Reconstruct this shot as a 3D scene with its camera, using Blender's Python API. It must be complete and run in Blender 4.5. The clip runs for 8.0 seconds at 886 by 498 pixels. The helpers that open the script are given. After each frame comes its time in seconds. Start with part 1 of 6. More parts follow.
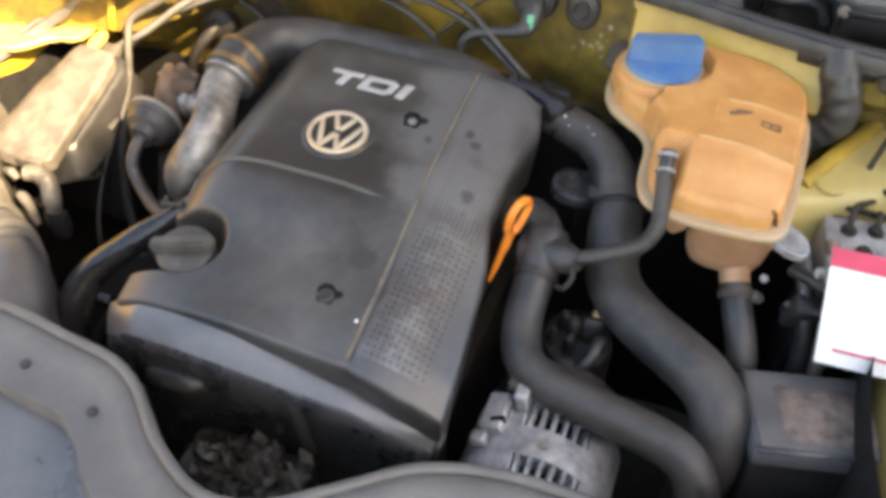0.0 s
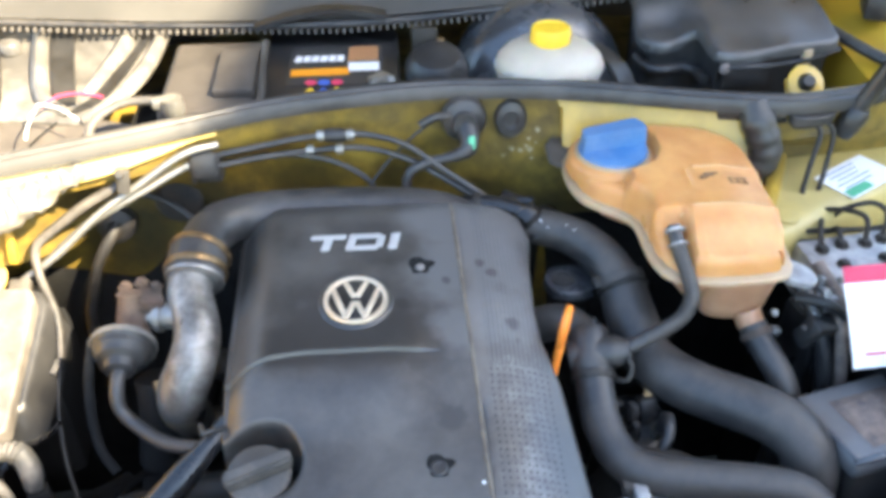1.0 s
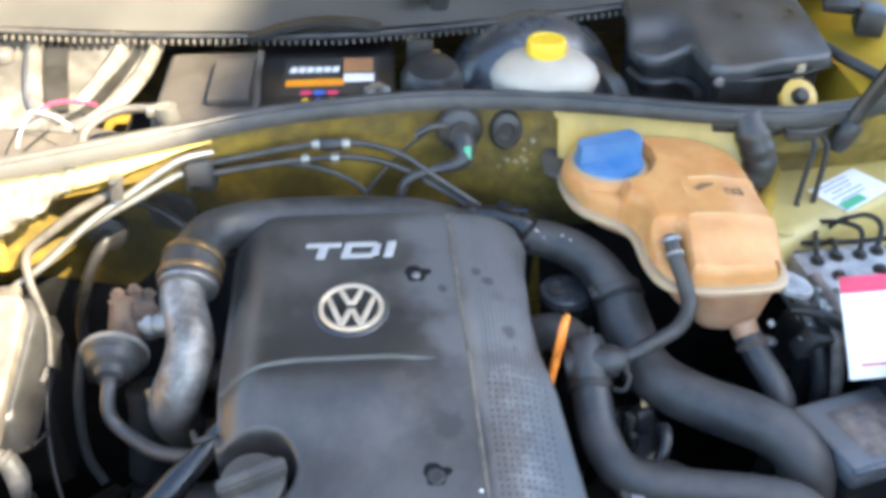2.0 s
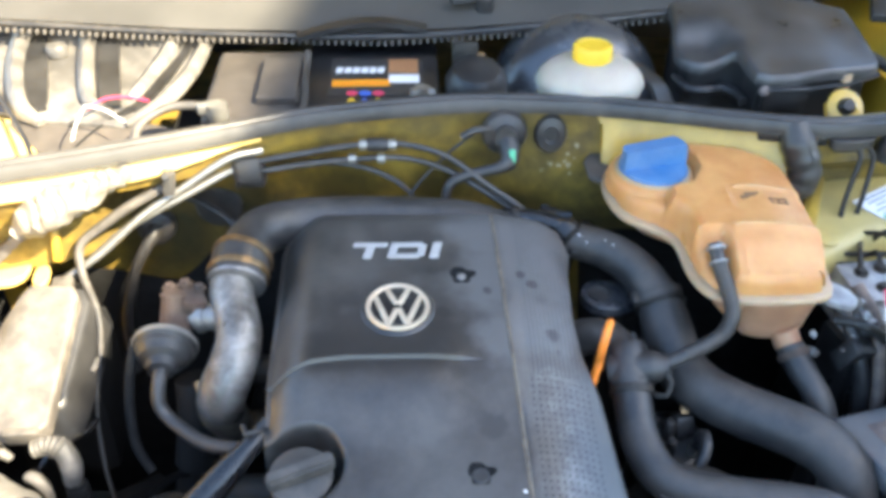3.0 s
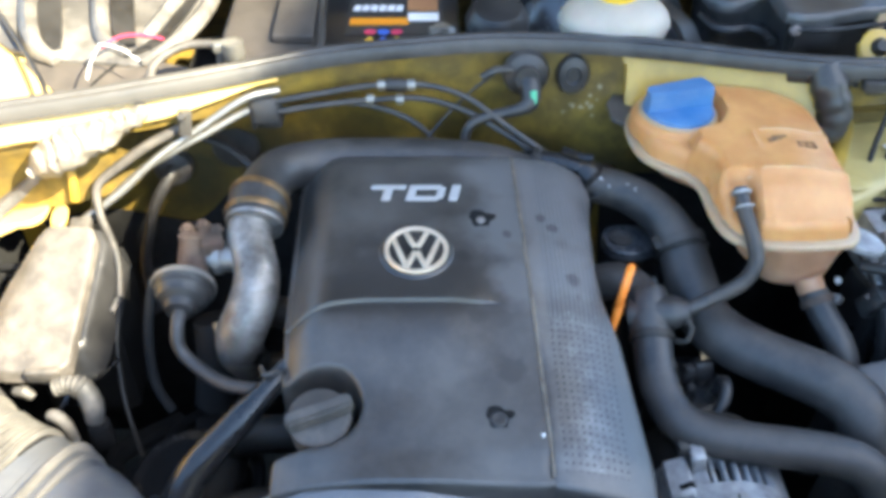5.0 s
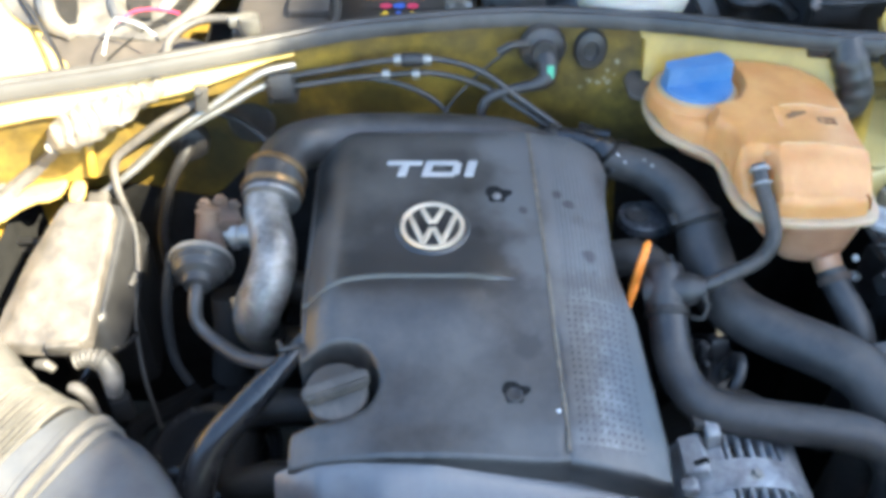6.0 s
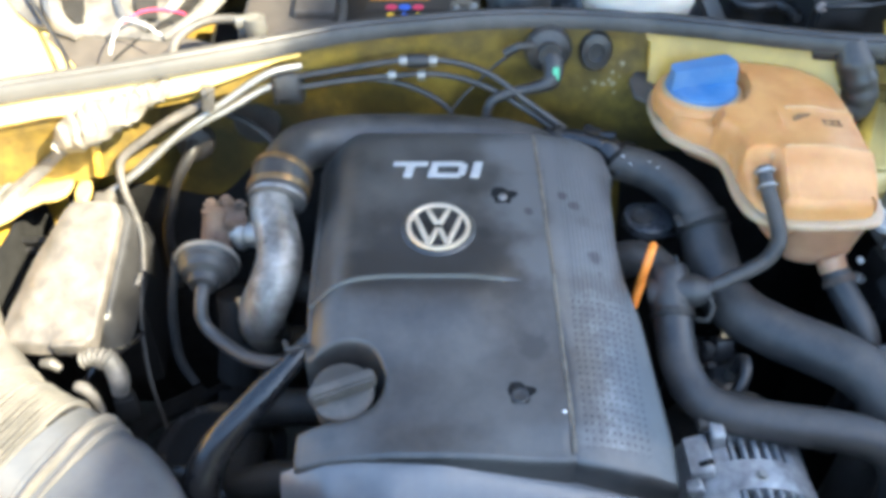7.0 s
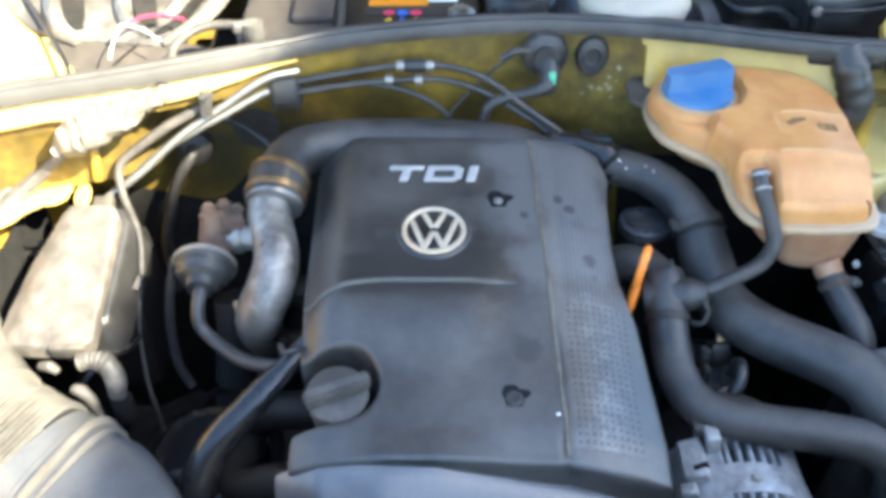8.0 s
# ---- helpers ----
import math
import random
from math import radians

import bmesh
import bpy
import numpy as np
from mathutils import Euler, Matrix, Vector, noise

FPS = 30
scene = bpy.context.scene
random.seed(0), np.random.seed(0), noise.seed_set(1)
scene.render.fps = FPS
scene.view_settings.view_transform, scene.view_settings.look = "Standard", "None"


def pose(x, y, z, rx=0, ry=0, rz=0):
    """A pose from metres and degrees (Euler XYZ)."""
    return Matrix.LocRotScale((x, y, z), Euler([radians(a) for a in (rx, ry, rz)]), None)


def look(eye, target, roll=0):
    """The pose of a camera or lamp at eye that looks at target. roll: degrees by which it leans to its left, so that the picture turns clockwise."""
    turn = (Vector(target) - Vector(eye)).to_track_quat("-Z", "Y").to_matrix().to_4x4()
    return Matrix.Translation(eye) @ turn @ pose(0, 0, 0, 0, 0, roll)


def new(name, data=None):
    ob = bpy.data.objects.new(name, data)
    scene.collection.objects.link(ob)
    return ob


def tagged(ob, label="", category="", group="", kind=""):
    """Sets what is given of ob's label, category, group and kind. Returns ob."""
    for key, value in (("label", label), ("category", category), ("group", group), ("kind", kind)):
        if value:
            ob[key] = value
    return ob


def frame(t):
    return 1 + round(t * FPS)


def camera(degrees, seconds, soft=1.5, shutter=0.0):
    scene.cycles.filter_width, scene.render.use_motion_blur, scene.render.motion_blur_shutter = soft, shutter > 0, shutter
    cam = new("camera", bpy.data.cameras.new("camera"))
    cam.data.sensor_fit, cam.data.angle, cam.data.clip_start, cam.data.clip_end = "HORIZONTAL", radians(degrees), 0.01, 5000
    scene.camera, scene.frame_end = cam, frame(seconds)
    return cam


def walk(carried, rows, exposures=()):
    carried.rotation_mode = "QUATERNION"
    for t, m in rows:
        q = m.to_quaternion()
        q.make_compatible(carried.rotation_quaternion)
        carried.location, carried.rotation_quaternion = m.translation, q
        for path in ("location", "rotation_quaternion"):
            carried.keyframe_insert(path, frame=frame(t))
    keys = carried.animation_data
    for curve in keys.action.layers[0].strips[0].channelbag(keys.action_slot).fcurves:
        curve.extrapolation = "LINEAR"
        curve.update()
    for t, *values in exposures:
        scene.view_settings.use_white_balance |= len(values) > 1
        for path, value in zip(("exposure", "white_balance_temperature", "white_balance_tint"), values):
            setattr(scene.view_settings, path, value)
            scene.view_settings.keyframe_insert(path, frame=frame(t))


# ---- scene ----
from mathutils import noise

cam = camera(54.9, 8.0, soft=4.3)
PATH = [
    (0, (0.2906, 0.0072, 1.3868), (0.0560, 0.6939, 0.6987), 2.47),
    (0.2, (0.1903, 0.0115, 1.3732), (0.0570, 0.7311, 0.6918), 0.64),
    (0.3, (0.1394, 0.0148, 1.3673), (0.0542, 0.7397, 0.6838), -0.20),
    (0.5, (0.0913, 0.0148, 1.3947), (0.0616, 0.7556, 0.7237), -2.34),
    (0.7, (0.0605, 0.0093, 1.4029), (0.0796, 0.7855, 0.7727), -1.90),
    (0.8, (0.0541, 0.0066, 1.4029), (0.0862, 0.7937, 0.7869), -1.32),
    (1, (0.0376, 0.0028, 1.4071), (0.0854, 0.8012, 0.8069), -0.49),
    (1.2, (0.0346, 0.0028, 1.3929), (0.0925, 0.8167, 0.8148), -0.15),
    (2.3, (0.0213, -0.0014, 1.3987), (0.0824, 0.8093, 0.8164), 0.66),
    (2.5, (0.0137, -0.0007, 1.4043), (0.0700, 0.8084, 0.8193), 1.00),
    (3, (0.0087, -0.0054, 1.4039), (0.0452, 0.8068, 0.8218), 0.80),
    (3.5, (0.0118, -0.0040, 1.4009), (0.0429, 0.8022, 0.8102), 0.51),
    (4, (0.0115, -0.0055, 1.3993), (0.0418, 0.7942, 0.7997), 0.44),
    (4.5, (0.0095, 0.0010, 1.3972), (0.0342, 0.7886, 0.7815), 0.43),
    (6, (0.0041, 0.0016, 1.3997), (0.0052, 0.7550, 0.7421), -0.15),
    (6.5, (0.0038, 0.0012, 1.4006), (0.0035, 0.7538, 0.7421), -0.51),
    (7, (0.0000, 0.0000, 1.4000), (-0.0000, 0.7547, 0.7439), -0.00),
    (7.5, (0.0021, -0.0020, 1.3998), (-0.0013, 0.7573, 0.7491), -0.00),
    (8, (0.0076, -0.0038, 1.3999), (0.0024, 0.7558, 0.7496), -0.25),
]
EXPOSURE = [(0.0, 2.65, 8700, 12), (0.5, 3.08, 7500, 9), (1.0, 3.0, 6600, 6), (3.0, 2.88, 6300, 5), (3.5, 2.66, 6200, 5), (4.5, 2.70, 6050, 4), (6.0, 2.82, 5950, 3), (8.0, 2.83, 5950, 3)]
walk(cam, [(t, look(eye, target, roll)) for t, eye, target, roll in PATH], exposures=EXPOSURE)

# ---- light: sun from the front right, clear sky ----
SUN = Vector((1.64, -1.0, 1.8)).normalized()
world = bpy.data.worlds.new("sky")
scene.world = world
world.use_nodes = True
sky = world.node_tree.nodes.new("ShaderNodeTexSky")
sky.sky_type, sky.sun_disc = "NISHITA", False
sky.sun_elevation, sky.sun_rotation = math.asin(SUN.z), math.atan2(SUN.x, SUN.y)
back = world.node_tree.nodes["Background"]
back.inputs["Strength"].default_value = 0.118
world.node_tree.links.new(sky.outputs["Color"], back.inputs["Color"])
lamp = bpy.data.lights.new("sun", "SUN")
lamp.energy, lamp.angle, lamp.color = 5.0, radians(0.5), (1.0, 0.83, 0.58)
sun = new("sun", lamp)
sun.matrix_world = look(SUN * 20, (0, 0, 0))


# ---- materials ----
def mat(name, c1, c2, rough=0.5, metal=0.0, scale=25.0, fine=350.0, bump=0.15, dust=None, amount=0.0, spread=9.0, coat=0.0, sss=0.0, spec=0.5):
    """A surface with two scales of colour change, fine relief, and patches of dust or dirt."""
    m = bpy.data.materials.new(name)
    m.use_nodes = True
    nt = m.node_tree
    b = nt.nodes["Principled BSDF"]

    def add(kind, **vals):
        n = nt.nodes.new(kind)
        for k, v in vals.items():
            n.inputs[k].default_value = v
        return n

    link = nt.links.new
    co = add("ShaderNodeTexCoord").outputs["Object"]
    n1 = add("ShaderNodeTexNoise", Scale=scale, Detail=5.0, Roughness=0.6)
    n2 = add("ShaderNodeTexNoise", Scale=fine, Detail=3.0)
    link(co, n1.inputs["Vector"]), link(co, n2.inputs["Vector"])
    mix = nt.nodes.new("ShaderNodeMix")
    mix.data_type = "RGBA"
    mix.inputs[6].default_value, mix.inputs[7].default_value = (*c1, 1), (*c2, 1)
    r1 = nt.nodes.new("ShaderNodeMapRange")
    r1.inputs[1].default_value, r1.inputs[2].default_value = 0.33, 0.67
    link(n1.outputs["Fac"], r1.inputs[0]), link(r1.outputs[0], mix.inputs[0])
    colour, rg = mix.outputs[2], add("ShaderNodeMapRange")
    rg.inputs[3].default_value, rg.inputs[4].default_value = max(rough - 0.12, 0.03), min(rough + 0.12, 1.0)
    link(n1.outputs["Fac"], rg.inputs[0])
    rough_out = rg.outputs[0]
    if dust:
        n3 = add("ShaderNodeTexNoise", Scale=spread, Detail=8.0, Roughness=0.72)
        link(co, n3.inputs["Vector"])
        r3 = nt.nodes.new("ShaderNodeMapRange")
        r3.inputs[1].default_value, r3.inputs[2].default_value, r3.inputs[4].default_value = 0.42, 0.75, amount
        link(n3.outputs["Fac"], r3.inputs[0])
        m2 = nt.nodes.new("ShaderNodeMix")
        m2.data_type = "RGBA"
        m2.inputs[7].default_value = (*dust, 1)
        link(r3.outputs[0], m2.inputs[0]), link(colour, m2.inputs[6])
        colour = m2.outputs[2]
        m3 = nt.nodes.new("ShaderNodeMix")
        m3.inputs[3].default_value = 0.9
        link(r3.outputs[0], m3.inputs[0]), link(rough_out, m3.inputs[2])
        rough_out = m3.outputs[0]
    link(colour, b.inputs["Base Color"]), link(rough_out, b.inputs["Roughness"])
    bp = add("ShaderNodeBump", Strength=bump, Distance=0.002)
    link(n2.outputs["Fac"], bp.inputs["Height"]), link(bp.outputs["Normal"], b.inputs["Normal"])
    b.inputs["Metallic"].default_value = metal
    b.inputs["Specular IOR Level"].default_value = spec
    b.inputs["Coat Weight"].default_value = coat
    b.inputs["Coat Roughness"].default_value = 0.12
    if sss:
        b.inputs["Subsurface Weight"].default_value = sss
        b.inputs["Subsurface Radius"].default_value = (0.02, 0.009, 0.003)
        b.inputs["Subsurface Scale"].default_value = 1.0
    return m


GREY = (0.30, 0.28, 0.25)
M_COVER = mat("moulded_plastic", (0.016, 0.0158, 0.016), (0.026, 0.0255, 0.026), 0.37, scale=14, fine=900, bump=0.08, dust=(0.158, 0.145, 0.128), amount=0.50, spread=8, spec=0.85)
M_RUBBER = mat("rubber", (0.021, 0.021, 0.022), (0.034, 0.033, 0.033), 0.38, scale=30, bump=0.10, dust=(0.15, 0.13, 0.11), amount=0.52, spread=17)
M_GLOSS = mat("glossy_black", (0.010, 0.010, 0.011), (0.018, 0.018, 0.019), 0.17, scale=24, bump=0.05, dust=(0.12, 0.11, 0.10), amount=0.15, spread=12)
M_CAST = mat("dull_casting", (0.22, 0.215, 0.21), (0.40, 0.395, 0.39), 0.34, metal=0.75, scale=28, fine=500, bump=0.4, dust=(0.11, 0.08, 0.06), amount=0.65, spread=22)
# black for oily dirt and for a cable's shaded run
M_OILY_SHADE = mat("oily_dirt_and_shade", (0.007, 0.006, 0.005), (0.016, 0.014, 0.011), 0.4, scale=60, bump=0.3, spec=0.3)
M_SEAL = mat("seal_rubber", (0.020, 0.020, 0.021), (0.034, 0.033, 0.032), 0.36, scale=30, bump=0.1, dust=(0.15, 0.14, 0.13), amount=0.42, spread=18)
M_TAUPE = mat("taupe_plastic", (0.045, 0.039, 0.035), (0.07, 0.06, 0.052), 0.55, scale=20, dust=(0.20, 0.17, 0.14), amount=0.4)
M_STAINED = mat("stained_plastic", (0.05, 0.05, 0.055), (0.10, 0.07, 0.055), 0.5, scale=40, dust=(0.34, 0.26, 0.21), amount=0.95, spread=30)
M_BLACK = mat("black_plastic", (0.012, 0.012, 0.013), (0.022, 0.022, 0.023), 0.36, scale=30, bump=0.1, dust=(0.14, 0.13, 0.12), amount=0.25, spread=12)
M_DUSTY = mat("dusty_plastic", (0.035, 0.034, 0.032), (0.06, 0.056, 0.052), 0.5, scale=28, dust=(0.19, 0.165, 0.14), amount=0.75, spread=24)
M_LID = mat("dusty_lid_plastic", (0.080, 0.072, 0.064), (0.110, 0.098, 0.086), 0.45, scale=34, fine=420, bump=0.2, dust=(0.22, 0.194, 0.167), amount=0.65, spread=34)
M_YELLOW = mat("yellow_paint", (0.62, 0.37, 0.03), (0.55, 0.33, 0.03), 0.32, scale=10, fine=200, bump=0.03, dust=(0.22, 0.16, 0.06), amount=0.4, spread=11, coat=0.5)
# yellow paint darkened by grime and by the shade it lies in
M_GRIMY_SHADE = mat("grimy_shaded_yellow_paint", (0.30, 0.20, 0.036), (0.15, 0.105, 0.025), 0.34, scale=42, fine=200, bump=0.10, dust=(0.035, 0.028, 0.014), amount=0.95, spread=9, coat=0.3)
M_MATT_BLACK = mat("felt_and_shade_black", (0.018, 0.018, 0.018), (0.026, 0.026, 0.026), 0.95, scale=60, bump=0.5, spec=0.04)
M_FELT = mat("grey_felt", (0.065, 0.062, 0.057), (0.085, 0.08, 0.074), 0.95, scale=60, bump=0.5, spec=0.1)
# near-black that puts the shade of recesses into the colour
M_HOLE = mat("recess_shade_black", (0.012, 0.012, 0.012), (0.018, 0.018, 0.018), 0.9, spec=0.1)
M_TANK = mat("tank_plastic", (0.61, 0.318, 0.115), (0.47, 0.210, 0.066), 0.31, scale=24, fine=250, bump=0.05, dust=(0.52, 0.24, 0.085), amount=0.6, spread=20, sss=0.3)
M_TANK_RIB = mat("tank_weld", (0.60, 0.36, 0.17), (0.52, 0.27, 0.11), 0.33, scale=26, sss=0.3)
M_TANK_EDGE = mat("tank_seam", (0.46, 0.34, 0.22), (0.36, 0.25, 0.15), 0.4, scale=18, sss=0.3)
M_TANK_LOW = mat("tank_lower", (0.38, 0.20, 0.11), (0.50, 0.29, 0.17), 0.35, scale=30, dust=(0.25, 0.12, 0.07), amount=0.5, sss=0.2)
M_BLUE = mat("blue_plastic", (0.040, 0.150, 0.34), (0.030, 0.115, 0.28), 0.36, scale=30, bump=0.05, dust=(0.20, 0.28, 0.40), amount=0.5, spread=20)
M_ALU = mat("cast_aluminium", (0.20, 0.205, 0.215), (0.50, 0.51, 0.52), 0.45, metal=0.5, scale=55, fine=600, bump=0.25, dust=(0.22, 0.20, 0.18), amount=0.45, spread=18)
M_STEEL = mat("bright_steel", (0.36, 0.35, 0.32), (0.26, 0.25, 0.23), 0.42, metal=0.7, scale=60)
M_IRON = mat("dark_iron", (0.018, 0.017, 0.016), (0.034, 0.031, 0.027), 0.5, metal=0.3, scale=40, bump=0.5, dust=(0.06, 0.045, 0.03), amount=0.4)
M_RUST = mat("rusty_iron", (0.045, 0.032, 0.025), (0.10, 0.078, 0.062), 0.75, metal=0.2, scale=60, bump=0.6, dust=(0.14, 0.07, 0.048), amount=0.6, spread=25)
M_BRASS = mat("brass_band", (0.30, 0.19, 0.09), (0.12, 0.085, 0.05), 0.42, metal=0.8, scale=50)
M_WHITE = mat("milky_plastic", (0.42, 0.385, 0.325), (0.35, 0.32, 0.27), 0.4, scale=30, bump=0.03, dust=(0.42, 0.34, 0.25), amount=0.3, sss=0.3)
M_CAP = mat("yellow_plastic", (0.80, 0.54, 0.03), (0.68, 0.44, 0.03), 0.42, scale=40, bump=0.05)
M_ORANGE = mat("orange_plastic", (0.85, 0.26, 0.03), (0.75, 0.21, 0.03), 0.4, scale=60, bump=0.05)
M_PAPER = mat("white_card", (0.82, 0.82, 0.82), (0.76, 0.77, 0.78), 0.6, scale=20, bump=0.02)
M_RED = mat("red_print", (0.62, 0.05, 0.12), (0.52, 0.04, 0.10), 0.5, scale=40)
M_LABEL_ORANGE = mat("orange_print", (0.85, 0.33, 0.02), (0.8, 0.29, 0.02), 0.4)
M_LABEL_TAN = mat("copper_print", (0.40, 0.20, 0.09), (0.34, 0.17, 0.08), 0.4)
M_SILVER = mat("silver_print", (0.48, 0.48, 0.48), (0.40, 0.40, 0.40), 0.4, metal=0.3)
M_GREEN = mat("green_print", (0.10, 0.42, 0.24), (0.08, 0.36, 0.2), 0.5)
M_TEXT = mat("blue_grey_print", (0.20, 0.25, 0.30), (0.26, 0.31, 0.36), 0.6)
M_INK = mat("dark_ink", (0.03, 0.03, 0.03), (0.05, 0.045, 0.04), 0.6)
M_FADED = mat("faded_print", (0.14, 0.085, 0.05), (0.24, 0.13, 0.06), 0.6, scale=90)
M_BLUEPRINT = mat("blue_print", (0.05, 0.14, 0.55), (0.04, 0.12, 0.5), 0.5)
M_EMBLEM = mat("satin_chrome", (0.60, 0.50, 0.38), (0.72, 0.61, 0.47), 0.35, metal=0.5, scale=80)
M_SEAMLINE = mat("worn_seam", (0.17, 0.143, 0.11), (0.09, 0.076, 0.06), 0.7, scale=80)
M_DUCT = mat("duct_plastic", (0.075, 0.072, 0.067), (0.115, 0.11, 0.102), 0.42, scale=20, dust=(0.25, 0.225, 0.195), amount=0.85, spread=14)
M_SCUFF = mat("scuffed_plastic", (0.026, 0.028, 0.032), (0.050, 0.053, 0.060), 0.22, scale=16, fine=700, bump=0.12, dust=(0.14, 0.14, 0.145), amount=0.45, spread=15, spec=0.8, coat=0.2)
M_PALE_RUBBER = mat("weathered_rubber", (0.06, 0.057, 0.052), (0.10, 0.095, 0.088), 0.5, scale=40, bump=0.3, dust=(0.24, 0.215, 0.19), amount=0.7, spread=40)
# dusty yellow paint lightened to carry strong sunlight in its colour
M_YELLOW_SUNLIT = mat("dusty_yellow_paint_sunlit", (0.70, 0.50, 0.15), (0.62, 0.43, 0.11), 0.36, scale=12, fine=200, bump=0.04, dust=(0.55, 0.46, 0.27), amount=0.55, spread=13, coat=0.4)
M_PIPE = mat("stained_casting", (0.10, 0.093, 0.084), (0.42, 0.40, 0.37), 0.30, metal=0.6, scale=34, fine=500, bump=0.4, dust=(0.09, 0.066, 0.05), amount=0.75, spread=26)
M_FLANGE = mat("dulled_yellow_paint", (0.50, 0.33, 0.05), (0.38, 0.25, 0.04), 0.34, scale=22, fine=200, bump=0.05, dust=(0.15, 0.11, 0.04), amount=0.5, spread=14, coat=0.3)
M_COWL = mat("cowl_plastic", (0.055, 0.053, 0.050), (0.070, 0.067, 0.063), 0.45, scale=9, fine=700, bump=0.1, dust=(0.12, 0.112, 0.10), amount=0.35, spread=5)
M_WING = mat("dusty_yellow_paint", (0.56, 0.44, 0.15), (0.46, 0.36, 0.12), 0.40, scale=14, fine=200, bump=0.04, dust=(0.36, 0.30, 0.15), amount=0.6, spread=12, coat=0.4)
M_PANEL = mat("grey_panel_plastic", (0.085, 0.081, 0.078), (0.115, 0.109, 0.104), 0.42, scale=30, bump=0.12, dust=(0.20, 0.185, 0.165), amount=0.35, spread=22)
M_TRAY = mat("pale_tray_plastic", (0.065, 0.061, 0.056), (0.095, 0.089, 0.082), 0.42, scale=22, bump=0.12, dust=(0.29, 0.27, 0.24), amount=0.75, spread=17)
M_CRATE = mat("weathered_black_plastic", (0.026, 0.0265, 0.028), (0.050, 0.050, 0.053), 0.30, scale=26, fine=700, bump=0.12, dust=(0.12, 0.115, 0.11), amount=0.42, spread=14, spec=0.7)
M_LEAF = mat("oily_leaves", (0.010, 0.009, 0.008), (0.030, 0.024, 0.018), 0.32, scale=90, bump=0.5, dust=(0.065, 0.055, 0.043), amount=0.6, spread=60)
M_TAPE = mat("crumpled_tape", (0.22, 0.195, 0.16), (0.15, 0.135, 0.11), 0.5, scale=50, bump=0.2, dust=(0.32, 0.285, 0.23), amount=0.6, spread=30)
# scuffed plastic lightened to hold the sky's reflection in its colour
M_SCUFF_SKYLIT = mat("scuffed_plastic_skylit", (0.070, 0.073, 0.078), (0.106, 0.109, 0.115), 0.30, scale=18, fine=700, bump=0.12, dust=(0.19, 0.185, 0.18), amount=0.5, spread=15, spec=0.8, coat=0.2)
M_ASPHALT = mat("asphalt", (0.045, 0.045, 0.047), (0.06, 0.058, 0.056), 0.85, scale=40, bump=0.6)
M_PLASTER = mat("plaster", (0.30, 0.30, 0.30), (0.25, 0.25, 0.26), 0.85, scale=3, fine=60, bump=0.3)


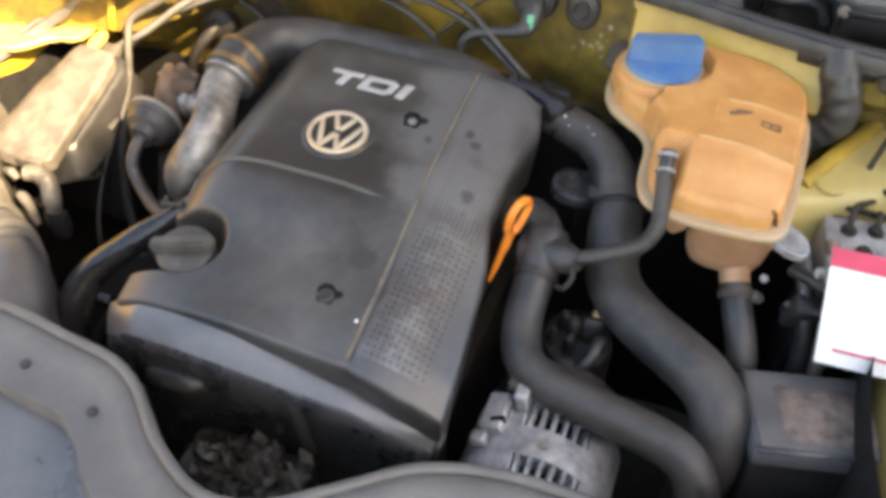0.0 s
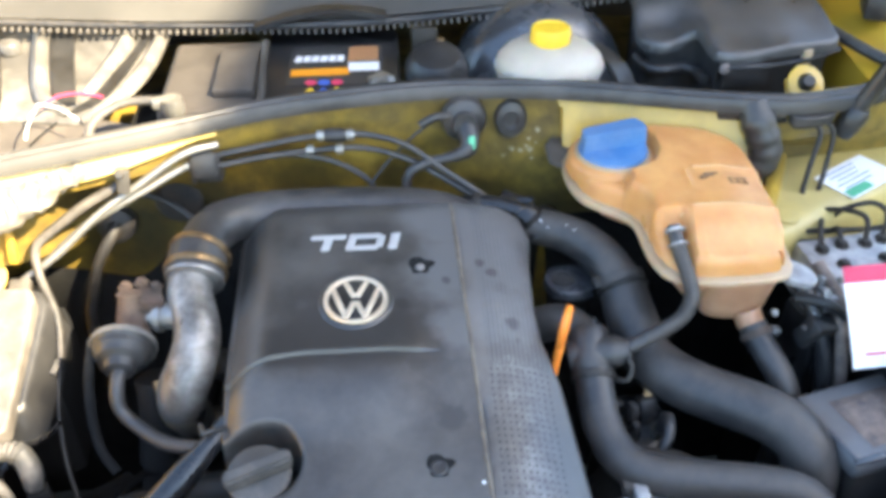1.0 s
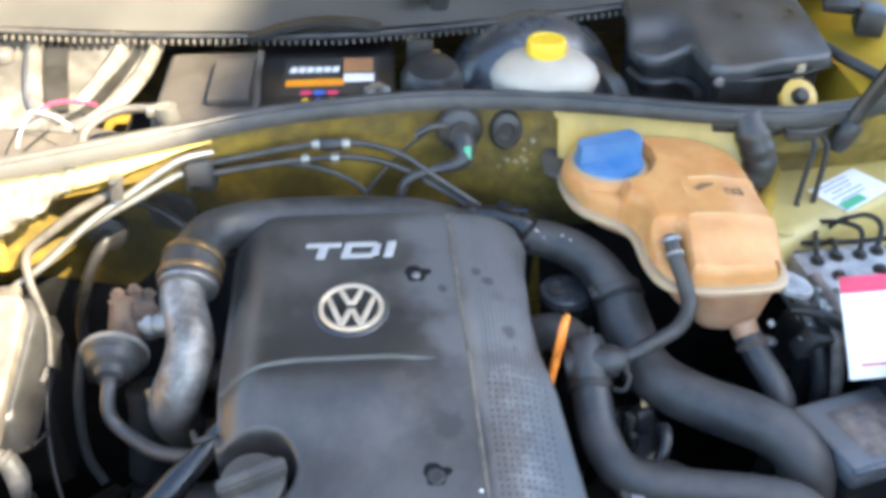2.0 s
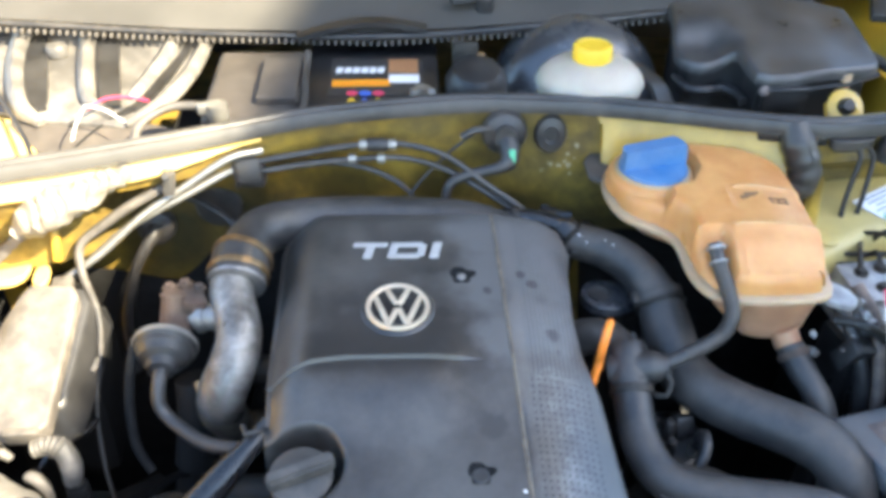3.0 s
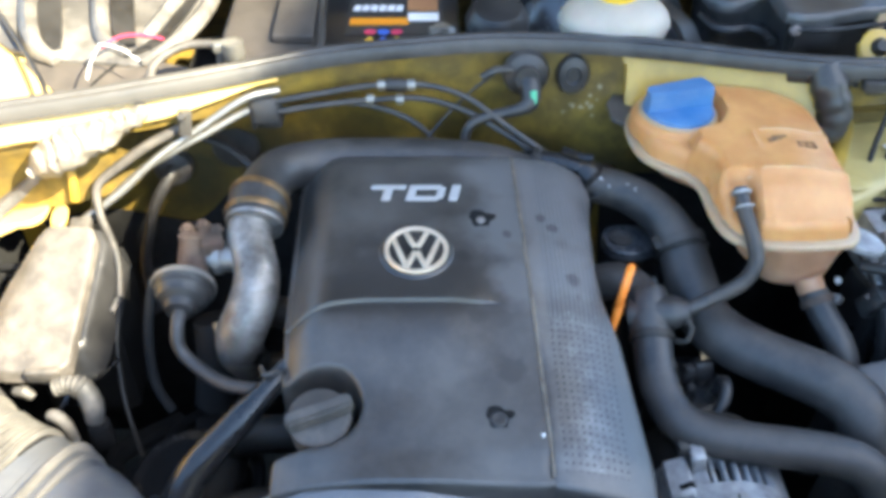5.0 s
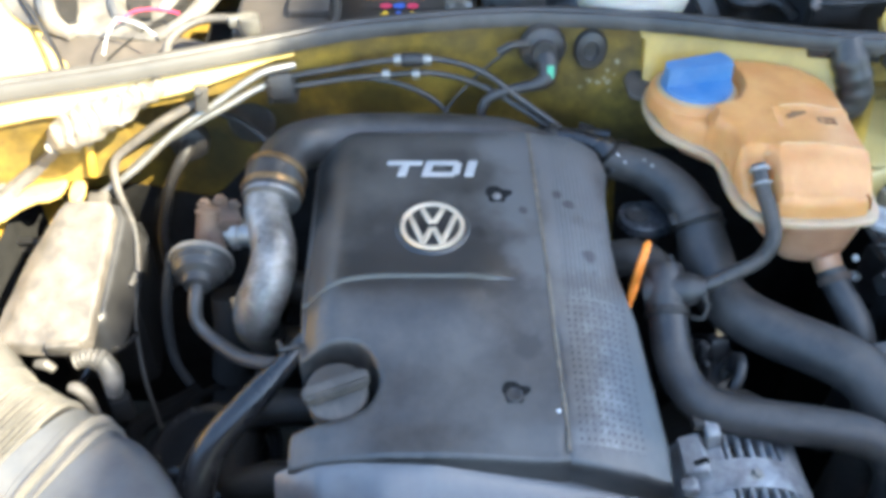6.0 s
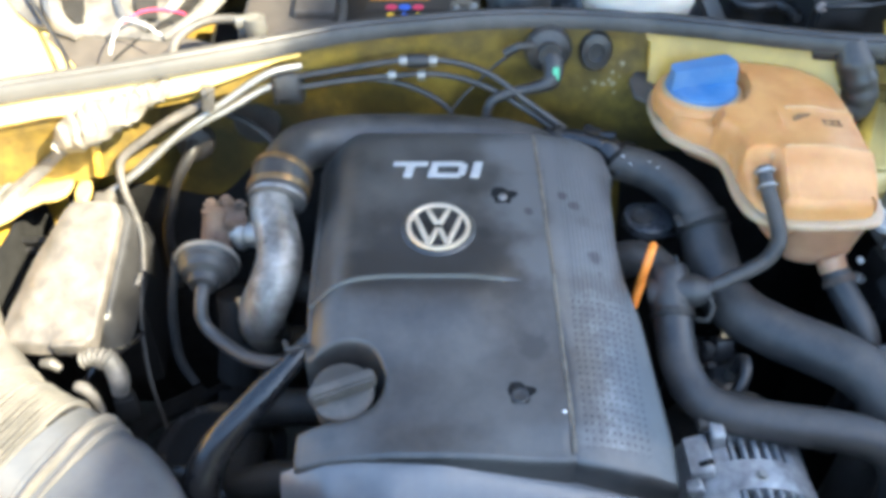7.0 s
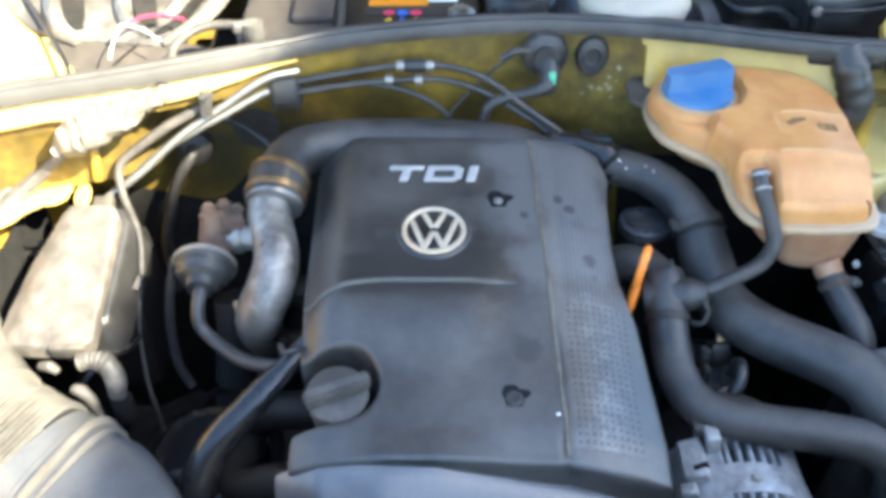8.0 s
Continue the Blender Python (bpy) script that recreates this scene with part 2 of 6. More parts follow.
def strip_material():
    """Ribbed strip with rows of small pits and pale dust."""
    m = M_COVER.copy()
    m.name = "pitted_plastic"
    nt = m.node_tree
    b = nt.nodes["Principled BSDF"]
    co = nt.nodes.new("ShaderNodeTexCoord")
    sep = nt.nodes.new("ShaderNodeSeparateXYZ")
    nt.links.new(co.outputs["Object"], sep.inputs[0])

    def calc(op, a, c=None):
        n = nt.nodes.new("ShaderNodeMath")
        n.operation = op
        for k, v in enumerate((a, c)):
            if v is None:
                continue
            if isinstance(v, (int, float)):
                n.inputs[k].default_value = v
            else:
                nt.links.new(v, n.inputs[k])
        return n.outputs[0]

    sx = calc("SINE", calc("MULTIPLY", sep.outputs["X"], 2 * math.pi / 0.0052))
    sy = calc("SINE", calc("MULTIPLY", sep.outputs["Y"], 2 * math.pi / 0.0058))
    lines = calc("MAXIMUM", sx, 0.0)
    pit = calc("MULTIPLY", lines, calc("MAXIMUM", sy, 0.25))
    pit = calc("GREATER_THAN", pit, 0.5)
    inside = calc("MULTIPLY", calc("GREATER_THAN", sep.outputs["X"], 0.104), calc("LESS_THAN", sep.outputs["X"], 0.153))
    front = calc("MULTIPLY", calc("GREATER_THAN", sep.outputs["Y"], 0.373), calc("LESS_THAN", sep.outputs["Y"], 0.50))
    rear = calc("GREATER_THAN", sep.outputs["Y"], 0.50)
    ribs = calc("MAXIMUM", calc("SINE", calc("MULTIPLY", sep.outputs["X"], 2 * math.pi / 0.0038)), 0.0)
    pit = calc("MULTIPLY", inside, calc("MAXIMUM", calc("MULTIPLY", pit, front), calc("MULTIPLY", calc("MULTIPLY", ribs, rear), 0.55)))
    relief = nt.nodes.new("ShaderNodeBump")
    relief.invert = True
    relief.inputs["Strength"].default_value, relief.inputs["Distance"].default_value = 0.5, 0.0012
    nt.links.new(pit, relief.inputs["Height"])
    nt.links.new(b.inputs["Normal"].links[0].from_socket, relief.inputs["Normal"])
    nt.links.new(relief.outputs["Normal"], b.inputs["Normal"])
    nt.links.new(calc("SUBTRACT", 1.0, calc("MULTIPLY", pit, 0.6)), b.inputs["Specular IOR Level"])
    old = b.inputs["Base Color"].links[0].from_socket
    dusty = nt.nodes.new("ShaderNodeTexNoise")
    dusty.inputs["Scale"].default_value, dusty.inputs["Detail"].default_value, dusty.inputs["Roughness"].default_value = 26, 12, 0.85
    nt.links.new(co.outputs["Object"], dusty.inputs["Vector"])
    amt = nt.nodes.new("ShaderNodeMapRange")
    amt.inputs[1].default_value, amt.inputs[2].default_value, amt.inputs[3].default_value, amt.inputs[4].default_value = 0.46, 0.70, 0.06, 0.70
    nt.links.new(dusty.outputs["Fac"], amt.inputs[0])
    pale = nt.nodes.new("ShaderNodeMix")
    pale.data_type = "RGBA"
    pale.inputs[7].default_value = (0.24, 0.24, 0.24, 1)
    middle = calc("MULTIPLY", calc("SUBTRACT", 1.0, calc("MINIMUM", calc("MULTIPLY", calc("ABSOLUTE", calc("SUBTRACT", sep.outputs["X"], 0.124)), 34.0), 1.0)), calc("GREATER_THAN", sep.outputs["Y"], 0.374))
    nt.links.new(calc("MULTIPLY", amt.outputs[0], calc("ADD", calc("MULTIPLY", middle, 1.35), 0.12)), pale.inputs[0]), nt.links.new(old, pale.inputs[6])
    dark = nt.nodes.new("ShaderNodeMix")
    dark.data_type = "RGBA"
    dark.inputs[7].default_value = (0.012, 0.012, 0.013, 1)
    nt.links.new(calc("MULTIPLY", pit, 0.85), dark.inputs[0]), nt.links.new(pale.outputs[2], dark.inputs[6])
    nt.links.new(dark.outputs[2], b.inputs["Base Color"])
    return m


def stain(m, spots, colour=(0.012, 0.012, 0.013), grain=160):
    """Spots of (place, radius) in a material."""
    nt = m.node_tree
    b = nt.nodes["Principled BSDF"]
    co = nt.nodes.new("ShaderNodeTexCoord").outputs["Object"]
    noi = nt.nodes.new("ShaderNodeTexNoise")
    noi.inputs["Scale"].default_value, noi.inputs["Detail"].default_value = grain, 4
    nt.links.new(co, noi.inputs["Vector"])
    total = None
    for place, r in spots:
        d = nt.nodes.new("ShaderNodeVectorMath")
        d.operation = "DISTANCE"
        nt.links.new(co, d.inputs[0])
        d.inputs[1].default_value = place
        wob = nt.nodes.new("ShaderNodeMath")
        wob.operation = "MULTIPLY_ADD"
        nt.links.new(noi.outputs["Fac"], wob.inputs[0])
        wob.inputs[1].default_value = r * 1.1
        nt.links.new(d.outputs["Value"], wob.inputs[2])
        rg = nt.nodes.new("ShaderNodeMapRange")
        rg.inputs[1].default_value, rg.inputs[2].default_value, rg.inputs[3].default_value, rg.inputs[4].default_value = r * 1.15, r * 1.6, 0.75, 0.0
        nt.links.new(wob.outputs[0], rg.inputs[0])
        if total is None:
            total = rg.outputs[0]
        else:
            mx = nt.nodes.new("ShaderNodeMath")
            mx.operation = "MAXIMUM"
            nt.links.new(total, mx.inputs[0]), nt.links.new(rg.outputs[0], mx.inputs[1])
            total = mx.outputs[0]
    mix = nt.nodes.new("ShaderNodeMix")
    mix.data_type = "RGBA"
    mix.inputs[7].default_value = (*colour, 1)
    nt.links.new(total, mix.inputs[0])
    nt.links.new(b.inputs["Base Color"].links[0].from_socket, mix.inputs[6])
    nt.links.new(mix.outputs[2], b.inputs["Base Color"])
    return m


stain(M_SEAL, [((-0.60, 0.57, 1.01), 0.14), ((-0.45, 0.645, 1.01), 0.12), ((-0.33, 0.69, 1.01), 0.10), ((-0.22, 0.73, 1.01), 0.075)], (0.095, 0.088, 0.078), 90)
# soft pale patches: dust and the glare on it, at the strip's rear
dust_glare = [((0.115, 0.67, 0.94), 0.055), ((0.120, 0.61, 0.935), 0.05), ((0.120, 0.55, 0.925), 0.04)]
M_STRIP = stain(stain(strip_material(), dust_glare, (0.105, 0.105, 0.107), 38), [((0.107, 0.607, 0.937), 0.006), ((0.1165, 0.596, 0.934), 0.0065), ((0.128, 0.540, 0.922), 0.0075), ((0.132, 0.523, 0.919), 0.004)])
# row of darker olive patches low along the firewall
stain(M_GRIMY_SHADE, [((-0.27, 0.80, 0.85), 0.060), ((-0.17, 0.80, 0.88), 0.050), ((-0.06, 0.79, 0.905), 0.045), ((0.04, 0.79, 0.91), 0.042), ((0.13, 0.80, 0.865), 0.045), ((0.23, 0.79, 0.85), 0.050), ((0.33, 0.79, 0.85), 0.050)], (0.040, 0.034, 0.013), 28)
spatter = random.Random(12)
stain(M_GRIMY_SHADE, [((0.175 + 0.022 * spatter.gauss(0, 1), 0.8045, 0.938 + 0.014 * spatter.gauss(0, 1)), 0.0016 + 0.0026 * spatter.random()) for k in range(30)], (0.42, 0.37, 0.26), 420)
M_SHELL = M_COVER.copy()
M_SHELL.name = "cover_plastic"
# the same dusty glare coloured into the cover's right rear
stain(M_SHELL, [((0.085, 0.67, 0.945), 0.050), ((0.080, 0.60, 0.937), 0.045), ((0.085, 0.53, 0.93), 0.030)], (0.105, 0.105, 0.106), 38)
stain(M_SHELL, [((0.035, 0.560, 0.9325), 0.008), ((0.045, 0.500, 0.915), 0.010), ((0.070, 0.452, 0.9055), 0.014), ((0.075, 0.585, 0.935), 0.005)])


# ---- mesh helpers ----
def thing(name, at, label, category, group="", kind=""):
    e = new(name)
    e.empty_display_size = 0.02
    e.location = at
    return tagged(e, label, category, group, kind)


def part(name, bm, material, parent=None, label="", smooth=True):
    me = bpy.data.meshes.new(name)
    bmesh.ops.recalc_face_normals(bm, faces=bm.faces)
    bm.to_mesh(me)
    bm.free()
    if smooth:
        me.polygons.foreach_set("use_smooth", [True] * len(me.polygons))
        me.set_sharp_from_angle(angle=radians(38))
    me.materials.append(material)
    ob = new(name, me)
    if parent:
        ob.parent = parent
        base = Matrix.Translation(parent.location)
        up = parent.parent
        if parent.type == "EMPTY":
            ob.matrix_parent_inverse = base.inverted()
    return tagged(ob, label)


def join(*bms):
    out = bmesh.new()
    for b in bms:
        me = bpy.data.meshes.new("tmp")
        b.to_mesh(me)
        b.free()
        out.from_mesh(me)
        bpy.data.meshes.remove(me)
    return out


def smoothstep(a, b, x):
    t = min(max((x - a) / (b - a), 0.0), 1.0)
    return t * t * (3 - 2 * t)


def box(size, m, bevel=0.002, seg=2, taper=1.0):
    bm = bmesh.new()
    bmesh.ops.create_cube(bm, size=1.0)
    for v in bm.verts:
        k = taper if v.co.z > 0 else 1.0
        v.co = Vector((v.co.x * size[0] * k, v.co.y * size[1] * k, v.co.z * size[2]))
    if bevel:
        bmesh.ops.bevel(bm, geom=bm.edges[:], offset=bevel, segments=seg, affect="EDGES", profile=0.5)
    bm.transform(m)
    return bm


def lathe(profile, m, n=32, wob=None):
    """A turned shape: rows of radius and height along the local z axis."""
    bm = bmesh.new()
    rings = []
    for r, h in profile:
        ring = []
        for i in range(n):
            a = 2 * math.pi * i / n
            k = r * (wob(a, h) if wob else 1.0)
            ring.append(bm.verts.new((k * math.cos(a), k * math.sin(a), h)))
        rings.append(ring)
    for a, b in zip(rings, rings[1:]):
        for i in range(n):
            j = (i + 1) % n
            bm.faces.new((a[i], a[j], b[j], b[i]))
    bm.faces.new(rings[0][::-1]), bm.faces.new(rings[-1])
    bm.transform(m)
    return bm


def aim(at, way):
    """A pose at a place whose local z axis points along way."""
    return Matrix.Translation(at) @ Vector(way).to_track_quat("Z", "Y").to_matrix().to_4x4()


def curve(points, step):
    """Evenly dense samples of a smooth curve through the points, each with its position along the list."""
    p = [Vector(q) for q in points]
    p = [2 * p[0] - p[1]] + p + [2 * p[-1] - p[-2]]
    out = []
    for i in range(1, len(p) - 2):
        a, b, c, d = p[i - 1 : i + 3]
        k = max(2, int((c - b).length / step))
        for j in range(k):
            t = j / k
            out.append((0.5 * (2 * b + (c - a) * t + (2 * a - 5 * b + 4 * c - d) * t**2 + (3 * b - a - 3 * c + d) * t**3), i - 1 + t))
    out.append((p[-2], len(p) - 3.0))
    return out


def tube(points, r, n=16, step=0.008, ridge=None, profile=None, up=None):
    """A pipe along a smooth curve. r: one radius or one a point. ridge: (pitch, depth, from, to) along the list of points.
    profile: a cross-section of its own as (across, up) in units of r."""
    sm = curve(points, step)
    if ridge:
        fine = curve(points, ridge[0] / 8)
        sm = [s for s in sm if s[1] < ridge[2]] + [s for s in fine if ridge[2] <= s[1] <= ridge[3]] + [s for s in sm if s[1] > ridge[3]]
    bm = bmesh.new()
    rings, side, run = [], None, 0.0
    for k, (c, u) in enumerate(sm):
        a, b = sm[max(k - 1, 0)][0], sm[min(k + 1, len(sm) - 1)][0]
        d = (b - a).normalized()
        if up:
            side = d.cross(Vector(up)).normalized()
        else:
            side = d.orthogonal().normalized() if side is None else (side - d * side.dot(d)).normalized()
        top = side.cross(d)
        if isinstance(r, (int, float)):
            rad = r
        else:
            i = min(int(u), len(r) - 2)
            rad = r[i] + (r[i + 1] - r[i]) * smoothstep(0, 1, u - i)
        if k:
            run += (c - sm[k - 1][0]).length
        if ridge and ridge[2] <= u <= ridge[3]:
            rad += ridge[1] * (0.5 + 0.5 * math.sin(2 * math.pi * run / ridge[0]))
        shape = profile or [(math.cos(2 * math.pi * i / n), math.sin(2 * math.pi * i / n)) for i in range(n)]
        rings.append([bm.verts.new(c + side * (x * rad) + top * (y * rad)) for x, y in shape])
    m = len(rings[0])
    for a, b in zip(rings, rings[1:]):
        for i in range(m):
            bm.faces.new((a[i], a[(i + 1) % m], b[(i + 1) % m], b[i]))
    bm.faces.new(rings[0][::-1]), bm.faces.new(rings[-1])
    return bm


def ring_round(points, at, r, wide, thick=0.0015):
    """A band round a pipe at one place of its curve."""
    sm = curve(points, 0.004)
    k = min(range(len(sm)), key=lambda i: abs(sm[i][1] - at))
    d = (sm[min(k + 1, len(sm) - 1)][0] - sm[max(k - 1, 0)][0]).normalized()
    h = wide / 2
    return lathe([(r - 0.002, -h), (r + thick, -h), (r + thick * 1.4, 0), (r + thick, h), (r - 0.002, h)], aim(sm[k][0], d), 28)


def rounded(outline, passes=2):
    """Corner cutting on a closed outline."""
    for _ in range(passes):
        out = []
        for a, b in zip(outline, outline[1:] + outline[:1]):
            out += [(0.75 * a[0] + 0.25 * b[0], 0.75 * a[1] + 0.25 * b[1]), (0.25 * a[0] + 0.75 * b[0], 0.25 * a[1] + 0.75 * b[1])]
        outline = out
    return outline


def offset(outline, d):
    """The outline moved outwards by d (it runs anticlockwise)."""
    out, n = [], len(outline)
    for i in range(n):
        a, b, c = (Vector(outline[(i + k) % n]) for k in (-1, 0, 1))
        t = ((b - a).normalized() + (c - b).normalized()).normalized()
        out.append((b.x + t.y * d, b.y - t.x * d))
    return out


def plate(outline, zf, step=0.008, walls=(), cuts=()):
    """A sheet over an outline, diced and lifted to zf(x, y), with walls of (outwards, upwards) steps round it."""
    bm = bmesh.new()
    bm.faces.new([bm.verts.new((x, y, 0)) for x, y in outline])
    xs, ys = [p[0] for p in outline], [p[1] for p in outline]
    for axis, lo, hi in ((0, min(xs), max(xs)), (1, min(ys), max(ys))):
        k = int((hi - lo) / step)
        for i in range(1, k):
            at = [0, 0, 0]
            at[axis] = lo + (hi - lo) * (i + 0.013) / k
            no = [0, 0, 0]
            no[axis] = 1
            bmesh.ops.bisect_plane(bm, geom=bm.verts[:] + bm.edges[:] + bm.faces[:], dist=1e-6, plane_co=at, plane_no=no)
    for y in cuts:
        bmesh.ops.bisect_plane(bm, geom=bm.verts[:] + bm.edges[:] + bm.faces[:], dist=1e-6, plane_co=(0, y, 0), plane_no=(0, 1, 0))
    out = {}
    for e in bm.edges:
        if len(e.link_faces) == 1:
            loop = e.link_loops[0]
            a, b = loop.vert, loop.link_loop_next.vert
            t = (b.co - a.co).normalized()
            nrm = Vector((t.y, -t.x, 0))
            if loop.face.normal.z < 0:
                nrm = -nrm
            for v in (a, b):
                out[v] = out.get(v, Vector()) + nrm
    edges = [e for e in bm.edges if len(e.link_faces) == 1]
    for v in bm.verts:
        v.co.z = zf(v.co.x, v.co.y)
    prev = {v: v for v in out}
    for d, h in walls:
        cur = {v: bm.verts.new((v.co.x + out[v].normalized().x * d, v.co.y + out[v].normalized().y * d, v.co.z + h)) for v in out}
        for e in edges:
            a, b = e.verts
            bm.faces.new((prev[a], prev[b], cur[b], cur[a]))
        prev = cur
    return bm


def sheet(f, us, vs):
    """A grid of f(u, v)."""
    bm = bmesh.new()
    g = [[bm.verts.new(f(u, v)) for v in vs] for u in us]
    for i in range(len(us) - 1):
        for j in range(len(vs) - 1):
            bm.faces.new((g[i][j], g[i + 1][j], g[i + 1][j + 1], g[i][j + 1]))
    return bm


def steps(a, b, n):
    return [a + (b - a) * i / (n - 1) for i in range(n)]


def along(rows, x):
    """Smooth value at x from rows of (x, value)."""
    if x <= rows[0][0]:
        return rows[0][1]
    for (a, p), (b, q) in zip(rows, rows[1:]):
        if x <= b:
            return p + (q - p) * (x - a) / (b - a)
    return rows[-1][1]


def hexbolt(at, way, r, material, parent, name="bolt", label=""):
    b = join(lathe([(r * 1.45, 0), (r * 1.45, r * 0.25), (r * 1.2, r * 0.3)], aim(at, way), 20), lathe([(r, 0.0), (r, r * 0.9), (r * 0.85, r * 1.05)], aim(at, way), 6))
    return part(name, b, material, parent, label)


# ---- surroundings ----
def build_ground():
    bm = sheet(lambda u, v: (u, v, 0.0), steps(-400, 400, 5), steps(-400, 400, 5))
    tagged(part("ground", bm, M_ASPHALT), "grey asphalt ground under the car", "ground", kind="structure")
    # unseen wall added before the car; its slanting top edge shades the engine
    w = bmesh.new()
    face = [(2.263, 0.0), (6.0, 0.0), (6.0, 6.2), (5.574, 7.31), (2.263, 3.63)]
    near = [w.verts.new((x, -1.67, z)) for x, z in face]
    far = [w.verts.new((x, -1.92, z)) for x, z in face]
    w.faces.new(near[::-1]), w.faces.new(far)
    for k in range(len(face)):
        w.faces.new((near[k - 1], near[k], far[k], far[k - 1]))
    bmesh.ops.recalc_face_normals(w, faces=w.faces[:])
    tagged(part("shade_wall", w, M_PLASTER, smooth=False), "unseen wall added before the car to shade the engine", "wall", kind="structure")


build_ground()

# ---- car body ----
SEAL = [(-0.78, 0.50), (-0.55, 0.60), (-0.395, 0.668), (-0.303, 0.699), (-0.186, 0.744), (-0.10, 0.780), (-0.02, 0.799), (0.08, 0.813), (0.18, 0.806), (0.25, 0.794), (0.35, 0.767), (0.44, 0.752), (0.52, 0.766), (0.62, 0.78)]
car_body = thing("car_body", (0, 0.5, 0.0), "yellow painted car body with its engine bay open", "car body")


def seal_y(x):
    return along(SEAL, x)


def build_body():
    xs = steps(-0.78, 0.62, 71)
    rows = [("top", 1.004), ("lip", 0.998), ("a", 0.99), ("b", 0.965), ("c", 0.958), ("d", 0.94), ("e", 0.892), ("g", 0.880), ("f", 0.70)]

    def wall(x, k):
        name, z = rows[int(k)]
        y = seal_y(x) - 0.004
        back = max(y + 0.004, 0.802) if x < 0.2 else max(y + 0.004, 0.79)
        s = {"top": 0.03, "lip": 0.0, "a": 0.0, "b": 0.003}.get(name)
        if s is not None:
            return (x, y + s, z)
        if name in "cde":
            back += (y + 0.018 - back) * smoothstep(-0.262, -0.315, x)
        w = {"c": 0.35, "d": 0.85}.get(name, 1.0)
        bulge = 0.006 * math.sin(x * 22) * smoothstep(0.98, 0.85, z)
        return (x, y + (back - y) * w + bulge, z)

    part("firewall", sheet(wall, xs, list(range(len(rows)))), M_GRIMY_SHADE, car_body, "yellow painted firewall darkened with oily grime and shade")
    # on the left the sheet reaches higher to stand for shade
    part("insulation", sheet(lambda x, z: (x, max(seal_y(x) + 0.004, 0.80) - 0.012 + 0.003 * math.sin(x * 40), 0.42 + z * (0.385 + 0.045 * smoothstep(-0.27, -0.20, x) + 0.012 * math.sin(x * 31))), xs, steps(1.0, 0.0, 10)), M_MATT_BLACK, car_body, "black insulation low on the firewall, raised on the left as shade")
    # cleaner folded flanges under the seal; the left one's pale yellow carries sunlight
    for x0, x1, d, drop in ((-0.64, -0.140, 0.006, 0.019), (0.205, 0.395, 0.018, 0.046)):
        fold = [(0.002, 0.998), (-0.003, 0.990), (-d, 0.998 - drop), (-d + 0.002, 0.995 - drop), (0.004, 0.990 - drop)]
        bm = sheet(lambda x, k: (x + (0.004 * k if x > 0 and x < x0 + 0.005 else 0), seal_y(x) - 0.005 + fold[int(k)][0] * (smoothstep(0.200, 0.216, x) if x > 0 else 1.0), 0.998 + (fold[int(k)][1] - 0.998) * (0.10 + 0.90 * smoothstep(-0.14, -0.25, x) + 0.10 * noise.noise((x * 45, 0.3, 0.0)) if x < 0 else 1.0)), steps(x0, x1, 30), list(range(5)))
        part("flange", bm, M_YELLOW_SUNLIT if x0 < 0 else M_FLANGE, car_body, "folded yellow flange")
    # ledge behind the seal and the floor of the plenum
    # the plenum floor's shade is put into its dark yellow
    part("plenum_floor", sheet(lambda x, v: (x, seal_y(x) + 0.026 + v * 0.55, 1.0 - 0.13 * smoothstep(0.0, 0.12, v)), xs, steps(0, 1, 14)), M_GRIMY_SHADE, car_body)
    # near-black sheet that fills the gap behind the seal with shade
    part("gap_shade_sheet", sheet(lambda x, v: (x, 0.806 + 0.085 * v, 0.908 - 0.02 * smoothstep(0, 0.4, v)), steps(-0.345, -0.12, 16), steps(0, 1, 6)), M_HOLE, car_body, "dark sheet standing for shade in the gap behind the seal")
    part("windscreen_bulkhead", box((1.5, 0.02, 0.5), pose(-0.05, 1.36, 0.95), 0.004), M_BLACK, car_body)
    # inner wings
    prof = [(0.80, 0.40), (0.62, 0.40), (0.52, 0.46), (0.475, 0.70), (0.464, 0.845), (0.474, 0.870), (0.530, 0.908), (0.60, 0.955), (0.63, 0.992), (0.66, 1.01), (0.70, 1.005)]

    def wing(sign, shift):
        def f(k, y):
            x, z = prof[int(k)]
            return (sign * x + shift, y, z - 0.08 * smoothstep(0.45, 0.1, y) * smoothstep(0.8, 1.0, z) + 0.004 * math.sin(y * 17 + x * 9))
        return sheet(f, list(range(len(prof))), steps(-0.05, 0.86, 24))

    # black sheets added over the low inner wings in place of shade
    part("wing_shade_sheet", sheet(lambda y, v: (0.472 + 0.005 * math.sin(y * 23), y, 0.40 + v * (0.485 - 0.055 * smoothstep(0.56, 0.60, y))), steps(0.05, 0.76, 30), steps(0, 1, 8)), M_MATT_BLACK, car_body, "black sheet standing for the shade low on the wing")
    part("wing_shade_sheet", sheet(lambda y, v: (-0.432 + 0.004 * math.sin(y * 31), y, 0.40 + v * (0.465 + 0.006 * math.sin(y * 47))), steps(0.10, 0.74, 30), steps(0, 1, 8)), M_MATT_BLACK, car_body, "black sheet standing for the shade low on the wing")
    part("inner_wing", wing(1, 0.02), M_WING, car_body, "dusty yellow inner wing")
